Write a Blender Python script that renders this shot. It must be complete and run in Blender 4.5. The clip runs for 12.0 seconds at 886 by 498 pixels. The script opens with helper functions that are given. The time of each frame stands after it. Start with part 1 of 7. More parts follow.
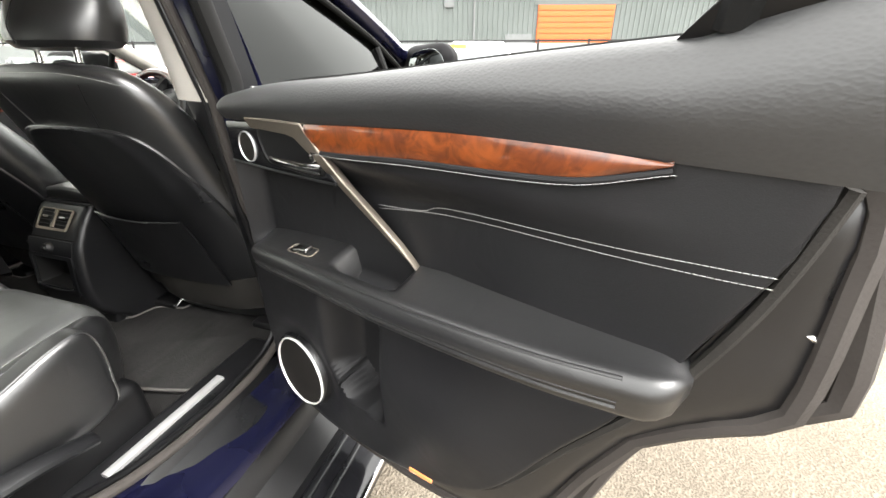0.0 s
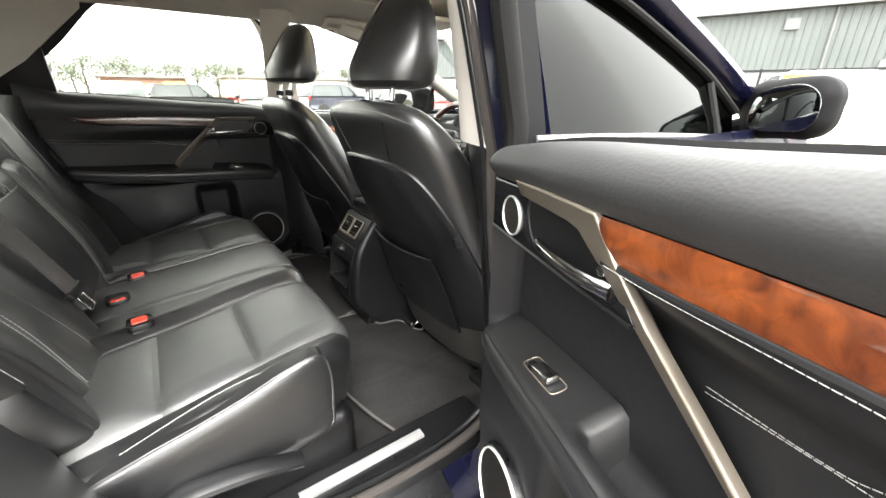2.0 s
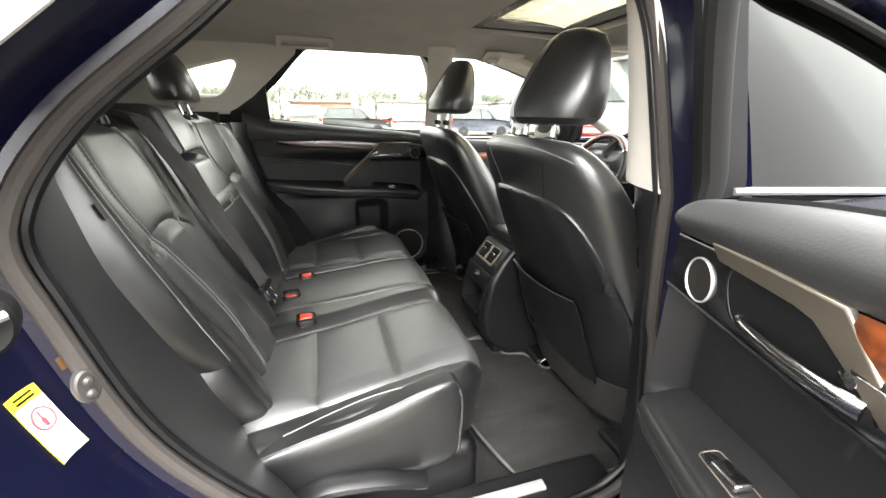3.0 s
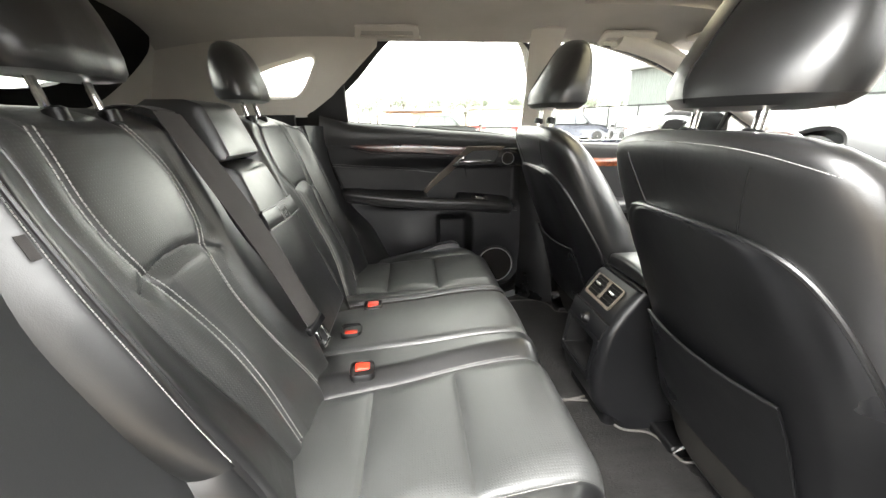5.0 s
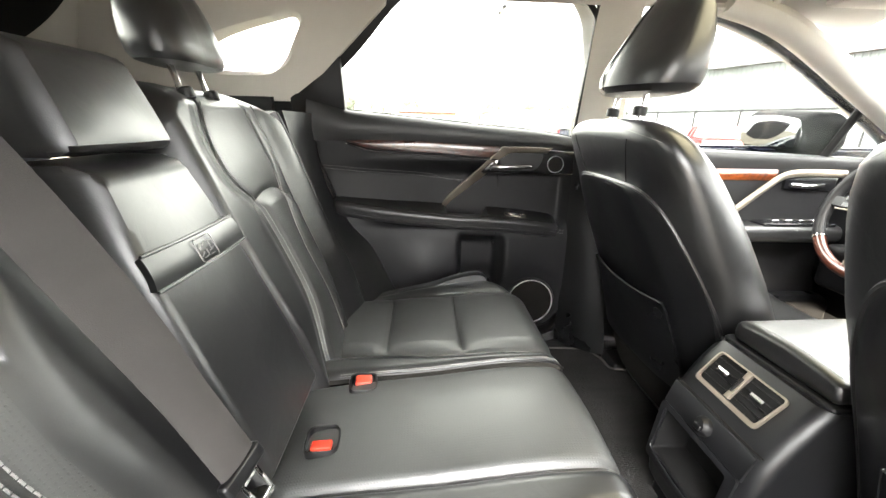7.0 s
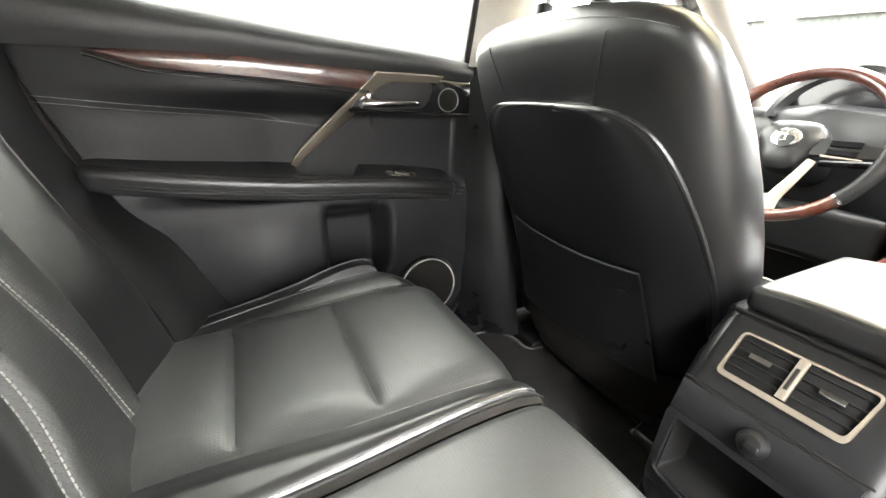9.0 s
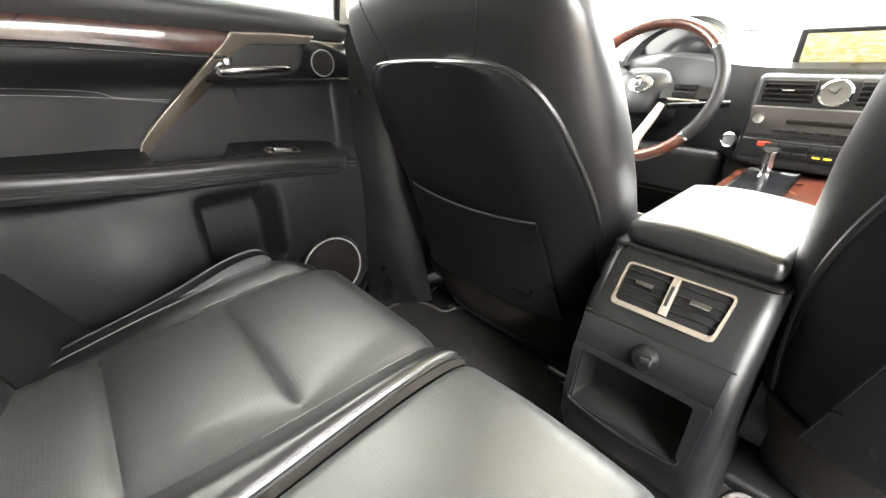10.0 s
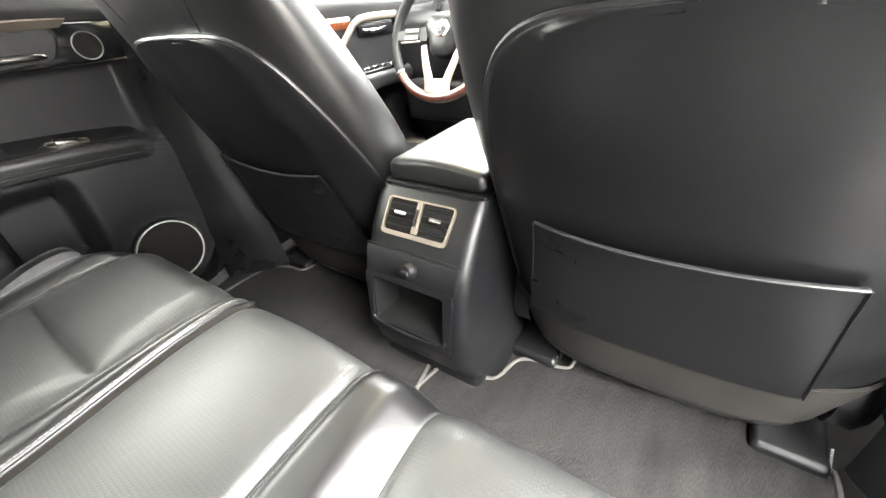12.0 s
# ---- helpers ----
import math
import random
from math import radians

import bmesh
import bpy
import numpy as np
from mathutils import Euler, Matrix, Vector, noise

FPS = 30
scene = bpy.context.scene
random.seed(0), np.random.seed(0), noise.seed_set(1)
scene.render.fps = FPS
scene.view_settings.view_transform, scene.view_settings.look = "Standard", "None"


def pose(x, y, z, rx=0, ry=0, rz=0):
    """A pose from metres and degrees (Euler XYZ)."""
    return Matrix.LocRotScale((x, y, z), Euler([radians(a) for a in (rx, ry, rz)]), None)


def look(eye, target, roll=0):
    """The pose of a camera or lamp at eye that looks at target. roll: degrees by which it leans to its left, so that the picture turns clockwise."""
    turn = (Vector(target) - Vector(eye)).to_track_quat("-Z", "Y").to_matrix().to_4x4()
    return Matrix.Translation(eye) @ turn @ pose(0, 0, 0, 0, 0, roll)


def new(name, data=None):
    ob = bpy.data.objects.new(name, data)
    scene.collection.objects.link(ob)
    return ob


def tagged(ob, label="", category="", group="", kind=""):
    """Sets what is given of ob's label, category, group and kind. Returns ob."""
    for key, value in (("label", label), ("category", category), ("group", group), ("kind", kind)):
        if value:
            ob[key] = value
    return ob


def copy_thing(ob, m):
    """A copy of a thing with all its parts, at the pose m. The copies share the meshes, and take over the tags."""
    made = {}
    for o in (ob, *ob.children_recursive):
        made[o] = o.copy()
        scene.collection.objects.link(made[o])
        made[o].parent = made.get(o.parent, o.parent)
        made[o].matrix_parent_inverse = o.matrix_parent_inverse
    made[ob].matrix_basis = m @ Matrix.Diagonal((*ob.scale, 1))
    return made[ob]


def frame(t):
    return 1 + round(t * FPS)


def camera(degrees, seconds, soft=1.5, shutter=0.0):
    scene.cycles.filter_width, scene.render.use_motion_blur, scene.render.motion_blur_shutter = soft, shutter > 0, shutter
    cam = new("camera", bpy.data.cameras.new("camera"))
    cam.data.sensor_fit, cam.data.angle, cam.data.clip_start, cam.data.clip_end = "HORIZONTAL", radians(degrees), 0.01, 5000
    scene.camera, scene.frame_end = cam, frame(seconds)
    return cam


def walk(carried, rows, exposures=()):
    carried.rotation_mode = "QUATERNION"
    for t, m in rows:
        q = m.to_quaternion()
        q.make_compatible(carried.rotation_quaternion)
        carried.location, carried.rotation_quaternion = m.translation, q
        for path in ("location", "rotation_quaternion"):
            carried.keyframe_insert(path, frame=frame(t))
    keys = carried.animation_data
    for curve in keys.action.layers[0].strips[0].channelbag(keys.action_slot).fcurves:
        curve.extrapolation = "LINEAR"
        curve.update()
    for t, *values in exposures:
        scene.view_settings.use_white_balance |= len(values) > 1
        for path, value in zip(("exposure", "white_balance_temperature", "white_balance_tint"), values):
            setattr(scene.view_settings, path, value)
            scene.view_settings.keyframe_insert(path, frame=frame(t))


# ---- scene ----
cam = camera(96.5, 12.0)
PATH = [
    (0, (1.419, 0.079, 1.223), (0.863, 1.802, 0.374), -0.3),
    (0.5, (1.386, 0.137, 1.222), (0.649, 1.794, 0.380), -0.1),
    (1, (1.322, 0.201, 1.222), (0.355, 1.747, 0.400), 0.2),
    (1.5, (1.280, 0.267, 1.222), (-0.002, 1.591, 0.445), -0.1),
    (2, (1.246, 0.265, 1.241), (-0.269, 1.350, 0.514), 0.4),
    (2.5, (1.213, 0.233, 1.267), (-0.487, 1.038, 0.588), 0.7),
    (3, (1.209, 0.224, 1.267), (-0.603, 0.784, 0.630), 0.9),
    (3.2, (1.208, 0.218, 1.265), (-0.629, 0.709, 0.646), 1.5),
    (4.8, (0.967, 0.269, 1.231), (-0.938, 0.435, 0.644), -1.0),
    (5, (0.922, 0.269, 1.239), (-0.978, 0.419, 0.630), -0.4),
    (5.5, (0.811, 0.275, 1.242), (-1.084, 0.409, 0.617), 0.6),
    (6, (0.724, 0.268, 1.235), (-1.176, 0.390, 0.621), 0.9),
    (6.5, (0.631, 0.258, 1.227), (-1.272, 0.365, 0.619), 1.3),
    (6.7, (0.585, 0.258, 1.218), (-1.320, 0.360, 0.618), 1.3),
    (8.3, (0.263, 0.231, 1.160), (-1.567, 0.705, 0.506), 2.6),
    (8.5, (0.224, 0.228, 1.141), (-1.563, 0.833, 0.476), 2.9),
    (9, (0.152, 0.230, 1.110), (-1.504, 1.086, 0.386), 2.3),
    (9.5, (0.129, 0.237, 1.105), (-1.376, 1.296, 0.322), 1.2),
    (10, (0.134, 0.245, 1.100), (-1.206, 1.461, 0.248), -0.2),
    (10.5, (0.177, 0.266, 1.104), (-1.027, 1.576, 0.191), -1.7),
    (11, (0.237, 0.280, 1.114), (-0.878, 1.627, 0.143), -3.3),
    (11.5, (0.306, 0.307, 1.111), (-0.740, 1.668, 0.085), -4.6),
    (12, (0.378, 0.331, 1.115), (-0.641, 1.684, 0.052), -5.9),
]
EXPOSURES = [(0, 2.85), (1.5, 3.12), (2.5, 3.36), (3.2, 3.44), (4.8, 3.8), (5.5, 4.17), (6.5, 4.46), (8.5, 4.80), (9.5, 5.06), (12, 5.18)]
walk(cam, [(t, look(eye, target, roll)) for t, eye, target, roll in PATH], EXPOSURES)

# ---- light: a bright overcast day ----
world = bpy.data.worlds.new("overcast")
scene.world = world
world.use_nodes = True
wn, wl = world.node_tree.nodes, world.node_tree.links
wn.clear()
sky = wn.new("ShaderNodeTexSky")
sky.sky_type, sky.sun_disc = "NISHITA", False
sky.sun_elevation, sky.sun_rotation = radians(52), radians(105)
sky.air_density, sky.dust_density = 1.0, 4.0
hsv = wn.new("ShaderNodeHueSaturation")
hsv.inputs["Saturation"].default_value = 0.12
veil = wn.new("ShaderNodeMix")
veil.data_type = "RGBA"
veil.inputs["Factor"].default_value = 0.7
veil.inputs["B"].default_value = (7.12, 7.05, 6.75, 1)
bg = wn.new("ShaderNodeBackground")
bg.inputs["Strength"].default_value = 0.13
wo = wn.new("ShaderNodeOutputWorld")
wl.new(sky.outputs[0], hsv.inputs["Color"])
wl.new(hsv.outputs[0], veil.inputs["A"])
# an overcast sky is somewhat brighter overhead than at the horizon
wtc = wn.new("ShaderNodeTexCoord")
wsep = wn.new("ShaderNodeSeparateXYZ")
wmr = wn.new("ShaderNodeMapRange")
wmr.inputs[1].default_value, wmr.inputs[2].default_value = 0.0, 1.0
wmr.inputs[3].default_value, wmr.inputs[4].default_value = 1.0, 1.5
wmul = wn.new("ShaderNodeVectorMath")
wmul.operation = "SCALE"
wl.new(wtc.outputs["Generated"], wsep.inputs[0])
wl.new(wsep.outputs["Z"], wmr.inputs[0])
wl.new(veil.outputs["Result"], wmul.inputs[0])
wl.new(wmr.outputs[0], wmul.inputs["Scale"])
wl.new(wmul.outputs[0], bg.inputs["Color"])
wl.new(bg.outputs[0], wo.inputs[0])

sun_data = bpy.data.lights.new("sun", "SUN")
sun_data.energy, sun_data.angle, sun_data.color = 1.2, radians(40), (1.0, 0.97, 0.93)
sun = new("sun", sun_data)
sun.matrix_basis = look((30, -8, 40), (0, 0, 0))


# ---- materials ----
def ramp_node(nt, lo, hi, a=0.3, b=0.7):
    r = nt.nodes.new("ShaderNodeValToRGB")
    r.color_ramp.elements[0].position, r.color_ramp.elements[1].position = a, b
    r.color_ramp.elements[0].color, r.color_ramp.elements[1].color = (*lo, 1), (*hi, 1)
    return r


def surface(name, lo, hi=None, rough=0.5, metal=0.0, grain=400.0, bump=0.15, stain=6.0, rvar=0.1, cell=False, coat=0.0,
            spec=0.5, stretch=(1, 1, 1), bdist=0.001, crough=0.05, wrinkle=0.0):
    """A procedural surface: large stains and fine grain in colour, roughness and relief."""
    m = bpy.data.materials.new(name)
    m.use_nodes = True
    nt = m.node_tree
    p = nt.nodes["Principled BSDF"]
    hi = hi or tuple(min(1, c * 1.35 + 0.003) for c in lo)
    tc = nt.nodes.new("ShaderNodeTexCoord")
    mp = nt.nodes.new("ShaderNodeMapping")
    mp.inputs["Scale"].default_value = stretch
    nt.links.new(tc.outputs["Object"], mp.inputs["Vector"])
    big = nt.nodes.new("ShaderNodeTexNoise")
    big.inputs["Scale"].default_value, big.inputs["Detail"].default_value = stain, 4
    nt.links.new(mp.outputs[0], big.inputs["Vector"])
    if cell:
        fine = nt.nodes.new("ShaderNodeTexVoronoi")
        fine.feature = "SMOOTH_F1"
        fine.inputs["Smoothness"].default_value = 0.5
        fh = fine.outputs["Distance"]
    else:
        fine = nt.nodes.new("ShaderNodeTexNoise")
        fine.inputs["Detail"].default_value = 3
        fh = fine.outputs[0]
    fine.inputs["Scale"].default_value = grain
    nt.links.new(mp.outputs[0], fine.inputs["Vector"])
    mixf = nt.nodes.new("ShaderNodeMath")
    mixf.operation = "MULTIPLY_ADD"
    nt.links.new(fh, mixf.inputs[0])
    mixf.inputs[1].default_value = 0.4
    nt.links.new(big.outputs[0], mixf.inputs[2])
    rp = ramp_node(nt, lo, hi, 0.4, 0.95)
    nt.links.new(mixf.outputs[0], rp.inputs[0])
    nt.links.new(rp.outputs[0], p.inputs["Base Color"])
    mr = nt.nodes.new("ShaderNodeMapRange")
    nt.links.new(big.outputs[0], mr.inputs[0])
    mr.inputs[1].default_value, mr.inputs[2].default_value = 0.3, 0.7
    mr.inputs[3].default_value, mr.inputs[4].default_value = max(0.02, rough - rvar), min(1, rough + rvar)
    nt.links.new(mr.outputs[0], p.inputs["Roughness"])
    p.inputs["Metallic"].default_value = metal
    p.inputs["Specular IOR Level"].default_value = spec
    p.inputs["Coat Weight"].default_value = coat
    p.inputs["Coat Roughness"].default_value = crough
    if bump:
        b = nt.nodes.new("ShaderNodeBump")
        b.inputs["Strength"].default_value, b.inputs["Distance"].default_value = bump, bdist
        nt.links.new(fh, b.inputs["Height"])
        nt.links.new(b.outputs[0], p.inputs["Normal"])
        if wrinkle:
            soft_n = nt.nodes.new("ShaderNodeTexNoise")
            soft_n.inputs["Scale"].default_value, soft_n.inputs["Detail"].default_value, soft_n.inputs["Distortion"].default_value = 16, 5, 1.2
            nt.links.new(mp.outputs[0], soft_n.inputs["Vector"])
            wb = nt.nodes.new("ShaderNodeBump")
            wb.inputs["Strength"].default_value, wb.inputs["Distance"].default_value = wrinkle, 0.01
            nt.links.new(soft_n.outputs[0], wb.inputs["Height"])
            nt.links.new(wb.outputs[0], b.inputs["Normal"])
    return m


def perforated(name, lo, hi, rough, axes, depth=0.7, pitch=0.0045):
    """Leather with rows of tiny punched holes across two object axes."""
    m = surface(name, lo, hi, rough, grain=900, bump=0.06, stain=7, cell=True, spec=0.7, coat=0.45, crough=0.38, wrinkle=0.11)
    nt = m.node_tree
    p = nt.nodes["Principled BSDF"]
    tc = nt.nodes["Texture Coordinate"]
    sep = nt.nodes.new("ShaderNodeSeparateXYZ")
    nt.links.new(tc.outputs["Object"], sep.inputs[0])
    prev = None
    for ax in axes:
        mul = nt.nodes.new("ShaderNodeMath")
        mul.operation = "MULTIPLY"
        nt.links.new(sep.outputs[ax], mul.inputs[0])
        mul.inputs[1].default_value = math.pi / pitch
        sn = nt.nodes.new("ShaderNodeMath")
        sn.operation = "SINE"
        nt.links.new(mul.outputs[0], sn.inputs[0])
        if prev is None:
            prev = sn
        else:
            prod = nt.nodes.new("ShaderNodeMath")
            prod.operation = "MULTIPLY"
            nt.links.new(prev.outputs[0], prod.inputs[0])
            nt.links.new(sn.outputs[0], prod.inputs[1])
            prev = prod
    ab = nt.nodes.new("ShaderNodeMath")
    ab.operation = "ABSOLUTE"
    nt.links.new(prev.outputs[0], ab.inputs[0])
    hole = nt.nodes.new("ShaderNodeMapRange")
    nt.links.new(ab.outputs[0], hole.inputs[0])
    hole.inputs[1].default_value, hole.inputs[2].default_value = 0.72, 0.9
    hole.inputs[3].default_value, hole.inputs[4].default_value = 1.0, 0.0
    bp = nt.nodes.new("ShaderNodeBump")
    bp.inputs["Strength"].default_value, bp.inputs["Distance"].default_value = depth, 0.001
    nt.links.new(hole.outputs[0], bp.inputs["Height"])
    old = p.inputs["Normal"].links[0].from_socket
    nt.links.new(old, bp.inputs["Normal"])
    nt.links.new(bp.outputs[0], p.inputs["Normal"])
    return m


def burl(name, lo, hi):
    """Lacquered figured wood with swirling dark veins."""
    m = surface(name, lo, hi, 0.3, coat=1.0, bump=0.0, rvar=0.05)
    nt = m.node_tree
    p = nt.nodes["Principled BSDF"]
    tc = nt.nodes["Texture Coordinate"]
    n1 = nt.nodes.new("ShaderNodeTexNoise")
    n1.inputs["Scale"].default_value, n1.inputs["Detail"].default_value, n1.inputs["Distortion"].default_value = 38, 6, 2.0
    nt.links.new(tc.outputs["Object"], n1.inputs["Vector"])
    wv = nt.nodes.new("ShaderNodeTexWave")
    wv.inputs["Scale"].default_value, wv.inputs["Distortion"].default_value, wv.inputs["Detail"].default_value = 5, 9, 4
    nt.links.new(tc.outputs["Object"], wv.inputs["Vector"])
    mx = nt.nodes.new("ShaderNodeMath")
    mx.operation = "MULTIPLY_ADD"
    nt.links.new(wv.outputs["Fac"], mx.inputs[0])
    mx.inputs[1].default_value = 0.16
    nt.links.new(n1.outputs[0], mx.inputs[2])
    r = ramp_node(nt, lo, hi, 0.34, 0.8)
    nt.links.new(mx.outputs[0], r.inputs[0])
    nt.links.new(r.outputs[0], p.inputs["Base Color"])
    return m


def pane_glass(name, tint, gloss=1.0):
    """Thin glass: what lies behind shows through the tint, and the surface mirrors more at a grazing angle."""
    m = bpy.data.materials.new(name)
    m.use_nodes = True
    nt = m.node_tree
    nt.nodes.clear()
    out = nt.nodes.new("ShaderNodeOutputMaterial")
    tr = nt.nodes.new("ShaderNodeBsdfTransparent")
    tr.inputs[0].default_value = (*tint, 1)
    gl = nt.nodes.new("ShaderNodeBsdfGlossy")
    gl.inputs["Roughness"].default_value = 0.02
    gl.inputs["Color"].default_value = (0.95, 0.97, 0.95, 1)
    fr = nt.nodes.new("ShaderNodeLayerWeight")
    fr.inputs["Blend"].default_value = 0.5
    pw = nt.nodes.new("ShaderNodeMath")
    pw.operation = "POWER"
    pw.inputs[1].default_value = 4.0
    nt.links.new(fr.outputs["Facing"], pw.inputs[0])
    ma = nt.nodes.new("ShaderNodeMath")
    ma.operation = "MULTIPLY_ADD"
    ma.inputs[1].default_value, ma.inputs[2].default_value = 0.9 * gloss, 0.04 * gloss
    nt.links.new(pw.outputs[0], ma.inputs[0])
    mx = nt.nodes.new("ShaderNodeMixShader")
    nt.links.new(ma.outputs[0], mx.inputs[0])
    nt.links.new(tr.outputs[0], mx.inputs[1])
    nt.links.new(gl.outputs[0], mx.inputs[2])
    nt.links.new(mx.outputs[0], out.inputs[0])
    return m


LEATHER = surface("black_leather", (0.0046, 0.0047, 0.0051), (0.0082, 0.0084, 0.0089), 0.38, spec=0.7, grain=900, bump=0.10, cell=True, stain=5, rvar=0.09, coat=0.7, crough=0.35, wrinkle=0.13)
# the bench's window sheen is put into these two paler leather colours
LEATHER_P = perforated("perforated_sheen_cushion", (0.026, 0.0272, 0.0268), (0.038, 0.0395, 0.0388), 0.46, (0, 1), 0.3)
LEATHER_B = perforated("perforated_sheen_back", (0.019, 0.0196, 0.0194), (0.029, 0.0298, 0.0290), 0.42, (0, 2), 0.45)
DOOR_SKIN = surface("grained_door_skin", (0.0135, 0.0138, 0.0142), (0.022, 0.0223, 0.0228), 0.48, grain=260, bump=0.2, cell=True, stain=4, spec=0.6, stretch=(1, 1, 1.6), coat=0.15, crough=0.5)
DOOR_LEATHER = surface("door_leather", (0.0075, 0.0075, 0.0083), (0.0118, 0.0118, 0.0127), 0.46, grain=900, bump=0.10, cell=True, spec=0.22, wrinkle=0.10)
ARM_LEATHER = surface("armrest_leather", (0.0080, 0.0080, 0.0084), (0.0130, 0.0130, 0.0135), 0.40, grain=900, bump=0.09, cell=True, spec=0.5, stain=5, coat=0.35, crough=0.34, wrinkle=0.11)
PLASTIC = surface("black_moulded_plastic", (0.0046, 0.0047, 0.0053), (0.0074, 0.0076, 0.0084), 0.34, grain=700, bump=0.06, spec=0.42, wrinkle=0.04)
PLASTIC_D = surface("dark_plastic", (0.0024, 0.0024, 0.0027), (0.0042, 0.0042, 0.0047), 0.4, grain=900, bump=0.15, spec=0.4)
PLASTIC_G = surface("warm_grey_plastic", (0.03, 0.028, 0.0265), (0.042, 0.038, 0.036), 0.5, grain=900, bump=0.2)
LIT_TRIM = surface("door_lit_side_trim", (0.012, 0.0125, 0.0135), (0.019, 0.0195, 0.0205), 0.42, grain=700, bump=0.15, spec=0.7, coat=0.3, crough=0.4)
SHELL = surface("dark_door_primer", (0.0050, 0.0049, 0.0055), (0.0085, 0.0083, 0.0090), 0.36, grain=300, bump=0.08, spec=0.5, stain=9)
GLOSS = surface("piano_black", (0.005, 0.005, 0.006), (0.008, 0.008, 0.009), 0.14, bump=0, rvar=0.04)
CARPET = surface("black_carpet", (0.011, 0.0107, 0.0104), (0.027, 0.0263, 0.0256), 0.95, grain=900, bump=0.9, stain=9, spec=0.1, bdist=0.003)
MAT_PILE = surface("ribbed_mat_pile", (0.014, 0.0137, 0.0135), (0.031, 0.0303, 0.0296), 0.95, grain=240, bump=1.0, stain=14, spec=0.1, stretch=(3.0, 0.5, 1), bdist=0.004)
MAT_EDGE = surface("mat_binding", (0.065, 0.062, 0.058), (0.105, 0.10, 0.095), 0.9, grain=700, bump=0.6, spec=0.1)
SKIRT = surface("grey_felt_trim", (0.017, 0.016, 0.0148), (0.031, 0.029, 0.0266), 0.95, grain=500, bump=0.7, spec=0.1, stain=14)
LINER = surface("pale_headliner_cloth", (0.42, 0.40, 0.37), (0.5, 0.48, 0.45), 0.95, grain=900, bump=0.3, spec=0.1)
TRIM = surface("ivory_pillar_trim", (0.55, 0.52, 0.475), (0.63, 0.6, 0.55), 0.7, grain=700, bump=0.2, spec=0.25)
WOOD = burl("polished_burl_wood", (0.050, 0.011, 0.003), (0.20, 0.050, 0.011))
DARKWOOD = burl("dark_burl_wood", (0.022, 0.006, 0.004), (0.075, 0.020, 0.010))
SATIN = surface("satin_champagne_metal", (0.30, 0.26, 0.215), (0.36, 0.315, 0.262), 0.48, 0.92, grain=600, bump=0.05)
CHROME = surface("chrome", (0.75, 0.75, 0.75), (0.85, 0.85, 0.85), 0.09, 1.0, bump=0, rvar=0.04)
BRUSHED = surface("brushed_sill_plate", (0.42, 0.42, 0.42), (0.55, 0.55, 0.55), 0.36, 0.6, grain=300, bump=0.08, stretch=(6, 0.3, 1))
THREAD = surface("pale_thread", (0.23, 0.23, 0.222), (0.30, 0.30, 0.288), 0.8, bump=0.2)
MESH_G = surface("speaker_grille", (0.006, 0.0055, 0.005), (0.017, 0.015, 0.0135), 0.8, grain=1100, bump=0.6, cell=True, spec=0.12)
RING = surface("bright_satin_ring", (0.66, 0.65, 0.63), (0.76, 0.75, 0.73), 0.4, 0.25, bump=0.03)
CLOCK_FACE = surface("grey_clock_face", (0.10, 0.098, 0.09), (0.14, 0.137, 0.126), 0.4, bump=0.05)
RUBBER = surface("taupe_weatherstrip", (0.030, 0.0265, 0.0245), (0.045, 0.040, 0.037), 0.7, grain=300, bump=0.35, spec=0.2, stain=12)
RUBBER_D = surface("black_rubber", (0.0025, 0.0025, 0.0025), (0.005, 0.005, 0.005), 0.7, grain=300, bump=0.2, spec=0.2)
PAINT = surface("navy_car_paint", (0.0026, 0.0030, 0.0125), (0.0040, 0.0046, 0.0185), 0.28, 0.2, coat=0.6, crough=0.12, bump=0.05, grain=900, rvar=0.05, spec=0.3)
BELT = surface("grey_belt_webbing", (0.040, 0.037, 0.036), (0.058, 0.054, 0.052), 0.7, grain=500, bump=0.6, stretch=(1, 4, 4), spec=0.3)
RED = surface("red_release_button", (0.55, 0.03, 0.012), (0.68, 0.05, 0.02), 0.35, bump=0.05)
AMBER = surface("orange_reflector", (0.75, 0.22, 0.06), (0.85, 0.3, 0.1), 0.2, bump=0.05, coat=1.0)
GLASS = pane_glass("clear_window_glass", (0.95, 0.96, 0.95))
GLASS_P = pane_glass("tinted_rear_glass", (0.80, 0.81, 0.78))
GLASS_F = pane_glass("lightly_tinted_glass", (0.86, 0.87, 0.85))
GLASS_S = pane_glass("bronze_sunroof_glass", (0.56, 0.53, 0.44))
GLASS_D = pane_glass("dark_tinted_glass", (0.06, 0.067, 0.063), 0.45)
WING_GLASS = surface("dimmed_mirror_glass", (0.22, 0.235, 0.235), (0.24, 0.255, 0.255), 0.03, 1.0, bump=0, rvar=0.01)
HOUSING = surface("black_mirror_shell", (0.003, 0.003, 0.0034), (0.0045, 0.0045, 0.005), 0.6, grain=400, bump=0.05, spec=0.08)
DARK_CHROME = surface("dark_chrome", (0.36, 0.355, 0.35), (0.42, 0.415, 0.41), 0.18, 1.0, bump=0, rvar=0.05)
STEEL_G = surface("dull_grey_steel", (0.3, 0.29, 0.29), (0.4, 0.39, 0.39), 0.45, 0.8, bump=0.1)
WHITE_V = surface("white_vinyl", (0.78, 0.78, 0.76), (0.84, 0.84, 0.82), 0.5, bump=0.05)
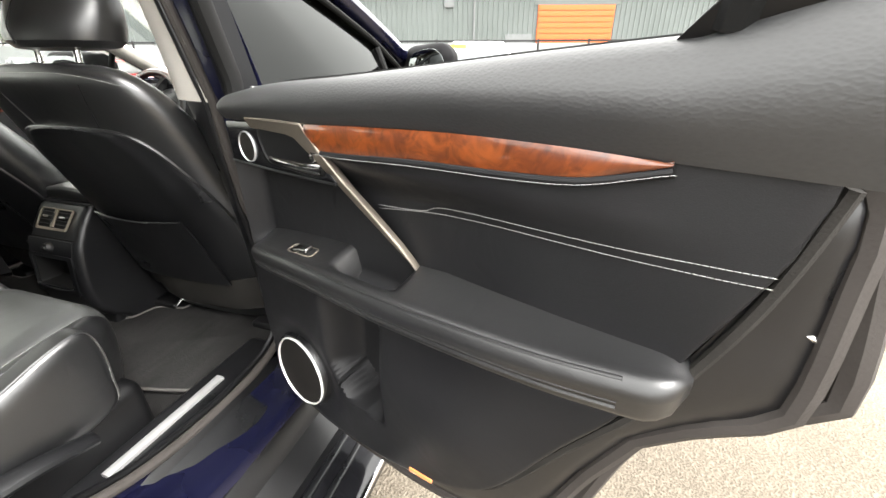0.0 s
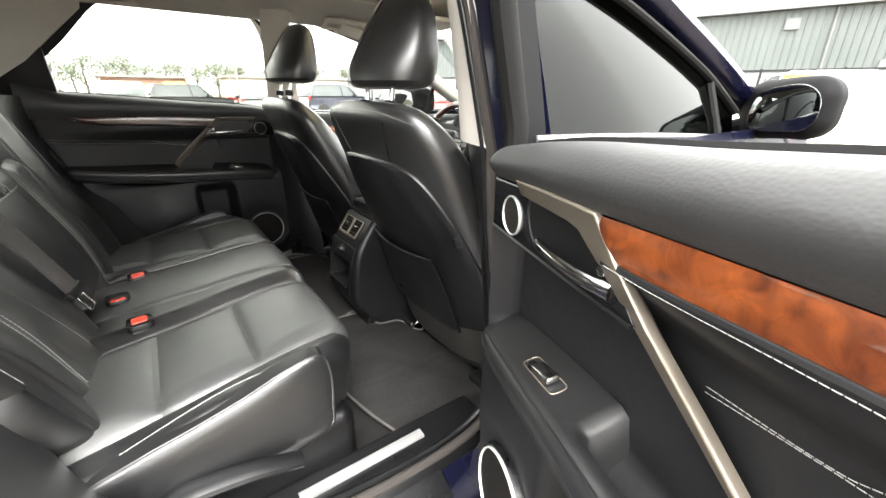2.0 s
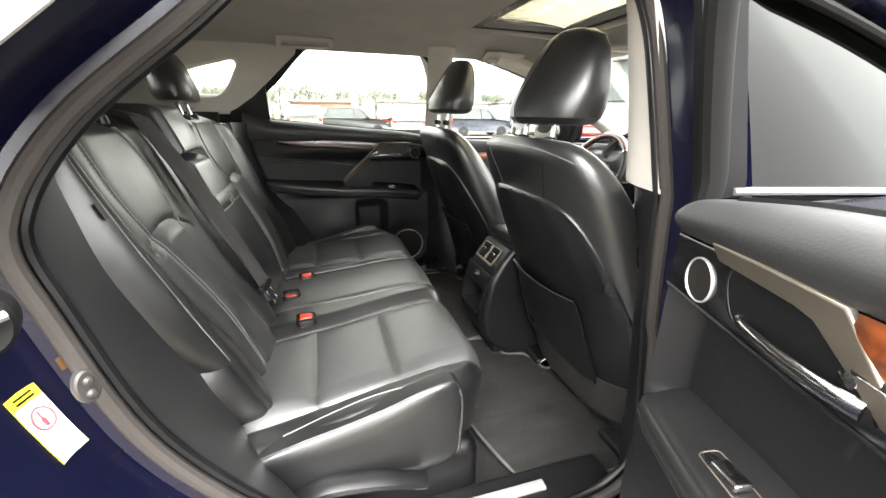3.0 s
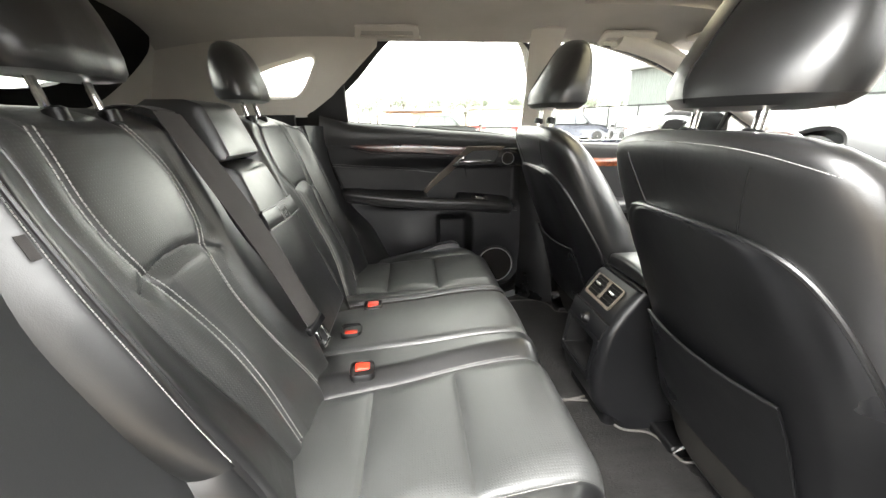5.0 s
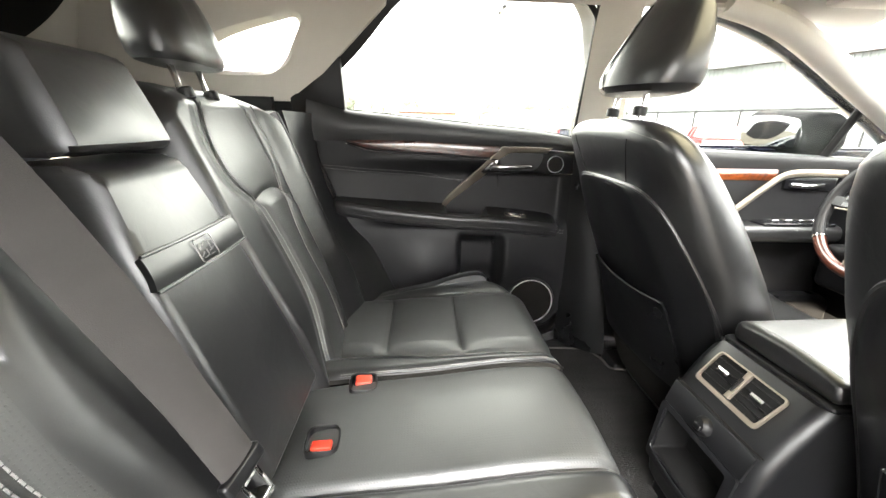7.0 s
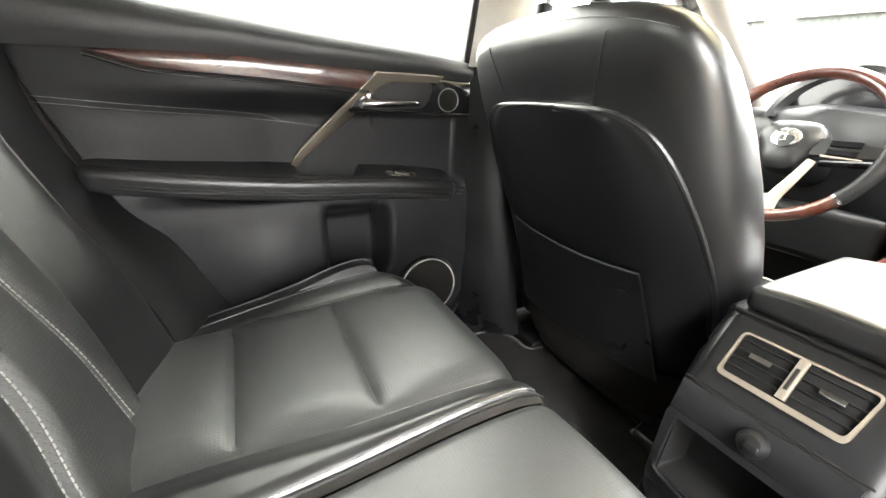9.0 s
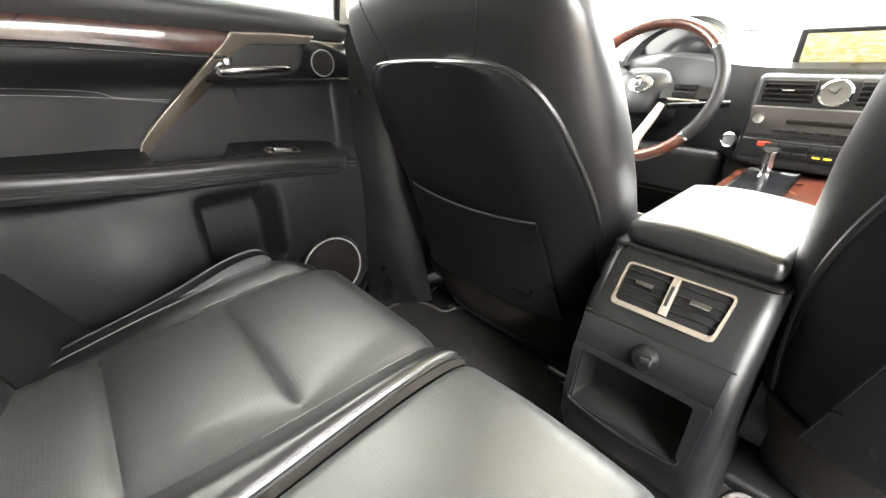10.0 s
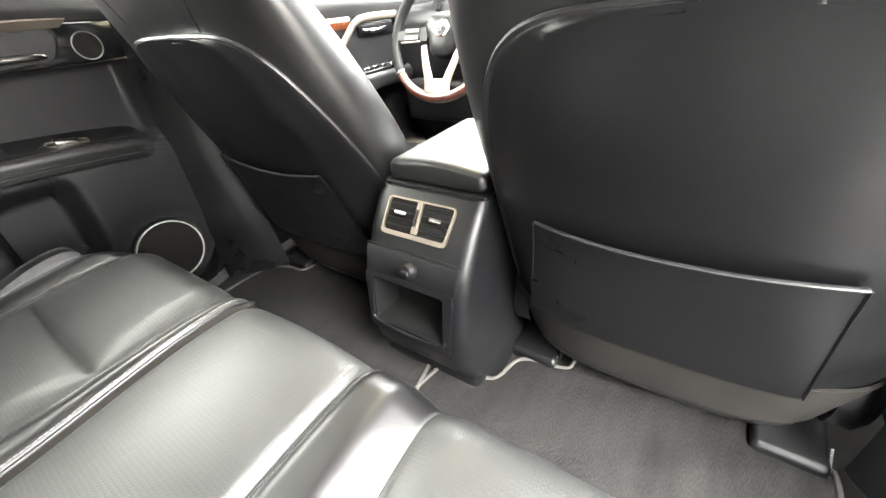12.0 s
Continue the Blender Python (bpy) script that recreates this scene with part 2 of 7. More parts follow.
YELLOW_V = surface("yellow_vinyl", (0.8, 0.62, 0.03), (0.85, 0.68, 0.05), 0.5, bump=0.05)
RED_V = surface("red_print", (0.65, 0.04, 0.06), (0.7, 0.05, 0.07), 0.5, bump=0.05)


# ---- building helpers ----
def thing(name, at, label, category, group="", kind=""):
    ob = new(name)
    ob.empty_display_size = 0.05
    ob.matrix_basis = Matrix.Translation(at)
    return tagged(ob, label, category, group, kind)


def world_of(ob):
    m = ob.matrix_basis.copy()
    while ob.parent:
        m = ob.parent.matrix_basis @ ob.matrix_parent_inverse @ m
        ob = ob.parent
    return m


def finish(bm, sharp=0.6):
    bmesh.ops.recalc_face_normals(bm, faces=bm.faces)
    for f in bm.faces:
        f.smooth = True
    for e in bm.edges:
        if len(e.link_faces) == 2 and e.calc_face_angle(0) > sharp:
            e.smooth = False


def part(name, bm, material, parent=None, label="", sharp=0.6):
    finish(bm, sharp)
    me = bpy.data.meshes.new(name)
    bm.to_mesh(me)
    bm.free()
    me.materials.append(material)
    ob = new(name, me)
    if parent is not None:
        ob.parent = parent
        ob.matrix_parent_inverse = world_of(parent).inverted()
    if label:
        tagged(ob, label)
    if name == "stitching":
        tagged(ob, kind="stuff")
    return ob


def structure(name, bm, material, label, category, sharp=0.6):
    return tagged(part(name, bm, material, None, "", sharp), label, category, "", "structure")


def lerp(table, x):
    """Smooth interpolation in a short table of (x, value)."""
    if x <= table[0][0]:
        return table[0][1]
    for (a, p), (b, q) in zip(table, table[1:]):
        if x <= b:
            k = (x - a) / (b - a)
            return p + (q - p) * k
    return table[-1][1]


def slerp(table, x):
    """Catmull-Rom through a table of (x, value)."""
    n = len(table)
    x = min(max(x, table[0][0]), table[-1][0])
    for i in range(n - 1):
        a, b = table[i][0], table[i + 1][0]
        if x <= b:
            k = (x - a) / (b - a)
            def slope(j):
                lo, hi = max(0, j - 1), min(n - 1, j + 1)
                return (table[hi][1] - table[lo][1]) / (table[hi][0] - table[lo][0])
            d = b - a
            p, q, m0, m1 = table[i][1], table[i + 1][1], slope(i) * d, slope(i + 1) * d
            return (2 * k**3 - 3 * k**2 + 1) * p + (k**3 - 2 * k**2 + k) * m0 + (3 * k**2 - 2 * k**3) * q + (k**3 - k**2) * m1
    return table[-1][1]


def smooth_line(pts, per=8, closed=False):
    """A Catmull-Rom curve through points."""
    pts = [Vector(p) for p in pts]
    n = len(pts)
    out = []
    for i in range(n if closed else n - 1):
        if closed:
            p0, p1, p2, p3 = pts[i - 1], pts[i], pts[(i + 1) % n], pts[(i + 2) % n]
        else:
            p0, p1, p2, p3 = pts[max(0, i - 1)], pts[i], pts[i + 1], pts[min(n - 1, i + 2)]
        for j in range(per):
            k = j / per
            out.append(0.5 * (2 * p1 + (p2 - p0) * k + (2 * p0 - 5 * p1 + 4 * p2 - p3) * k * k + (3 * p1 - p0 - 3 * p2 + p3) * k**3))
    if not closed:
        out.append(pts[-1])
    return out


def tube_into(bm, pts, r, n=8, closed=False, flat=1.0, up=None):
    """A tube along points; r a number or a function of 0..1; flat squeezes it along the up direction."""
    pts = [Vector(p) for p in pts]
    m = len(pts)
    rings = []
    ref = Vector(up) if up else None
    last = None
    for i, p in enumerate(pts):
        a = pts[i - 1] if (i > 0 or closed) else p
        b = pts[(i + 1) % m] if (i < m - 1 or closed) else p
        d = (b - a).normalized()
        if ref is not None:
            u = ref - d * ref.dot(d)
        elif last is None:
            u = Vector((0, 0, 1)) if abs(d.z) < 0.9 else Vector((1, 0, 0))
            u = u - d * u.dot(d)
        else:
            u = last - d * last.dot(d)
        u.normalize()
        last = u
        v = d.cross(u)
        rr = r(i / (m - 1)) if callable(r) else r
        rings.append([bm.verts.new(p + u * (math.sin(2 * math.pi * k / n) * rr * flat) + v * (math.cos(2 * math.pi * k / n) * rr)) for k in range(n)])
    pairs = list(zip(rings, rings[1:])) + ([(rings[-1], rings[0])] if closed else [])
    for a, b in pairs:
        for k in range(n):
            bm.faces.new((a[k], a[(k + 1) % n], b[(k + 1) % n], b[k]))
    if not closed:
        bm.faces.new(rings[0][::-1])
        bm.faces.new(rings[-1])
    return bm


def tube(pts, r, n=8, closed=False, flat=1.0, up=None):
    return tube_into(bmesh.new(), pts, r, n, closed, flat, up)


def sheet(nu, nv, f, thick=0.0, into=None):
    """A surface f(u, v), u and v from 0 to 1, as a closed slab of the given thickness behind it."""
    bm = into or bmesh.new()
    P = [[Vector(f(i / nu, j / nv)) for j in range(nv + 1)] for i in range(nu + 1)]
    front = [[bm.verts.new(p) for p in row] for row in P]
    for i in range(nu):
        for j in range(nv):
            bm.faces.new((front[i][j], front[i + 1][j], front[i + 1][j + 1], front[i][j + 1]))
    if thick:
        back = []
        for i in range(nu + 1):
            row = []
            for j in range(nv + 1):
                du = P[min(nu, i + 1)][j] - P[max(0, i - 1)][j]
                dv = P[i][min(nv, j + 1)] - P[i][max(0, j - 1)]
                nn = du.cross(dv)
                nn = nn.normalized() if nn.length > 1e-12 else Vector((0, 0, 1))
                row.append(bm.verts.new(P[i][j] - nn * thick))
            back.append(row)
        for i in range(nu):
            for j in range(nv):
                bm.faces.new((back[i][j + 1], back[i + 1][j + 1], back[i + 1][j], back[i][j]))
        rim = [(i, 0) for i in range(nu)] + [(nu, j) for j in range(nv)] + [(i, nv) for i in range(nu, 0, -1)] + [(0, j) for j in range(nv, 0, -1)]
        for a, b in zip(rim, rim[1:] + rim[:1]):
            bm.faces.new((front[a[0]][a[1]], back[a[0]][a[1]], back[b[0]][b[1]], front[b[0]][b[1]]))
    return bm


def loft(rings, caps=True, into=None, closed=True):
    bm = into or bmesh.new()
    R = [[bm.verts.new(p) for p in ring] for ring in rings]
    n = len(R[0])
    for a, b in zip(R, R[1:]):
        for k in range(n if closed else n - 1):
            bm.faces.new((a[k], a[(k + 1) % n], b[(k + 1) % n], b[k]))
    if caps and closed:
        bm.faces.new(R[0][::-1])
        bm.faces.new(R[-1])
    return bm


def rbox(x0, x1, y0, y1, z0, z1, r=0.01, seg=3, warp=None, into=None, inner=1):
    """A box with rounded edges between two corners; warp bends every point."""
    bm = into or bmesh.new()
    lo, hi = Vector((min(x0, x1), min(y0, y1), min(z0, z1))), Vector((max(x0, x1), max(y0, y1), max(z0, z1)))
    c, h = (lo + hi) / 2, (hi - lo) / 2
    r = min(r, h.x * 0.98, h.y * 0.98, h.z * 0.98)

    def axis(hh):
        core = hh - r
        a = [-hh + r * (1 - math.tan(math.pi / 4 * (1 - k / seg))) for k in range(seg)]
        mid = [-core + 2 * core * k / inner for k in range(inner + 1)]
        return a + mid + [-v for v in reversed(a)]

    ax = [axis(h.x), axis(h.y), axis(h.z)]
    cache = {}

    def vert(p):
        key = (round(p[0], 6), round(p[1], 6), round(p[2], 6))
        if key not in cache:
            q = Vector([min(max(p[i], -h[i] + r), h[i] - r) for i in range(3)])
            d = Vector(p) - q
            w = c + q + (d.normalized() * r if d.length > 1e-9 else d)
            cache[key] = bm.verts.new(warp(w) if warp else w)
        return cache[key]

    for a in range(3):
        b, d = (a + 1) % 3, (a + 2) % 3
        for s in (-1, 1):
            for i in range(len(ax[b]) - 1):
                for j in range(len(ax[d]) - 1):
                    q = []
                    for ii, jj in ((i, j), (i + 1, j), (i + 1, j + 1), (i, j + 1)):
                        p = [0, 0, 0]
                        p[a], p[b], p[d] = s * h[a], ax[b][ii], ax[d][jj]
                        q.append(vert(p))
                    try:
                        bm.faces.new(q)
                    except ValueError:
                        pass
    return bm


def slab(outline, axis_map, d0, d1, bevel=0.003, seg=2):
    """A flat plate: outline of (a, b) points swept from depth d0 to d1 through axis_map(a, b, d), with worn edges."""
    bm = bmesh.new()
    n = len(outline)
    cx, cy = sum(p[0] for p in outline) / n, sum(p[1] for p in outline) / n
    rings = []

    def inset(k):
        out = []
        for i in range(n):
            (ax_, ay), (bx, by), (qx, qy) = outline[i - 1], outline[i], outline[(i + 1) % n]
            t = Vector((qx - ax_, qy - ay))
            t = t.normalized() if t.length > 1e-9 else Vector((1, 0))
            nrm = Vector((-t.y, t.x))
            if nrm.dot(Vector((cx - bx, cy - by))) < 0:
                nrm = -nrm
            out.append((bx + nrm.x * k, by + nrm.y * k))
        return out

    sgn = 1 if d1 > d0 else -1
    rings.append([axis_map(a, b, d0) for a, b in outline])
    for s in range(seg + 1):
        ang = math.pi / 2 * s / seg
        rings.append([axis_map(a, b, d1 - sgn * bevel * (1 - math.sin(ang))) for a, b in inset(bevel * (1 - math.cos(ang)))])
    return loft(rings)


def rounded(outline, r):
    """An outline whose corners are cut to short arcs."""
    out = []
    for i, p in enumerate(outline):
        p = Vector(p)
        a, b = Vector(outline[i - 1]), Vector(outline[(i + 1) % len(outline)])
        a, b = p + (a - p).normalized() * r, p + (b - p).normalized() * r
        for k in range(5):
            t = k / 4
            out.append(tuple(a * (1 - t) ** 2 + p * (2 * t * (1 - t)) + b * t * t))
    return out


def ring_panel(outer, inner, axis_map, depth):
    """A frame between two closed outlines with as many points each."""
    return loft_ring([[axis_map(a, b, 0) for a, b in outer], [axis_map(a, b, 0) for a, b in inner],
                      [axis_map(a, b, depth) for a, b in inner], [axis_map(a, b, depth) for a, b in outer]])


def loft_ring(rings, into=None):
    bm = into or bmesh.new()
    R = [[bm.verts.new(p) for p in ring] for ring in rings]
    n = len(R[0])
    for a, b in zip(R, R[1:] + R[:1]):
        for k in range(n):
            bm.faces.new((a[k], a[(k + 1) % n], b[(k + 1) % n], b[k]))
    return bm


def resample(pts, n, closed=True):
    """n points at even spacing along a polyline of 2D or 3D points."""
    P = [Vector(p) for p in pts]
    if closed:
        P = P + [P[0]]
    L = [0.0]
    for a, b in zip(P, P[1:]):
        L.append(L[-1] + (b - a).length)
    out, i = [], 0
    for k in range(n):
        s = L[-1] * k / (n if closed else n - 1)
        while i < len(L) - 2 and L[i + 1] < s:
            i += 1
        f = (s - L[i]) / max(1e-9, L[i + 1] - L[i])
        out.append(P[i].lerp(P[i + 1], min(1, f)))
    return out


def stitch_line(pts, up, length=0.0040, gap=0.0008, r=0.00045, into=None):
    """A row of single thread stitches along a curve."""
    bm = into or bmesh.new()
    P = [Vector(p) for p in pts]
    total = sum((b - a).length for a, b in zip(P, P[1:]))
    n = max(2, int(total / (length + gap)))
    Q = resample(P, n * 2 + 1, closed=False)
    up = Vector(up).normalized()
    for k in range(n):
        a, b = Q[2 * k], Q[2 * k + 1].lerp(Q[2 * k + 2], 0.72)
        d = (b - a)
        if d.length < 1e-6:
            continue
        s = d.normalized().cross(up).normalized() * r
        h = up * r * 1.2
        v = [bm.verts.new(q) for q in (a + s, a - s, b - s, b + s, a.lerp(b, 0.2) + h + s * 0.5, a.lerp(b, 0.2) + h - s * 0.5, a.lerp(b, 0.8) + h - s * 0.5, a.lerp(b, 0.8) + h + s * 0.5)]
        for q in ((4, 5, 6, 7), (0, 1, 5, 4), (2, 3, 7, 6), (1, 2, 6, 5), (3, 0, 4, 7), (3, 2, 1, 0)):
            bm.faces.new([v[i] for i in q])
    return bm


def disc_stack(center, normal, profile, n=40, up=(0, 0, 1), into=None, squash=1.0):
    """A turned shape: profile of (radius, height along the normal)."""
    c, nn = Vector(center), Vector(normal).normalized()
    u = Vector(up) - nn * Vector(up).dot(nn)
    u.normalize()
    v = nn.cross(u)
    rings = [[c + nn * h + (u * math.cos(2 * math.pi * k / n) * squash + v * math.sin(2 * math.pi * k / n)) * max(r, 1e-4) for k in range(n)] for r, h in profile]
    return loft(rings, into=into)


def ease(q):
    q = min(1, max(0, q))
    return q * q * (3 - 2 * q)


def gauss(d, w):
    return math.exp(-(d / w) ** 2)


# ---- structure: the car's shell ----
def side_x(z):
    """Half width of the inner shell by height."""
    return 0.715 - max(0.0, z - 1.15) * 0.30


APERTURE = [(.80, .62), (.785, .78), (.765, .92), (.745, 1.12), (.742, 1.28), (.735, 1.41), (.70, 1.485), (.62, 1.515), (.48, 1.52), (.35, 1.515), (.235, 1.49), (.11, 1.37), (-.02, 1.25),
            (-.075, 1.15), (-.06, 1.05), (-.01, .88), (.08, .74), (.20, .62), (.36, .54), (.55, .515), (.70, .525), (.775, .56)]
LOOP = [(p.x, p.y) for p in smooth_line([(y, z, 0) for y, z in APERTURE], 6, True)]


def grown(loop, k):
    out, n = [], len(loop)
    cy, cz = 0.40, 1.0
    for i in range(n):
        a, b, c = loop[i - 2], loop[i], loop[(i + 2) % n]
        t = Vector((c[0] - a[0], c[1] - a[1])).normalized()
        nr = Vector((-t.y, t.x))
        if nr.dot(Vector((b[0] - cy, b[1] - cz))) < 0:
            nr = -nr
        # the centre pillar's outer face stays narrow
        kk = k * (1 - 0.85 * min(1, max(0, (b[0] - 0.60) / 0.12)) * (1 if b[1] > 0.9 else 0))
        out.append((b[0] + nr.x * kk, b[1] + nr.y * kk))
    return out


def aperture_ring(k, dx, side=1):
    return [(side * (side_x(z) + dx), y, z) for y, z in grown(LOOP, k)]


floor_bm = sheet(28, 34, lambda u, v: (-0.74 + 1.48 * u, -0.2 + 1.95 * v, 0.462 + 0.05 * gauss((-0.74 + 1.48 * u), 0.12) * (1 if v > 0.5 else 0.3)), 0.06)
structure("floor", floor_bm, CARPET, "black carpeted car floor with a low centre tunnel", "floor")

# painted door frame round the open doorway, and the same frame behind the closed door
for side, nm in ((1, "door_frame_1"), (-1, "door_frame_2")):
    far = 0.03 if side < 0 else 0.0
    rings = [aperture_ring(k + far, dx + far, side) for k, dx in ((0.004, 0.0), (0.03, 0.012), (0.042, 0.05), (0.046, 0.105), (0.055, 0.125), (0.075, 0.135), (0.075, 0.1), (0.03, -0.01))]
    structure(nm, loft_ring(rings), PAINT if side > 0 else PLASTIC_D, "glossy navy blue painted door frame of the car body" if side > 0 else "dark door frame behind the shut door", "door frame")

strip_1 = bmesh.new()
tube_into(strip_1, aperture_ring(0.009, 0.006), 0.0105, 10, True)
structure("weatherstrip", strip_1, RUBBER, "taupe rubber weatherstrip round the open doorway", "weatherstrip")
strip_2 = bmesh.new()
tube_into(strip_2, aperture_ring(0.001, -0.010), 0.0085, 10, True)
structure("aperture_trim", strip_2, PLASTIC_D, "dark trim bead inside the doorway seal", "trim")

# rear quarter panel outside, with the wheel arch edge
quarter_i = [i for i, (y, z) in enumerate(LOOP) if y < 0.33]
qi = [aperture_ring(0.075, 0.135)[i] for i in quarter_i]


def quarter(u, v):
    k = u * (len(qi) - 1)
    i = min(int(k), len(qi) - 2)
    p = Vector(qi[i]).lerp(Vector(qi[i + 1]), k - i)
    far = Vector((0.70 + 0.2 * (1 if p.z < 1.2 else 1 - (p.z - 1.2) / 0.5), -0.88, 0.30 + (p.z - 0.50) * 1.15))
    q = p.lerp(far, v)
    q.x = p.x + (0.06 * math.sin(min(1, v * 2.4) * math.pi / 2) if v < 0.9 else 0.06) - 0.12 * v * v
    return q


structure("quarter_panel", sheet(60, 14, quarter, 0.02), PAINT, "navy blue rear quarter panel of the car", "body panel")

# opaque pale grey: the sky's reflection in the quarter glass, painted as colour
SKY_REFLECT = surface("painted_sky_reflection", (0.30, 0.285, 0.275), (0.36, 0.345, 0.335), 0.35, grain=300, bump=0.02, spec=0.5)
q_map = lambda a, b, d: Vector((0.868 - 0.25 * max(0, b - 1.28) + d, a, b))
structure("window_6", slab([(-.60, 1.270), (-.02, 1.270), (.010, 1.281), (.066, 1.332), (.115, 1.385), (.10, 1.50), (-.60, 1.52)], q_map, 0, 0.004, 0.001), SKY_REFLECT, "rear quarter window outside the doorway, sky reflection painted pale", "window")
structure("window_6_seal", tube([q_map(a, b, 0.002) for a, b in ((-.55, 1.264), (-.25, 1.264), (-.02, 1.265), (.012, 1.277))], 0.004, 8), RUBBER_D, "black seal under the rear quarter window", "window seal")

# sill: inner cover, brushed plate, painted rocker and running board
sill_cover = bmesh.new()
rbox(0.60, 0.705, 0.22, 0.80, 0.46, 0.512, 0.018, 3, None, sill_cover, 4)
structure("sill_cover", sill_cover, PLASTIC, "black plastic sill cover inside the doorway", "sill")
plate = thing("sill_plate", (0.655, 0.49, 0.512), "brushed metal scuff plate on the door sill", "scuff plate")
part("plate", slab([(0.643, 0.355), (0.665, 0.355), (0.665, 0.632), (0.643, 0.632)], lambda a, b, d: Vector((a, b, d)), 0.508, 0.520, 0.003), BRUSHED, plate)
rocker = bmesh.new()
prof = [(0.715, 0.515), (0.74, 0.50), (0.76, 0.462), (0.80, 0.452), (0.85, 0.445), (0.862, 0.43), (0.872, 0.39), (0.90, 0.375), (0.93, 0.36), (0.935, 0.30), (0.72, 0.28)]
loft([[(x, y, z + (0.06 if y < 0.1 else 0) * 0) for x, z in prof] for y in [-0.1, 0.1, 0.3, 0.5, 0.7, 0.9, 1.2, 1.6, 1.9]], True, rocker)
structure("rocker_panel", rocker, PLASTIC_D, "dark rocker panel below the doors", "rocker panel")
rock_paint = bmesh.new()
step_prof = ((0.72, 0.500), (0.737, 0.497), (0.757, 0.484), (0.775, 0.474), (0.81, 0.466), (0.81, 0.455), (0.72, 0.455))
loft([[(x, y, z) for x, z in step_prof] for y in [0.625, 0.75, 0.85, 0.95]], True, rock_paint)
step_c = bmesh.new()
loft([[(x, y, z + 0.002) for x, z in step_prof] for y in [0.20, 0.35, 0.50, 0.622]], True, step_c)
structure("sill_step", step_c, PLASTIC, "dark grey plastic step cover on the door sill", "sill")
structure("rocker_step", rock_paint, PAINT, "navy painted step of the door sill", "sill")
board = thing("running_board", (1.0, 0.8, 0.28), "black running board with a bright trim line", "running board")
part("board", rbox(0.915, 1.065, -0.25, 1.9, 0.27, 0.335, 0.025, 4, None, None, 6), GLOSS, board)
part("trim_strip", rbox(1.058, 1.070, -0.22, 1.88, 0.315, 0.328, 0.004, 2), CHROME, board)
part("rib", rbox(0.94, 0.955, -0.22, 1.88, 0.33, 0.341, 0.004, 2), PLASTIC, board)
part("rib", rbox(0.985, 1.0, -0.22, 1.88, 0.33, 0.341, 0.004, 2), PLASTIC, board)

# striker, blanking cap and warning label on the frame
striker = thing("door_striker", (0.80, 0.0, 1.0), "grey metal door striker plate with two bolts", "striker")
sx0 = Vector((0.785, -0.020, 1.003))
sn = Vector((0.6, 0.78, 0.1)).normalized()
part("plate", disc_stack(sx0, sn, [(0.011, -0.004), (0.011, 0.003), (0.0095, 0.005), (0.001, 0.005)], 28, squash=1.7), PLASTIC_G, striker)
for dz in (-0.0075, 0.0075):
    part("bolt", disc_stack(sx0 + Vector((0, 0, dz)) + sn * 0.006, sn, [(0.005, 0), (0.005, 0.002), (0.0036, 0.004), (0.003, 0.005), (0.001, 0.0055)], 16), PLASTIC_G, striker)


# warning label on the rear jamb
RING_J = {}


def jamb(z, dx, lift=0.0):
    """A point on the rear face of the doorway by height and depth."""
    k = 0.042 + ((dx - 0.05) / 0.055 * 0.004 if dx > 0.05 else (dx - 0.05) / 0.038 * 0.012) - 0.002 - lift
    pts = RING_J.setdefault((round(k, 5), round(dx, 5)), [p for p in aperture_ring(k, dx) if p[1] < 0.05 and p[2] > 0.8])
    pts = sorted(pts, key=lambda p: p[2])
    return Vector((lerp([(p[2], p[0]) for p in pts], z), lerp([(p[2], p[1]) for p in pts], z), z))


def on_label(z, v, lift=0.0):
    """A point of the label by height and by its width, 0 to 1."""
    return jamb(z + 0.002, 0.030 + 0.005 * (z - 0.905) / 0.088 + 0.033 * v, lift)


decal = thing("warning_label", jamb(0.95, 0.03), "yellow and white warning label with red symbol on jamb", "label")
part("backing", sheet(10, 4, lambda u, v: on_label(0.905 + 0.088 * u, v), 0.0006), YELLOW_V, decal)
part("panel", sheet(10, 4, lambda u, v: on_label(0.906 + 0.073 * u, 0.02 + 0.96 * v, 0.0008), 0.0005), WHITE_V, decal)
ring_c = [(0.957 + 0.013 * math.cos(t), 0.50 + 0.32 * math.sin(t)) for t in [2 * math.pi * k / 24 for k in range(24)]]
part("symbol", tube([on_label(z, v, 0.0016) for z, v in ring_c], 0.0009, 6, True), RED_V, decal)
part("symbol_bar", tube([on_label(z, 0.5, 0.0016) for z in (0.948, 0.953, 0.957)], 0.0018, 6), RED_V, decal)
part("symbol_bar", tube([on_label(z, 0.5, 0.0016) for z in (0.957, 0.962, 0.967)], 0.0007, 6), RED_V, decal)
for k in range(2):
    part("text_bar", sheet(4, 1, lambda u, v, k=k: on_label(0.9825 + 0.005 * k + 0.002 * u, 0.2 + 0.6 * v, 0.0008), 0.0004), PLASTIC_D, decal)
TAG = surface("faded_orange_paper", (0.085, 0.042, 0.014), (0.12, 0.062, 0.022), 0.8, bump=0.1, spec=0.2)
part("tag", sheet(4, 2, lambda u, v: jamb(0.992 + 0.015 * v, 0.014 - 0.022 * u, 0.007), 0.0006), TAG, thing("paper_tag", jamb(1.0, 0.004), "small faded orange paper tag on the door jamb", "tag"))
grip = thing("body_handle", (0.90, -0.03, 1.11), "dark oval recess with a pale bar on the body panel", "handle")
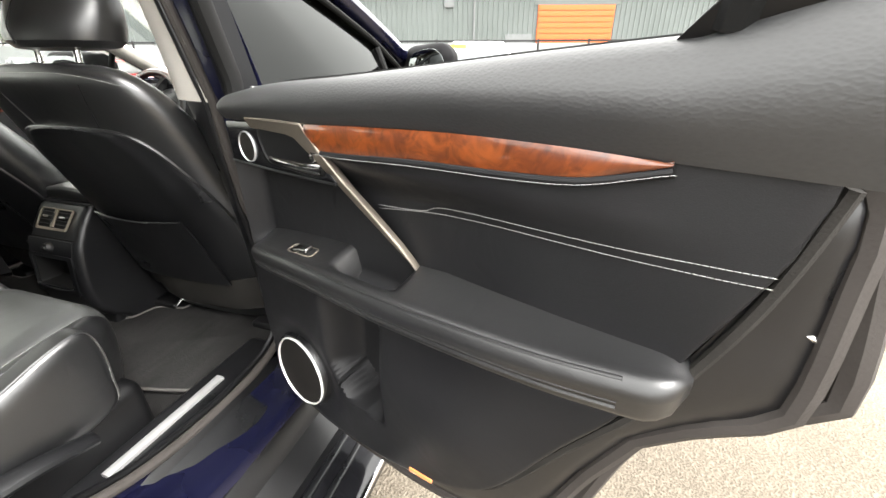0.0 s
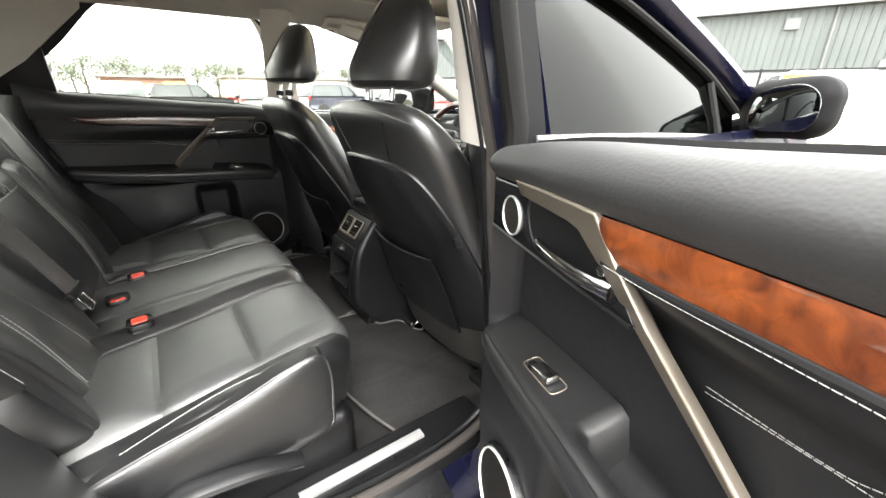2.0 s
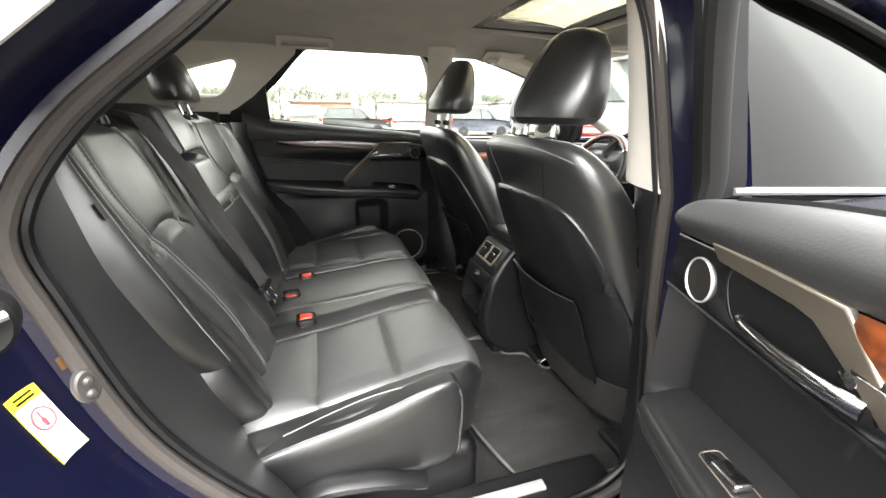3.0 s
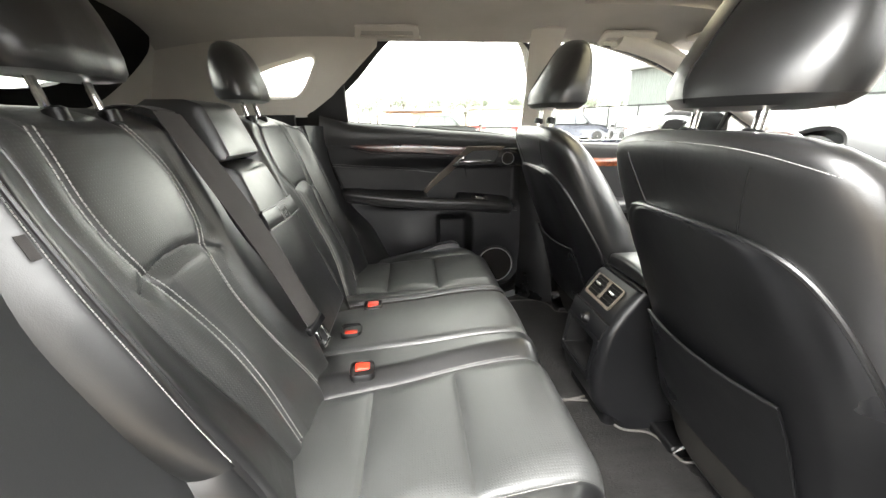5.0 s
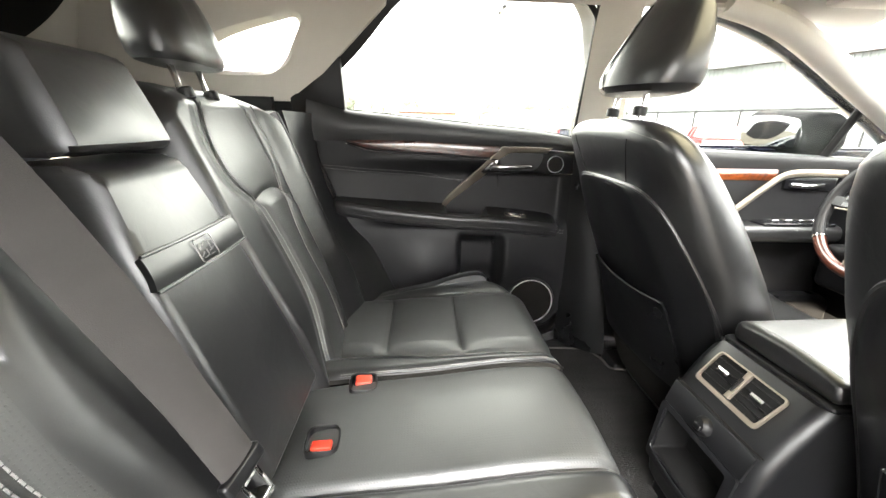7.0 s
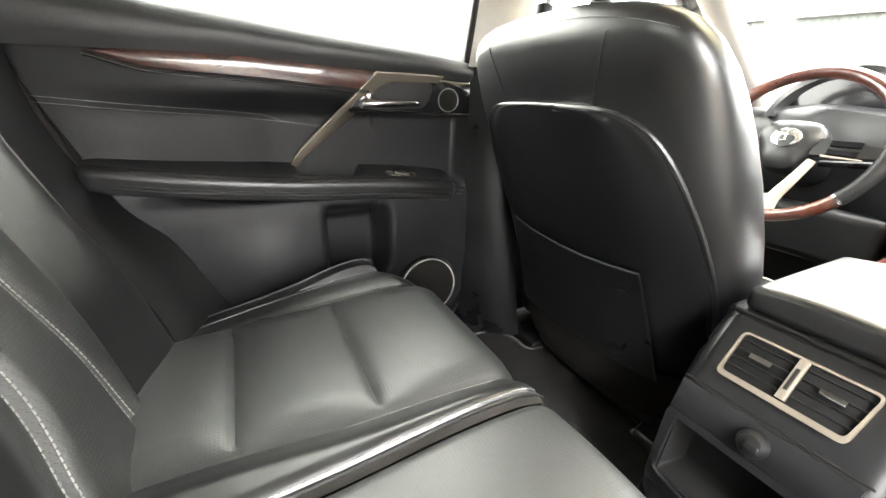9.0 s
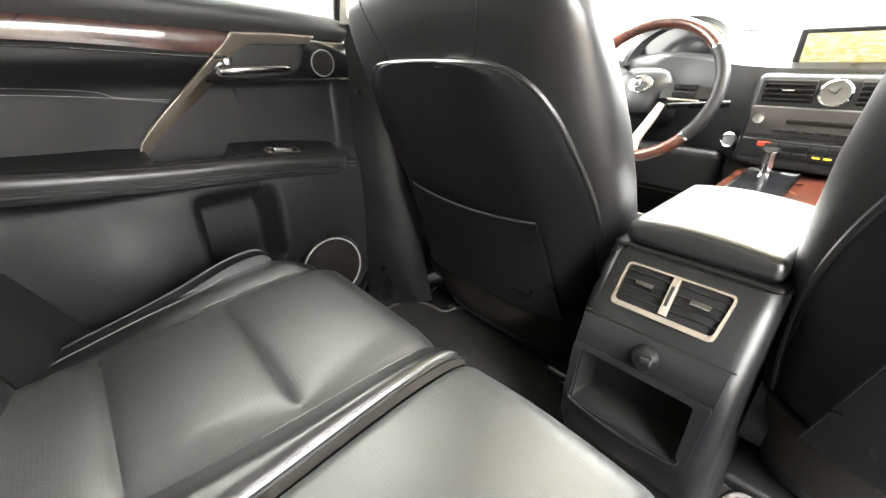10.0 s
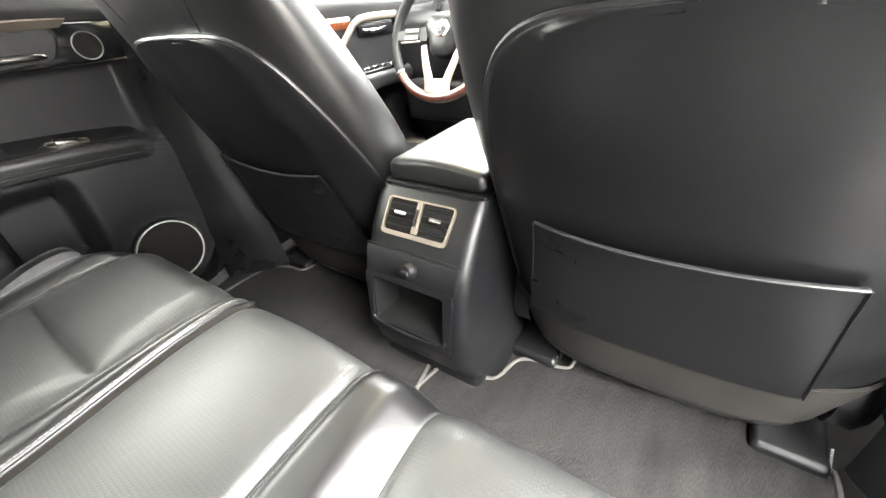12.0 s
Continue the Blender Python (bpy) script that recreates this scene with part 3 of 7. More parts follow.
part("recess_plate", disc_stack((0.890, -0.004, 1.1275), (0.94, 0.33, 0.05), [(0.015, -0.02), (0.0165, 0.002), (0.0145, 0.005), (0.001, 0.003)], 32, squash=1.4), RUBBER_D, grip)
part("bar", tube(smooth_line([(0.912, -0.020, 1.124), (0.904, -0.004, 1.1305), (0.900, 0.003, 1.1325), (0.892, 0.011, 1.134)], 5), 0.0036, 8), STEEL_G, grip, "pale grey bar")

# inner pillar covers: ivory above the belt line, black below
def pillar_cover(name, side, pts_a, pts_b, material, label, thick=0.02):
    """A cover ruled between two edges, each a list of (x, y, z)."""
    A, B = smooth_line(pts_a, 6), smooth_line(pts_b, 6)

    def f(u, v):
        k = u * (len(A) - 1)
        i = min(int(k), len(A) - 2)
        p, q = A[i].lerp(A[i + 1], k - i), B[i].lerp(B[i + 1], k - i)
        r = p.lerp(q, v)
        return Vector((side * (r.x - 0.016 * math.sin(math.pi * v)), r.y, r.z))
    return structure(name, sheet(len(A) - 1, 8, f, thick), material, label, "pillar trim")


pillar_cover("pillar_trim_1", 1, [(.716, .735, 1.155), (.696, .735, 1.25), (.659, .732, 1.38), (.632, .717, 1.48), (.58, .68, 1.55)],
             [(.580, .785, 1.155), (.565, .785, 1.25), (.535, .785, 1.38), (.51, .78, 1.48), (.48, .76, 1.55)], TRIM, "ivory plastic trim on the upper centre pillar")
pillar_cover("pillar_trim_2", 1, [(.708, .795, .52), (.712, .782, .75), (.714, .762, .95), (.712, .735, 1.153)],
             [(.63, .86, .52), (.625, .84, .75), (.615, .82, .95), (.600, .787, 1.153)], PLASTIC, "black plastic trim on the lower centre pillar")
pillar_cover("pillar_trim_3", -1, [(.70, .72, 1.175), (.68, .72, 1.25), (.645, .715, 1.38), (.61, .71, 1.49), (.56, .70, 1.55)],
             [(.66, .83, 1.175), (.65, .82, 1.25), (.625, .81, 1.38), (.595, .80, 1.49), (.54, .80, 1.55)], TRIM, "ivory plastic trim on the far centre pillar")
pillar_cover("pillar_trim_4", -1, [(.70, .735, .50), (.705, .735, .75), (.705, .735, .95), (.70, .73, 1.175)],
             [(.60, .86, .50), (.635, .84, .75), (.64, .82, .95), (.65, .81, 1.175)], PLASTIC, "black plastic trim on the far lower pillar")

# paler than the far side's trim: light from the doorway is in the colour
pillar_cover("side_trim", 1, [(.700, -.070, 1.23), (.704, -.072, 1.14), (.708, -.055, 1.03), (.71, -.01, .88), (.71, .08, .74), (.705, .17, .645)],
             [(.570, -.115, 1.23), (.572, -.098, 1.14), (.570, -.070, 1.03), (.525, -.012, .88), (.535, .040, .74), (.57, .07, .645)], LIT_TRIM, "soft trim between the seat and the open doorway, doorway light painted grey")

pillar_cover("side_trim_far", -1, [(.700, -.070, 1.23), (.704, -.072, 1.14), (.708, -.050, 1.03), (.705, -.005, .93), (.70, .040, .875), (.70, .082, .835), (.70, .115, .78), (.70, .150, .715), (.70, .19, .645)],
             [(.570, -.115, 1.23), (.572, -.098, 1.14), (.570, -.070, 1.03), (.55, -.030, .93), (.54, .000, .875), (.54, .030, .83), (.54, .060, .775), (.54, .08, .71), (.56, .09, .645)], LEATHER, "black leather trim between the seat and the shut door")

# headliner with the sunroof opening
LIN_X, LIN_Y0, LIN_Y1 = 0.615, -0.72, 1.42
SUN_X, SUN_Y0, SUN_Y1 = 0.365, 0.79, 1.22


def roof_z(x, y):
    s = abs(x) / LIN_X
    z = 1.578 - (0.075 if x > 0 else 0.057) * s**5 - 0.012 * s * s
    z -= 0.05 * max(0, (y - 1.0) / 0.42) ** 2
    z -= 0.06 * max(0, (-0.1 - y) / 0.62) ** 2
    return z


roof = bmesh.new()
xs = sorted(set([-LIN_X + 2 * LIN_X * i / 32 for i in range(33)] + [-SUN_X, SUN_X]))
ys = sorted(set([LIN_Y0 + (LIN_Y1 - LIN_Y0) * i / 44 for i in range(45)] + [SUN_Y0, SUN_Y1]))
low = {(x, y): roof.verts.new((x, y, roof_z(x, y))) for x in xs for y in ys}
top = {(x, y): roof.verts.new((x, y, roof_z(x, y) + 0.035)) for x in xs for y in ys}
for x, xb in zip(xs, xs[1:]):
    for y, yb in zip(ys, ys[1:]):
        if -SUN_X - 1e-6 <= x and xb <= SUN_X + 1e-6 and SUN_Y0 - 1e-6 <= y and yb <= SUN_Y1 + 1e-6:
            continue
        roof.faces.new((low[x, y], low[xb, y], low[xb, yb], low[x, yb]))
        roof.faces.new((top[x, yb], top[xb, yb], top[xb, y], top[x, y]))
for x, xb in zip(xs, xs[1:]):
    for y in (ys[0], ys[-1]):
        roof.faces.new((low[x, y], low[xb, y], top[xb, y], top[x, y]))
    if -SUN_X - 1e-6 <= x and xb <= SUN_X + 1e-6:
        for y in (SUN_Y0, SUN_Y1):
            roof.faces.new((low[x, y], low[xb, y], top[xb, y], top[x, y]))
for y, yb in zip(ys, ys[1:]):
    for x in (xs[0], xs[-1]):
        roof.faces.new((low[x, y], low[x, yb], top[x, yb], top[x, y]))
    if SUN_Y0 - 1e-6 <= y and yb <= SUN_Y1 + 1e-6:
        for x in (-SUN_X, SUN_X):
            roof.faces.new((low[x, y], low[x, yb], top[x, yb], top[x, y]))
structure("ceiling", roof, LINER, "pale grey cloth headliner with a sunroof opening", "ceiling", 0.9)
# outer roof skin, in two halves either side of the sunroof
skin = bmesh.new()
for x, xb in zip(xs, xs[1:]):
    for y, yb in zip(ys, ys[1:]):
        if -SUN_X - 1e-6 <= x and xb <= SUN_X + 1e-6 and SUN_Y0 - 1e-6 <= y and yb <= SUN_Y1 + 1e-6:
            continue
        q = [skin.verts.new((a * 1.06, b, roof_z(a, b) + 0.06)) for a, b in ((x, y), (xb, y), (xb, yb), (x, yb))]
        skin.faces.new(q)
bmesh.ops.remove_doubles(skin, verts=skin.verts, dist=0.0005)
structure("roof", skin, PAINT, "navy blue steel roof of the car", "roof")

sunroof = thing("sunroof", (0, 1.0, 1.58), "glass sunroof with a dark frame and its blind open", "sunroof")
so, si = [(-SUN_X, SUN_Y0), (SUN_X, SUN_Y0), (SUN_X, SUN_Y1), (-SUN_X, SUN_Y1)], [(-.335, SUN_Y0 + .05), (.335, SUN_Y0 + .05), (.335, SUN_Y1 - .03), (-.335, SUN_Y1 - .03)]
part("frame", ring_panel(so, si, lambda a, b, d: Vector((a, b, 1.584 + d)), 0.02), PLASTIC_D, sunroof)
part("glass", slab([(-.345, SUN_Y0 + .03), (.345, SUN_Y0 + .03), (.345, SUN_Y1 - .02), (-.345, SUN_Y1 - .02)], lambda a, b, d: Vector((a, b, 1.606 + d)), 0, 0.005, 0.001), GLASS_S, sunroof).visible_shadow = False
for k in range(4):
    part("rail", rbox(-.335, .335, SUN_Y0 + 0.006 + 0.011 * k, SUN_Y0 + 0.012 + 0.011 * k, 1.582, 1.590, 0.002, 1), PLASTIC, sunroof)

# side walls above the belt line: far rear pillar with its small window, hatch surround
def far_side(a, b, d, side=-1):
    return Vector((side * (0.735 - max(0, b - 1.15) * 0.36 - d), a, b))


C_OUT = [(-.088, 1.266), (.0, 1.346), (.172, 1.503), (.17, 1.55), (.12, 1.56), (-.05, 1.555), (-.25, 1.54), (-.45, 1.53), (-.70, 1.51), (-.80, 1.38), (-.70, 1.27), (-.45, 1.262), (-.2, 1.262), (-.12, 1.262)]
C_IN = [(-.105, 1.375), (-.083, 1.415), (-.066, 1.448), (-.078, 1.462), (-.13, 1.450), (-.20, 1.432), (-.27, 1.408), (-.34, 1.372), (-.355, 1.352), (-.32, 1.340), (-.24, 1.337), (-.17, 1.337), (-.130, 1.343)]
C_O = [(p.x, p.y) for p in resample([(y, z, 0) for y, z in C_OUT], 52)]
C_I = [(p.x, p.y) for p in smooth_line([(y, z, 0) for y, z in C_IN], 4, True)]
for side, nm in ((-1, "pillar_trim_5"), (1, "pillar_trim_6")):
    inset = 0.0 if side < 0 else 0.055
    shift = 0.0 if side < 0 else -0.045
    c_o, c_i = [(y + shift, z) for y, z in C_O], [(y + shift, z) for y, z in C_I]
    far_side = lambda a, b, d, s=side, i_=inset: Vector((s * (0.735 - i_ - max(0, b - 1.15) * 0.36 - d), a, b))
    rr = [[far_side(*p, 0.0, side) for p in c_o]]
    for k, d in ((0.55, 0.012), (0.8, 0.012), (0.93, 0.004), (1.0, -0.03)):
        rr.append([far_side(o[0] + (i[0] - o[0]) * k, o[1] + (i[1] - o[1]) * k, d, side) for o, i in zip(c_o, c_i)])
    rr.append([far_side(*p, -0.05, side) for p in c_o])
    structure(nm, loft_ring(rr), TRIM, "ivory rear pillar trim with a small quarter window", "pillar trim")
    q = part("window_%d" % (2 if side < 0 else 3), slab(c_i, far_side, -0.028, -0.032, 0.0005), GLASS_P)
    tagged(q, "small tinted rear quarter window", "window", "", "structure")
    q.visible_shadow = False
    structure("cargo_wall_%d" % (1 if side < 0 else 2), sheet(20, 8, lambda u, v, s=side: (s * (0.70 - 0.04 * v), -0.15 - 0.03 * (1 - v) - u * 0.56, 0.50 + 0.77 * v), 0.02), PLASTIC_D,
              "dark lower side trim beside the rear seat", "side trim")

HO = [(.25, 1.268), (.388, 1.294), (.494, 1.372), (.55, 1.438), (.561, 1.482), (.515, 1.526), (.36, 1.555)]
HATCH_O = [(0, 1.27)] + HO + [(0, 1.565)] + [(-a, b) for a, b in HO[::-1]]
HI = [(.18, 1.325), (.273, 1.349), (.329, 1.386), (.362, 1.422), (.378, 1.458), (.355, 1.492), (.25, 1.515)]
HATCH_I = [(0, 1.315)] + HI + [(0, 1.525)] + [(-a, b) for a, b in HI[::-1]]
HB = [(.35, 1.20), (.55, 1.22), (.68, 1.30), (.70, 1.40), (.71, 1.47), (.68, 1.57), (.40, 1.61)]
HATCH_B = [(0, 1.20)] + HB + [(0, 1.61)] + [(-a, b) for a, b in HB[::-1]]
h_o = [(p.x, p.y) for p in smooth_line([(*p, 0) for p in HATCH_O], 5, True)]
h_i = [(p.x, p.y) for p in smooth_line([(*p, 0) for p in HATCH_I], 5, True)]
h_b = [(p.x, p.y) for p in smooth_line([(*p, 0) for p in HATCH_B], 5, True)]
hatch_map = lambda a, b, d: Vector((a, -0.585 - 0.5 * (1.45 - b) - d, b))
structure("hatch_pillar", ring_panel(h_b, h_o, hatch_map, 0.03), TRIM, "ivory trim of the rear pillars round the tailgate", "pillar trim")
structure("hatch_trim", ring_panel(h_o, h_i, lambda a, b, d: hatch_map(a, b, d - 0.012), 0.045), RUBBER_D, "black trim round the tailgate window", "tailgate trim")
q = part("window_4", slab(h_i, hatch_map, 0.02, 0.024, 0.0005), GLASS_P)
tagged(q, "tinted tailgate window", "window", "", "structure")
q.visible_shadow = False
structure("tailgate", sheet(12, 6, lambda u, v: (-0.7 + 1.4 * u, -0.80 - 0.05 * v, 0.45 + 0.79 * (1 - v)), 0.03), PLASTIC_D, "dark lower tailgate lining", "tailgate")
structure("parcel_cover", sheet(12, 8, lambda u, v: (-0.66 + 1.32 * u, -0.20 - 0.60 * v, 1.16), 0.012), PLASTIC_D, "black cargo cover behind the rear seat", "cargo cover")


structure("wheelhouse_trim", sheet(12, 12, lambda u, v: (-0.738, -0.20 + 0.20 * u, 0.45 + 0.86 * v), 0.01), PLASTIC_D, "black side trim between the far door and the seat", "side trim")
# outer body side beyond the shut doors
structure("body_side", sheet(20, 12, lambda u, v: (-0.86 - 0.03 * math.sin(math.pi * v), -0.88 + 2.98 * u, 0.20 + 0.96 * v), 0.02), PAINT, "navy blue outer body side", "body panel")
# grab handles on the headliner
def grab_handle(x, y0, y1, z):
    """A folded handle lying flush in a shallow rounded housing."""
    g = thing("grab_handle", (x, (y0 + y1) / 2, z + 0.02), "pale folding grab handle on the headliner", "grab handle", "grab handles")
    s = 1 if x > 0 else -1
    n = Vector((-s * 0.62, 0, -0.78))
    t = Vector((-s * 0.78, 0, 0.62))
    c = Vector((x, (y0 + y1) / 2, z + 0.012))
    hl = (y1 - y0) / 2
    at = lambda a, b, d: c + Vector((0, a, 0)) + t * b + n * d
    o = [(p.x, p.y) for p in smooth_line([(-hl, -.016, 0), (-hl + .012, -.026, 0), (hl - .012, -.026, 0), (hl, -.016, 0), (hl - .004, .014, 0), (hl - .02, .026, 0), (-hl + .02, .026, 0), (-hl + .004, .014, 0)], 4, True)]
    inn = [(a * .82, b * .60 - .002) for a, b in o]
    part("housing", ring_panel(o, inn, lambda a, b, d: at(a, b, d - .004), .010), TRIM, g)
    part("recess", slab([(a * 1.02, b * 1.04) for a, b in inn], at, -.014, -.010, .001), LINER, g)
    part("grip", rbox(-hl * .80, hl * .80, -.006, .006, -.003, .006, .004, 3, lambda p: at(p.x, .010 + p.y, p.z)), TRIM, g)


grab_handle(-0.545, 0.10, 0.31, 1.515)
grab_handle(-0.535, 0.93, 1.12, 1.50)
visor = thing("sun_visor", (-0.32, 1.36, 1.50), "pale folded sun visor above the windscreen", "sun visor")
part("flap", rbox(-0.52, -0.14, 1.22, 1.38, 1.497, 1.515, 0.009, 3), TRIM, visor)
part("arm", tube([(-0.52, 1.37, 1.506), (-0.55, 1.38, 1.52)], 0.006), TRIM, visor)

# windscreen, front pillars, far front window and lower front structure
for side, nm in ((-1, "pillar_trim_7"), (1, "pillar_trim_8")):
    line = smooth_line([(side * .56, 1.00, 1.515), (side * .58, 1.20, 1.465), (side * .63, 1.50, 1.33), (side * .67, 1.80, 1.18), (side * .70, 2.0, 1.07)], 8)
    structure(nm, tube(line, 0.042, 12, False, 0.75), TRIM, "ivory trim of the slanting windscreen pillar", "pillar trim")
    near_rail = [(.62, .70, 1.57), (.68, .90, 1.515), (.722, 1.062, 1.458), (.745, 1.215, 1.395), (.768, 1.354, 1.334), (.795, 1.509, 1.257), (.84, 1.80, 1.10)]
    out = smooth_line(near_rail, 8) if side > 0 else smooth_line([(side * .62, 0.70, 1.57), (side * .635, 0.95, 1.535), (side * .67, 1.25, 1.455), (side * .73, 1.55, 1.33), (side * .80, 1.85, 1.19), (side * .84, 2.05, 1.09)], 8)
    structure("roof_rail_%d" % (1 if side < 0 else 2), tube(out, 0.035, 12, False, 0.8), PAINT, "navy blue roof rail running into the windscreen pillar", "roof rail")
ws = sheet(16, 12, lambda u, v: ((-1 + 2 * u) * (0.57 + 0.17 * v), 1.40 + 0.72 * v + 0.06 * (1 - (2 * u - 1) ** 2), 1.555 - 0.46 * v), 0.005)
q = part("window_5", ws, GLASS)
tagged(q, "clear laminated windscreen", "windscreen", "", "structure")
q.visible_shadow = False


# ---- rear bench ----
CUSH_IN = [(.02, .250), (.10, .245), (.20, .235), (.345, .214), (.50, .200), (.56, .198)]
CUSH_OUT = [(.02, .540), (.10, .538), (.20, .533), (.33, .517), (.44, .508), (.56, .498)]
CROSS = (0.180, 0.347)


def cushion_z(x, y, kind):
    """Height of the bench cushions; kind is 'r', 'm' or 'l'."""
    rise = 0.026 * ease((y - 0.20) / 0.28)
    if kind == "m":
        z = 0.750 - 0.010 * ((x + 0.015) / 0.125) ** 2 + 0.006 * math.sin((y - 0.05) * 6)
    else:
        s = x if kind == "r" else -x
        inner_x, outer_x = slerp(CUSH_IN, y), slerp(CUSH_OUT, y)
        z = 0.734 + 0.018 * ease((inner_x - s) / 0.05) + 0.009 * ease((s - outer_x) / 0.05)
        z -= 0.030 * ease((s - 0.50) / 0.09) * ease((0.30 - y) / 0.22)
        z -= 0.007 * math.exp(-abs(s - inner_x) / 0.007) + 0.007 * math.exp(-abs(s - outer_x) / 0.007)
        if inner_x < s < outer_x:
            wx = ease(min((s - inner_x), (outer_x - s)) / 0.045)
            a, b = (0.02, CROSS[0]) if y < CROSS[0] else (CROSS if y < CROSS[1] else (CROSS[1], 0.62))
            k = min(1, max(0, (y - a) / (b - a)))
            z += wx * (0.012 * math.sin(math.pi * k) ** 0.55 - 0.004)
            z -= 0.0035 * sum(math.exp(-abs(y - c) / 0.005) for c in CROSS) * min(1, wx * 2 + 0.3)
    z -= 0.018 * max(0, (0.25 - y) / 0.2) ** 1.5
    return z + rise


def cushion(kind, x0, x1, parent, name, material):
    """One padded bench cushion with a rolled front."""
    y0, r = 0.02, 0.05
    bot = 0.60

    def f(u, v):
        x = x0 + (x1 - x0) * u
        if kind != "m":
            yy = min(0.52, y0 + 0.49 * min(1, v / 0.72))
            k = u if kind == "r" else 1 - u
            s0, s1, a, b = min(abs(x0), abs(x1)), max(abs(x0), abs(x1)), slerp(CUSH_IN, yy), slerp(CUSH_OUT, yy)
            s_ = s0 + (a - s0) * k / 0.24 if k < 0.24 else (a + (b - a) * (k - 0.24) / 0.54 if k < 0.78 else b + (s1 - b) * (k - 0.78) / 0.22)
            x = math.copysign(s_, x0 if abs(x0) > abs(x1) else x1)
        y1 = 0.545 - 0.10 * max(0, (abs(x) - 0.46) / 0.14) ** 2.2
        if v < 0.72:
            y = y0 + (y1 - r - y0) * v / 0.72
            z = cushion_z(x, y, kind)
        else:
            k = (v - 0.72) / 0.28
            if k < 0.55:
                a = k / 0.55 * math.pi / 2
                y = y1 - r + r * math.sin(a)
                z = cushion_z(x, y1 - r, kind) - r * (1 - math.cos(a))
            else:
                kk = (k - 0.55) / 0.45
                z = cushion_z(x, y1 - r, kind) - r - kk * (cushion_z(x, y1 - r, kind) - r - bot)
                y = y1 - 0.015 * kk * kk
        edge = min(abs(x - x0), abs(x1 - x))
        er = 0.022
        if edge < er:
            z -= er - math.sqrt(max(0, er * er - (er - edge) ** 2))
        return (x, y, z)
    pad = part(name, closed_pad(150, 180, f, bot), material, parent)
    if kind != "m":
        # smooth leather outside the two lengthwise seams
        pad.data.materials.append(LEATHER)
        for poly in pad.data.polygons:
            yc = min(0.52, poly.center.y)
            if abs(poly.center.x) > slerp(CUSH_OUT, yc) + 0.003 or abs(poly.center.x) < slerp(CUSH_IN, yc) - 0.003:
                poly.material_index = 1
    return pad


def closed_pad(nu, nv, f, bot):
    """A surface f(u, v) closed by side walls down to a flat base."""
    bm = bmesh.new()
    P = [[bm.verts.new(f(i / nu, j / nv)) for j in range(nv + 1)] for i in range(nu + 1)]
    for i in range(nu):
        for j in range(nv):
            bm.faces.new((P[i][j], P[i + 1][j], P[i + 1][j + 1], P[i][j + 1]))
    Q = {}
    rimm = [(i, 0) for i in range(nu)] + [(nu, j) for j in range(nv)] + [(i, nv) for i in range(nu, 0, -1)] + [(0, j) for j in range(nv, 0, -1)]
    for i, j in rimm:
        c = P[i][j].co
        Q[i, j] = bm.verts.new((c.x, c.y, bot - 0.002))
    for a, b in zip(rimm, rimm[1:] + rimm[:1]):
        bm.faces.new((P[a[0]][a[1]], Q[a], Q[b], P[b[0]][b[1]]))
    bm.faces.new([Q[k] for k in rimm])
    return bm


bench = thing("rear_bench_seat", (0, 0.25, 0.47), "black leather three-seat rear bench with pale stitching", "seat")
part("seat_base", rbox(-0.61, 0.61, 0.02, 0.50, 0.462, 0.62, 0.03, 3), PLASTIC_D, bench)
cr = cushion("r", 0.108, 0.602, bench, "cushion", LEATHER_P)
# middle cushion takes the pale leather as well, sheen in its colour
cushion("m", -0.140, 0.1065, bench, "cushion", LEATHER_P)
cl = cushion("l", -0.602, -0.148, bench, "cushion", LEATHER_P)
part("side_band", sheet(4, 40, lambda u, v: (-0.1475 + 0.0085 * u, 0.08 + 0.452 * v, cushion_z(-0.16, min(0.08 + 0.452 * v, 0.49), "l") - 0.011 - 0.004 * u - 1.5 * max(0, 0.08 + 0.452 * v - 0.49) ** 1.6), 0.05), SKIRT, cl, "grey-brown fabric side band")
bm = bmesh.new()
for kind, sg in (("r", 1), ("l", -1)):
    yy = [0.30 + 0.19 * k / 20 for k in range(21)]
    stitch_line([(sg * (slerp(CUSH_IN, y) - 0.006), y, cushion_z(sg * (slerp(CUSH_IN, y) - 0.006), y, kind) + 0.001) for y in yy], (0, 0, 1), into=bm)
    stitch_line([(sg * (slerp(CUSH_OUT, y) + 0.006), y, cushion_z(sg * (slerp(CUSH_OUT, y) + 0.006), y, kind) + 0.001) for y in yy], (0, 0, 1), into=bm)
part("stitching", bm, THREAD, bench, "pale seam stitching")
# piping along cushion edges
part("piping", tube([(-0.150, y, cushion_z(-0.150, min(y, 0.5), "l") - 0.010 - (0 if y < 0.5 else (y - 0.5) ** 2 * 12)) for y in [0.10 + 0.44 * k / 30 for k in range(31)]], 0.0025, 8), LEATHER, cl)
part("stitching", stitch_line([(-0.1535, y, cushion_z(-0.1535, min(y, 0.5), "l") - 0.0045 - (0 if y < 0.5 else (y - 0.5) ** 2 * 12)) for y in [0.10 + 0.43 * k / 30 for k in range(31)]], (0, 0, 1), 0.005, 0.0005, 0.0006), THREAD, cl, "pale edge stitching")
part("piping", tube([(0.108, y, cushion_z(0.109, min(y, 0.5), "r") - 0.014 - (0 if y < 0.5 else (y - 0.5) ** 2 * 12)) for y in [0.10 + 0.44 * k / 30 for k in range(31)]], 0.003, 8), LEATHER, cr)
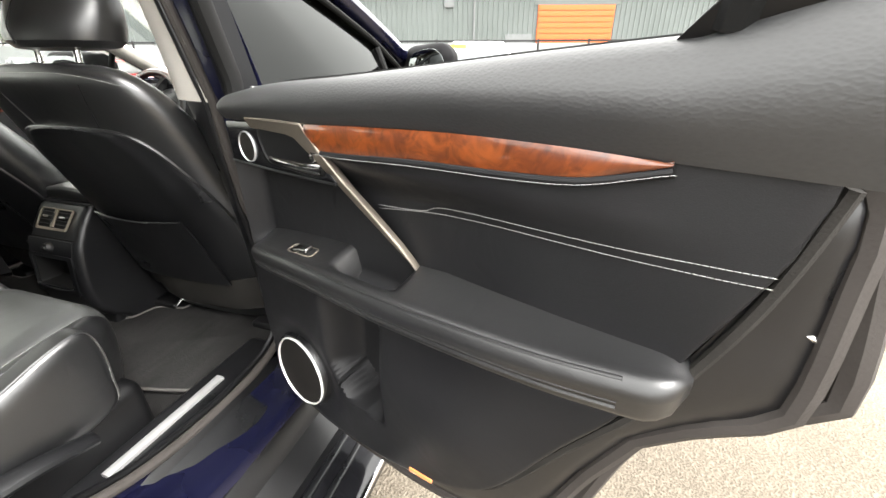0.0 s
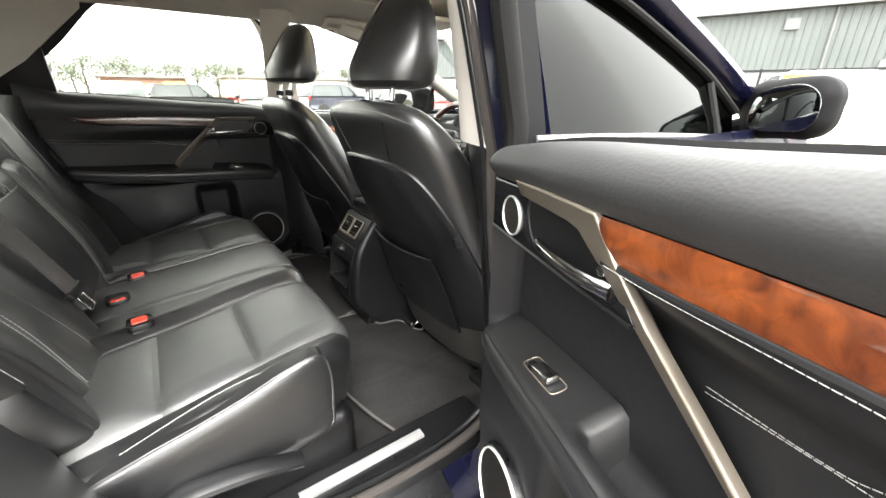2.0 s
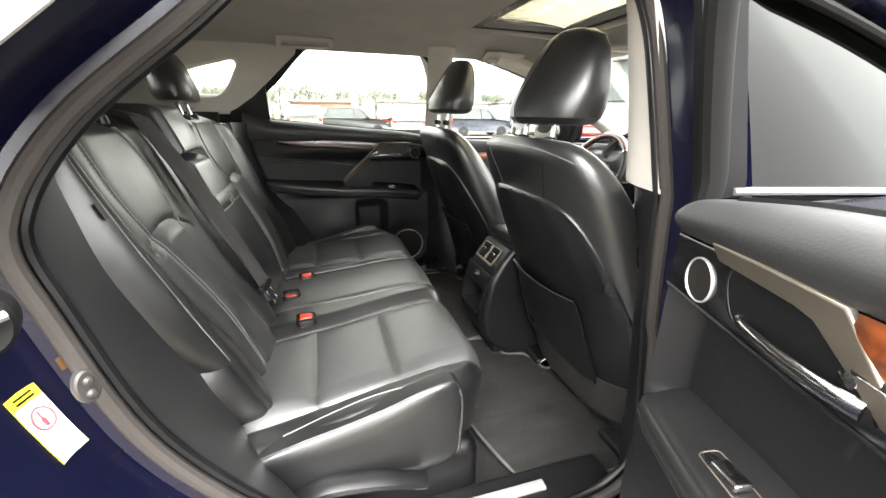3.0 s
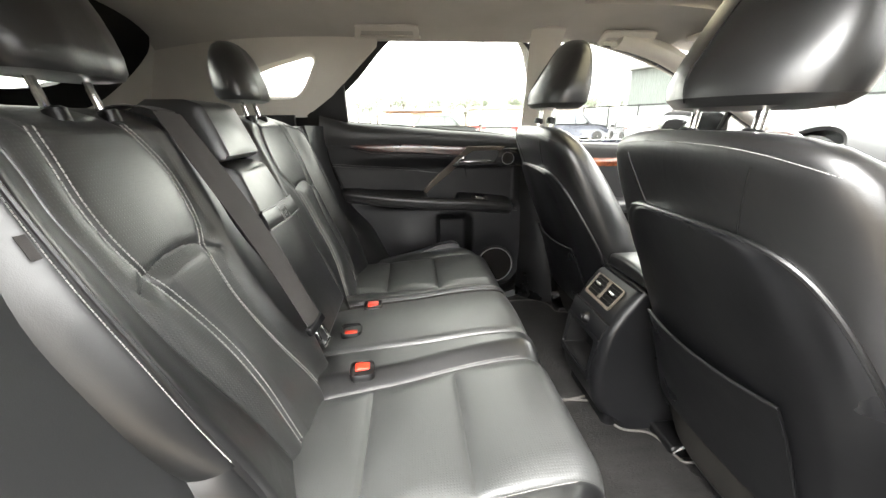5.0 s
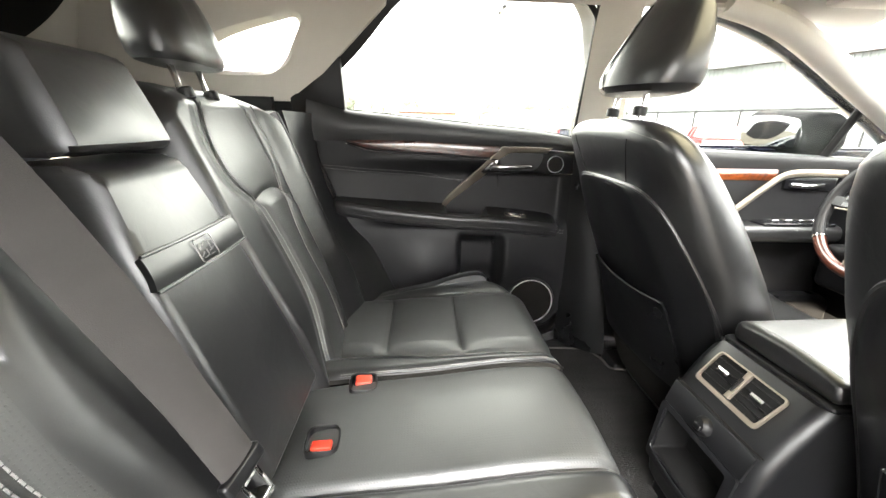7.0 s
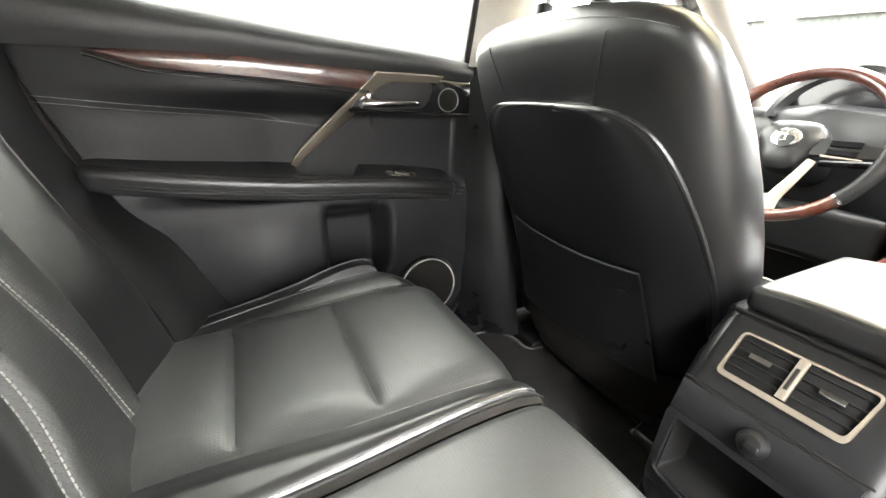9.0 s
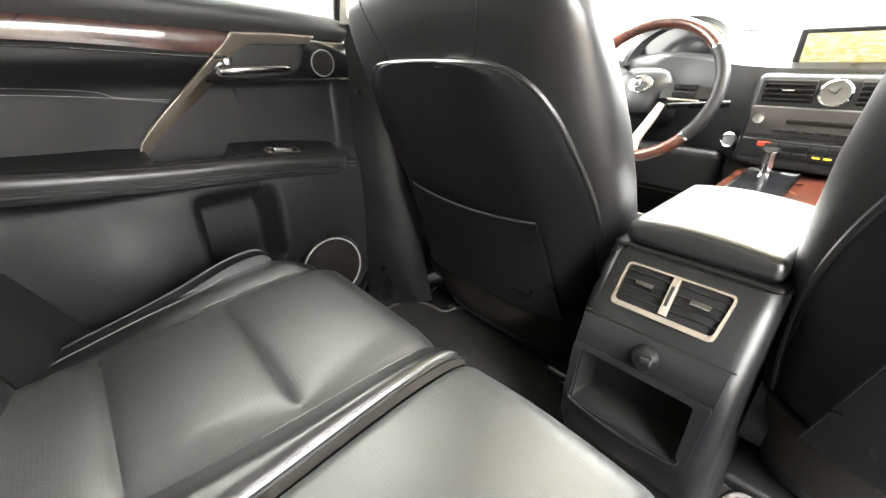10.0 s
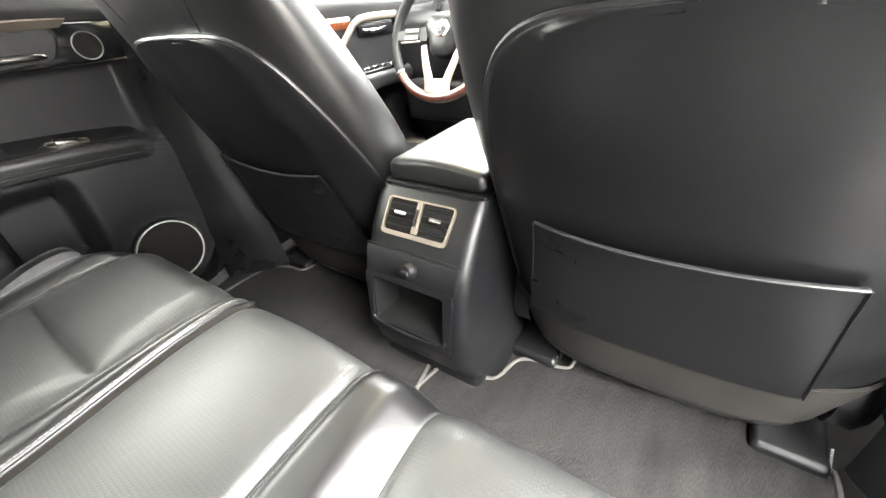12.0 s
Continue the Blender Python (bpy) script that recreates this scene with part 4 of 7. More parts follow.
# outer flank of the near cushion, with a stitched edge, and the recline lever
flank = [(.05, .680), (.143, .713), (.223, .731), (.303, .752), (.375, .776), (.430, .784), (.453, .766), (.461, .72), (.458, .657), (.446, .600), (.36, .583), (.25, .577), (.12, .577), (.06, .61)]
fl = [(p.x, p.y) for p in smooth_line([(*p, 0) for p in flank], 4, True)]
for sg, par in ((1, cr), (-1, cl)):
    fcy, fcz = 0.26, 0.675
    bend = lambda a: 0.35 * max(0, a - 0.38) ** 1.6
    fr_rings = []
    for k, dd in ((1.0, -0.012), (1.0, 0.014), (0.992, 0.0205), (0.965, 0.0255), (0.90, 0.029), (0.7, 0.033), (0.45, 0.035), (0.2, 0.035), (0.02, 0.035)):
        fr_rings.append([(sg * (0.585 + dd - bend(fcy + (a - fcy) * k)), fcy + (a - fcy) * k, fcz + (b - fcz) * k) for a, b in fl])
    part("flank", loft(fr_rings), LEATHER, par)
    edge = [(sg * (0.6055 - bend(a)), a - (0.002 if a > 0.44 else 0), b - 0.002) for a, b in fl[:37]]
    part("piping", tube(edge, 0.003, 6), LEATHER, par)
    part("stitching", stitch_line([(x + sg * 0.0036, a - (0.004 if a > 0.44 else 0), b - (0.005 if a < 0.45 else 0)) for x, a, b in edge], (sg, 0, 0.3), 0.005, 0.0005, 0.0010), THREAD, par, "pale stitching on the cushion edge")
for sg, kind, par in ((1, "r", cr), (-1, "l", cl)):
    arc_s = [(.575, .12), (.568, .18), (.563, .24), (.560, .30), (.563, .34), (.572, .365), (.585, .378)]
    arc_p = smooth_line([(a, b, 0) for a, b in arc_s], 6)
    part("stitching", stitch_line([(sg * p.x, p.y, cushion_z(sg * p.x, p.y, kind) + 0.0012 - 0.022 * max(0, 1 - (0.602 - p.x) / 0.022) ** 2) for p in arc_p], (sg * 0.3, 0, 1), 0.005, 0.0006, 0.0010), THREAD, par, "pale curved seam stitching")
lever = thing("recline_lever", (0.64, 0.25, 0.58), "black plastic seat recline lever below the cushion", "lever")
lev = smooth_line([(0.625, 0.12, 0.590), (0.630, 0.155, 0.616), (0.636, 0.20, 0.630), (0.640, 0.28, 0.622), (0.641, 0.345, 0.604), (0.641, 0.372, 0.595)], 6)
part("handle", tube(lev, lambda k: 0.028 - 0.010 * k, 12, False, 0.62, (0, 0, 1)), PLASTIC, lever)
part("pivot", disc_stack((0.595, 0.15, 0.590), (1, 0, 0), [(0.034, 0), (0.036, 0.03), (0.03, 0.045), (0.001, 0.047)], 24), PLASTIC, lever)


def back_y(x, z):
    """Depth of the seat back plane by height."""
    return 0.035 - 0.40 * (z - 0.75)


def arm_y(z):
    """Depth of the folding armrest's plane by height."""
    return 0.035 - 0.26 * (z - 0.75)


# seams of a seat back half, distance from the car's centre by height
SEAM_IN = [(.66, .195), (.75, .222), (.85, .268), (.95, .290), (1.02, .290), (1.055, .283), (1.09, .264), (1.125, .256), (1.175, .257), (1.225, .282), (1.262, .315)]
SEAM_OUT = [(.66, .355), (.80, .370), (.90, .377), (.95, .386), (1.0, .403), (1.05, .424), (1.10, .441), (1.15, .447), (1.20, .443), (1.262, .440)]
RIDGE = [(.66, .385), (.79, .418), (.91, .450), (1.0, .467), (1.06, .475), (1.10, .480), (1.15, .487), (1.20, .485), (1.262, .492)]
EDGE_X = [(.66, .505), (.80, .522), (.90, .531), (1.0, .537), (1.10, .545), (1.20, .547), (1.262, .540)]


def arch_z(s):
    return 1.066 - 3.4 * max(0, abs(s - 0.355) - 0.01) ** 2


def seams(z, far):
    """Inner seam, outer seam and bolster ridge at one height."""
    return slerp(SEAM_IN, z) - far * (0.012 + 0.03 * ease((z - 1.04) / 0.08)), slerp(SEAM_OUT, z) - 0.012 * far, slerp(RIDGE, z) - 0.008 * far


def back_relief(s, z, far=0.0):
    """How far the seat back's face stands out, s from the centre of the car outwards."""
    inner, outer, ridge = seams(z, far)
    edge = slerp(EDGE_X, z)
    h = 0.020
    h += 0.032 * ease((s - ridge) / (edge - ridge)) ** 0.8
    h += 0.013 * ease((inner - 0.012 - s) / 0.055)
    low = ease((arch_z(s + 0.012 * far) - z) / 0.022)
    if inner < s < outer:
        m = math.sin(math.pi * (s - inner) / (outer - inner))
        h += (0.007 * m ** 0.7) * (0.55 + 0.45 * low) + 0.006 * low * min(1, m * 2.2)
    elif outer <= s < ridge:
        h += (0.0055 * low + 0.002) * math.sin(math.pi * (s - outer) / (ridge - outer)) ** 0.8
    h -= 0.0045 * math.exp(-abs(s - outer) / 0.006) + 0.0045 * math.exp(-abs(s - inner) / 0.006) + 0.0030 * math.exp(-abs(s - ridge) / 0.004)
    if inner - 0.04 < s < outer + 0.035:
        h -= 0.0055 * math.exp(-abs(z - arch_z(s + 0.012 * far) - 0.002) / 0.006)
    h += 0.010 * gauss(z - 0.84, 0.10)
    return h


def inward(s, z, side):
    """The near half leans away from the armrest towards its top."""
    k = max(0, 1 - (s - 0.128) / 0.11) if side > 0 else 0
    return 0.045 * k * ease((z - 0.93) / 0.15)


BACK_Z0, BACK_Z1 = 0.705, 1.262


def rear_back(side, x_in):
    """One seat back half; side is +1 or -1."""
    far = 0.0 if side > 0 else 1.0

    def f(u, v):
        x_out = slerp(EDGE_X, BACK_Z0 + (BACK_Z1 - BACK_Z0) * v)
        inner, outer, ridge = seams(BACK_Z0 + (BACK_Z1 - BACK_Z0) * v, far)
        knots = ((0, x_in), (.27, inner), (.60, outer), (.74, ridge), (1, x_out))
        for (k0, a), (k1, b) in zip(knots, knots[1:]):
            if u <= k1:
                s = a + (b - a) * (u - k0) / (k1 - k0)
                break
        zt = BACK_Z1
        if s < x_in + 0.06:
            zt -= 0.05 * (1 - (s - x_in) / 0.06) ** 2
        if s > x_out - 0.07:
            zt -= 0.035 * (1 - (x_out - s) / 0.07) ** 2
        z = BACK_Z0 + (zt - BACK_Z0) * v
        h = back_relief(s, z, far)
        e = s - x_in
        if e < 0.03:
            h -= 0.045 * (1 - e / 0.03) ** 2
        if x_out - s < 0.010:
            h -= 0.006 * (1 - (x_out - s) / 0.010) ** 2
        if zt - z < 0.035:
            h -= 0.05 * (1 - (zt - z) / 0.035) ** 2
        return (side * (s + inward(s, z, side)), back_y(s, z) + h, z)
    return f


def padded_back(nu, nv, f, depth=0.11):
    """Closes a seat back surface behind, leaning with it."""
    bm = bmesh.new()
    P = [[bm.verts.new(f(i / nu, j / nv)) for j in range(nv + 1)] for i in range(nu + 1)]
    Q = [[bm.verts.new((P[i][j].co.x, back_y(0, P[i][j].co.z) - depth * (0.35 + 0.65 * min(1, min(j, nv - j) / 6)), P[i][j].co.z)) for j in range(nv + 1)] for i in range(nu + 1)]
    for i in range(nu):
        for j in range(nv):
            bm.faces.new((P[i][j], P[i + 1][j], P[i + 1][j + 1], P[i][j + 1]))
            bm.faces.new((Q[i][j + 1], Q[i + 1][j + 1], Q[i + 1][j], Q[i][j]))
    rimm = [(i, 0) for i in range(nu)] + [(nu, j) for j in range(nv)] + [(i, nv) for i in range(nu, 0, -1)] + [(0, j) for j in range(nv, 0, -1)]
    for a, b in zip(rimm, rimm[1:] + rimm[:1]):
        bm.faces.new((P[a[0]][a[1]], Q[a[0]][a[1]], Q[b[0]][b[1]], P[b[0]][b[1]]))
    return bm


halves = []
for sg, x_in in ((1, 0.128), (-1, 0.112)):
    far = 0.0 if sg > 0 else 1.0
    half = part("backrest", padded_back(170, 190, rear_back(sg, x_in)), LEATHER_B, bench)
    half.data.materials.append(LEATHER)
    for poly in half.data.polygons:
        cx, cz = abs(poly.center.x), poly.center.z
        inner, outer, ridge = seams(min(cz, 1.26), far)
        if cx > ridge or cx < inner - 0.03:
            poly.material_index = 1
    halves.append(half)

    def on_back(s, z, up=0.0008):
        return (sg * (s + inward(s, z, sg)), back_y(s, z) + back_relief(s, z, far) + up, z)

    bm = bmesh.new()
    zz = [0.725 + 0.515 * k / 70 for k in range(71)]
    for dd in (-0.0055, 0.0055):
        stitch_line([on_back(seams(z, far)[1] + dd, z) for z in zz], (0, 1, 0.3), 0.0058, 0.0012, 0.0010, bm)
        stitch_line([on_back(seams(z, far)[0] + dd, z) for z in zz], (0, 1, 0.3), 0.0058, 0.0012, 0.0010, bm)
    part("stitching", bm, THREAD, half, "double rows of pale stitching")
    # thin welts along the arch and the bolster ridge
    part("seam", tube([on_back(seams(1.05, far)[0] - 0.03 + 0.195 * k / 30, arch_z(seams(1.05, far)[0] - 0.03 + 0.195 * k / 30 + 0.012 * far) + 0.002, -0.0004) for k in range(31)], 0.0013, 5), PLASTIC_D, half)
    part("welt", tube([on_back(seams(z, far)[2], z, 0.0008) for z in zz[2:]], 0.0016, 5), LEATHER, half)

# outer side bolsters between the seat back's edge and the door
for sg, par in ((1, halves[0]), (-1, halves[1])):
    def wing(u, v):
        z = 0.845 + 0.385 * v
        ln = math.sin(math.pi * (0.06 + 0.90 * v)) ** 0.55
        x0_ = slerp(EDGE_X, z) - 0.002
        y0_ = back_y(0, z) + 0.050
        return (sg * (x0_ + ln * (0.058 * u ** 0.75 + 0.010 * math.sin(math.pi * u))), y0_ - 0.125 * ln * u ** 1.3, z)
    wg = part("side_bolster", sheet(22, 44, wing, -0.03 * sg), LEATHER, par, "smooth outer bolster")
    part("stitching", stitch_line([Vector(wing(0.05, v)) + Vector((sg * 0.0003, 0.0014, 0)) for v in [0.02 + 0.96 * k / 60 for k in range(61)]], (0, 1, 0.3), 0.005, 0.0006, 0.0007), THREAD, wg, "pale stitching on the bolster edge")
    part("piping", tube([Vector(wing(0.0, 0.01 + 0.98 * k / 60)) + Vector((0, 0.0005, 0)) for k in range(61)], 0.0028, 6), LEATHER, wg)
    def lower_wing(u, v):
        z = 0.715 + 0.150 * v
        ln = math.sin(math.pi * (0.12 + 0.80 * v)) ** 0.6
        return (sg * (slerp(EDGE_X, z) - 0.004 + 0.050 * ln * u ** 0.8), back_y(0, z) + 0.044 + 0.010 * math.sin(math.pi * u) - 0.075 * u ** 1.4, z)
    part("lower_bolster", sheet(14, 20, lower_wing, -0.02 * sg), LEATHER, par, "leather flap below the side bolster")
    tag_a, tag_b = wing(0.09, 0.725), wing(0.09, 0.785)
    tag_q = [Vector(tag_a), Vector(tag_b)]
    part("fabric_tag", sheet(2, 6, lambda u, v: tag_q[0].lerp(tag_q[1], v) + Vector((sg * (0.001 + 0.009 * u), 0.004 - 0.002 * u, 0)), 0.0012), BELT, wg, "small grey fabric tag")

# folding centre armrest and its headrest block
def arm_face(x0, x1, z0, z1, stand, puff=0.008):
    def f(u, v):
        z = z0 + (z1 - z0) * v
        hw = slerp([(.77, .118), (.92, .118), (1.05, .106), (1.155, .084), (1.172, .088), (1.285, .080)], z)
        x = 0.02 + hw * (2 * u - 1)
        e = min(u * (x1 - x0), (1 - u) * (x1 - x0), v * (z1 - z0), (1 - v) * (z1 - z0))
        h = stand + puff * math.sin(math.pi * u) * math.sin(math.pi * v)
        if e < 0.014:
            h -= 0.024 * (1 - e / 0.014) ** 2
        return (x, arm_y(z) + h + 0.008 - 0.15 * (z - 1.05), z)
    return f


hblock = part("headrest", padded_back(28, 20, arm_face(-0.082, 0.122, 1.168, 1.284, 0.004)), LEATHER, bench)
ablock = part("armrest", padded_back(28, 50, arm_face(-0.088, 0.112, 0.775, 1.160, 0.004)), LEATHER, bench)
# raised piping round the two pads, and the pull strap with its small printed label
for (za, zb), owner in (((1.168, 1.284), hblock), ((0.80, 1.160), ablock)):
    face = arm_face(0, 0, za, zb, 0.0055, 0.004)
    q = 0.018
    loop_uv = [(0.10 + 0.80 * k / 12, 1 - q / (zb - za)) for k in range(13)] + [(0.915, 1 - q / (zb - za) - (1 - 2 * q / (zb - za)) * k / 16) for k in range(1, 17)]
    loop_uv += [(0.90 - 0.80 * k / 12, q / (zb - za)) for k in range(13)] + [(0.085, q / (zb - za) + (1 - 2 * q / (zb - za)) * k / 16) for k in range(1, 16)]
    part("piping", tube([face(u, v) for u, v in loop_uv], 0.0036, 8, True), LEATHER, owner)


def strap_at(u, z, h):
    hw = slerp([(.77, .118), (.92, .118), (1.05, .106), (1.155, .084)], z)
    return Vector((0.02 + hw * 0.97 * (2 * u - 1), arm_y(z) + 0.020 + h - 0.15 * (z - 1.05) + 0.004 * math.sin(math.pi * u), z))


band_ob = part("pull_strap", sheet(20, 6, lambda u, v: strap_at(u, 1.034 + 0.036 * v, 0.002 - 0.003 * (2 * v - 1) ** 2), -0.008), LEATHER, bench, "leather pull strap across the armrest")
bm = bmesh.new()
for z in (1.0335, 1.0705):
    tube_into(bm, [strap_at(k / 20, z, 0.0) for k in range(21)], 0.0020, 6)
part("strap_edge", bm, LEATHER, band_ob)
bm = bmesh.new()
tube_into(bm, [strap_at(u, z, 0.0040) for u, z in ((.44, 1.0375), (.60, 1.0375), (.615, 1.041), (.615, 1.063), (.60, 1.0665), (.44, 1.0665), (.425, 1.063), (.425, 1.041))], 0.0009, 6, True)
for ua, za, ub, zb in ((.45, 1.058, .49, 1.060), (.51, 1.061, .55, 1.057), (.57, 1.060, .59, 1.055), (.45, 1.050, .50, 1.047), (.53, 1.051, .53, 1.043), (.56, 1.049, .595, 1.045), (.46, 1.043, .50, 1.043), (.48, 1.060, .48, 1.049), (.585, 1.053, .56, 1.060), (.55, 1.043, .585, 1.0425)):
    tube_into(bm, [strap_at(ua, za, 0.0038), strap_at((ua + ub) / 2, (za + zb) / 2, 0.0042), strap_at(ub, zb, 0.0038)], 0.0008, 5)
part("badge", bm, THREAD, band_ob, "small printed label on the pull strap")


# belts and buckles
def buckle(x, y, z, turn, deep, label):
    """A belt buckle sunk into a rounded well; the red button lies at the far half of the well."""
    b = thing("belt_buckle", (x, y, z), label, "buckle", "belt buckles")
    m = Matrix.Translation((x, y, z)) @ Matrix.Rotation(radians(turn), 4, "Z")
    well = bmesh.new()
    ol = [(0.026 * math.copysign(abs(math.cos(t)) ** 0.5, math.cos(t)), 0.024 * math.copysign(abs(math.sin(t)) ** 0.5, math.sin(t))) for t in [2 * math.pi * k / 36 for k in range(36)]]
    loft([[m @ Vector((p * k, q * k, h)) for p, q in ol] for k, h in ((1.10, -0.010), (1.10, -0.001), (1.04, 0.0025), (0.97, 0.001), (0.92, -deep), (0.02, -deep))], True, well)
    part("well", well, PLASTIC_D, b)
    part("case", rbox(-0.022, 0.024, -0.0195, 0.0195, -deep, -0.001, 0.005, 3, lambda p: m @ (p + Vector((0, 0, -0.25 * (p.x + 0.02))))), PLASTIC_D, b)
    part("button", rbox(-0.021, 0.000, -0.0155, 0.0155, -0.006, 0.0030, 0.003, 3, lambda p: m @ (p + Vector((0, 0, -0.18 * (p.x + 0.02))))), RED, b, "red release button")
    return b


buckle(0.198, 0.155, cushion_z(0.185, 0.155, "r") + 0.003, 4, 0.012, "seat belt buckle with a red button set in the cushion")
buckle(0.022, 0.108, cushion_z(0.022, 0.12, "m") + 0.004, 184, 0.014, "seat belt buckle with a red button between the cushions")
buckle(-0.118, 0.150, cushion_z(-0.115, 0.15, "m") + 0.004, 4, 0.010, "seat belt buckle with a red button beside the cushion seam")

belt = thing("seat_belt", (0.1, 0.0, 0.80), "grey centre seat belt lying across the seat back", "seat belt")
P0, P1 = Vector((0.200, -0.128, 1.258)), Vector((0.168, 0.062, 0.846))
WEB_W = Vector((0.93, -0.34, 0.12)).normalized()


def web(u, v):
    k = v
    c = P0.lerp(P1, k)
    c.y += 0.010 * math.sin(math.pi * k)
    w = WEB_W * (0.026 + 0.005 * math.sin(math.pi * min(1, k * 1.3)))
    tw = (u - 0.5) * 2
    return c + w * tw + Vector((0, 0.003 * (1 - tw * tw), 0))


part("webbing", sheet(8, 50, web, 0.0018), BELT, belt)
part("webbing", sheet(6, 12, lambda u, v: Vector((0.200 + (u - 0.5) * 0.050, -0.128 - 0.10 * v, 1.258 + 0.010 * math.sin(math.pi * v))), 0.0018), BELT, belt)
tz = (P0 - P1).normalized()
tx = WEB_W.copy()
tx = (tx - tz * tx.dot(tz)).normalized()
ty = tz.cross(tx)
mt = Matrix.Translation(P1 - tz * 0.004 - ty * 0.002) @ Matrix((tx, ty, tz)).transposed().to_4x4()
part("tongue_grip", rbox(-0.031, 0.031, -0.007, 0.007, -0.010, 0.010, 0.005, 3, lambda p: mt @ p), PLASTIC, belt)
tong = bmesh.new()
for xa, xb, za, zb in ((-0.015, -0.009, -0.05, -0.008), (0.009, 0.015, -0.05, -0.008), (-0.015, 0.015, -0.052, -0.044), (-0.015, 0.015, -0.016, -0.008)):
    rbox(xa, xb, -0.0016, 0.0016, za, zb, 0.001, 1, lambda p: mt @ p, tong)
part("tongue", tong, CHROME, belt, "bright metal belt tongue")


# rear headrests
def rear_headrest(x):
    h = thing("rear_headrest", (x, -0.17, 1.26), "domed black leather headrest on two chrome posts", "headrest", "rear headrests")
    rings = []
    n = 40
    zs = [1.296, 1.300, 1.310, 1.332, 1.360, 1.388, 1.413, 1.432, 1.444, 1.449]
    hw = [0.074, 0.096, 0.104, 0.106, 0.103, 0.097, 0.086, 0.070, 0.046, 0.014]
    hd = [0.036, 0.049, 0.055, 0.057, 0.054, 0.049, 0.042, 0.033, 0.021, 0.007]
    for z, a, b in zip(zs, hw, hd):
        yc = -0.185 - 0.18 * (z - 1.30)
        ring = []
        for k in range(n):
            t = 2 * math.pi * k / n
            cx, cy = math.copysign(abs(math.cos(t)) ** 0.75, math.cos(t)), math.copysign(abs(math.sin(t)) ** 0.75, math.sin(t))
            px, py = a * cx, b * cy
            if py > 0:
                py -= 0.004 * gauss(px, 0.005)
            ring.append((x + px, yc + py, z))
        rings.append(ring)
    part("pad", loft(rings), LEATHER, h)
    for dx in (-0.045, 0.045):
        part("post", tube([(x + dx, -0.165, 1.235), (x + dx, -0.185, 1.31)], 0.0055, 10), CHROME, h)
        part("collar", disc_stack((x + dx, -0.162, 1.252), (0, -0.2, 1), [(0.013, -0.01), (0.013, 0.006), (0.008, 0.009)], 16), PLASTIC_D, h)


rear_headrest(-0.30)
rear_headrest(0.328)


# ---- front seats ----
CX = 0.375
SEAT_W = [(0.50, .225), (0.60, .245), (0.70, .262), (0.85, .272), (1.0, .270), (1.10, .258), (1.17, .238), (1.205, .205), (1.222, .15), (1.228, .07)]
SEAT_D = [(0.50, .10), (0.60, .11), (0.75, .105), (0.9, .098), (1.05, .082), (1.15, .066), (1.20, .050), (1.222, .03), (1.228, .012)]
SEAT_Y = [(0.50, .885), (0.60, .853), (0.70, .826), (0.80, .797), (0.85, .779), (0.95, .737), (1.05, .695), (1.15, .655), (1.20, .640), (1.228, .650)]


def seat_rear(x, z):
    """Rear face of a front seat's back; x from the seat's centre."""
    hw, hd = slerp(SEAT_W, z), slerp(SEAT_D, z)
    yc = slerp(SEAT_Y, z) + hd
    q = min(1, abs(x) / hw)
    return yc - hd * (1 - q**3.2) ** (1 / 2.2)


def shell_half(z):
    return slerp([(0.66, .238), (0.75, .248), (0.84, .250), (0.93, .240), (1.0, .222), (1.05, .200), (1.08, .172), (1.095, .135), (1.0995, .09), (1.101, .02)], z)


seat = thing("front_seat", (CX, 0.95, 0.47), "black leather front seat with a hard shell and map pocket behind", "seat", "front seats")
rings = []
for z in [0.50, 0.52, 0.56, 0.62, 0.70, 0.78, 0.86, 0.94, 1.02, 1.08, 1.12, 1.15, 1.18, 1.20, 1.213, 1.222, 1.227]:
    hw, hd = slerp(SEAT_W, z), slerp(SEAT_D, z)
    yc = slerp(SEAT_Y, z) + hd
    ring = []
    for k in range(56):
        t = 2 * math.pi * k / 56
        cx, cy = math.copysign(abs(math.cos(t)) ** 0.62, math.cos(t)), math.copysign(abs(math.sin(t)) ** 0.78, math.sin(t))
        py = yc + hd * cy
        if cy > 0 and abs(cx) < 0.8:
            py -= 0.03 * math.cos(cx / 0.8 * math.pi / 2)
        ring.append((CX + hw * cx, py, z))
    rings.append(ring)
backrest = part("backrest", loft(rings), LEATHER, seat)


def shell(u, v):
    z = 0.655 + (1.1005 - 0.655) * (1 - (1 - v) ** 1.6)
    a = -1 + 2 * u
    hw = shell_half(z)
    x = a * hw
    y = seat_rear(x, z) - 0.012 * (1 - abs(a) ** 10) - 0.004
    y += 0.004 * gauss(abs(a) - 0.86, 0.09) 
    return (CX + x, y, z)


sh = part("back_shell", sheet(48, 40, shell, 0.006), PLASTIC, seat, "smooth black hard back shell")
edge = []
for k in range(81):
    t = -1 + 2 * k / 80
    zz_ = 0.655 + (1.1005 - 0.655) * (1 - abs(t) ** 2.6)
    hw = shell_half(zz_)
    edge.append((CX + math.copysign(hw, t) if abs(t) > 1e-6 else CX, seat_rear(hw, zz_) - 0.003, zz_))
part("piping", tube(edge, 0.0045, 8), LEATHER, sh)


def pocket(u, v):
    x = -0.196 + 0.364 * u
    zt = 0.863 - 0.009 * math.sin(math.pi * u) + 0.007 * u
    z = 0.652 + (zt - 0.652) * v
    x *= 1.0 - 0.145 * v
    return (CX + x, seat_rear(x, z) - 0.027 - 0.008 * v * v * math.sin(math.pi * u), z)


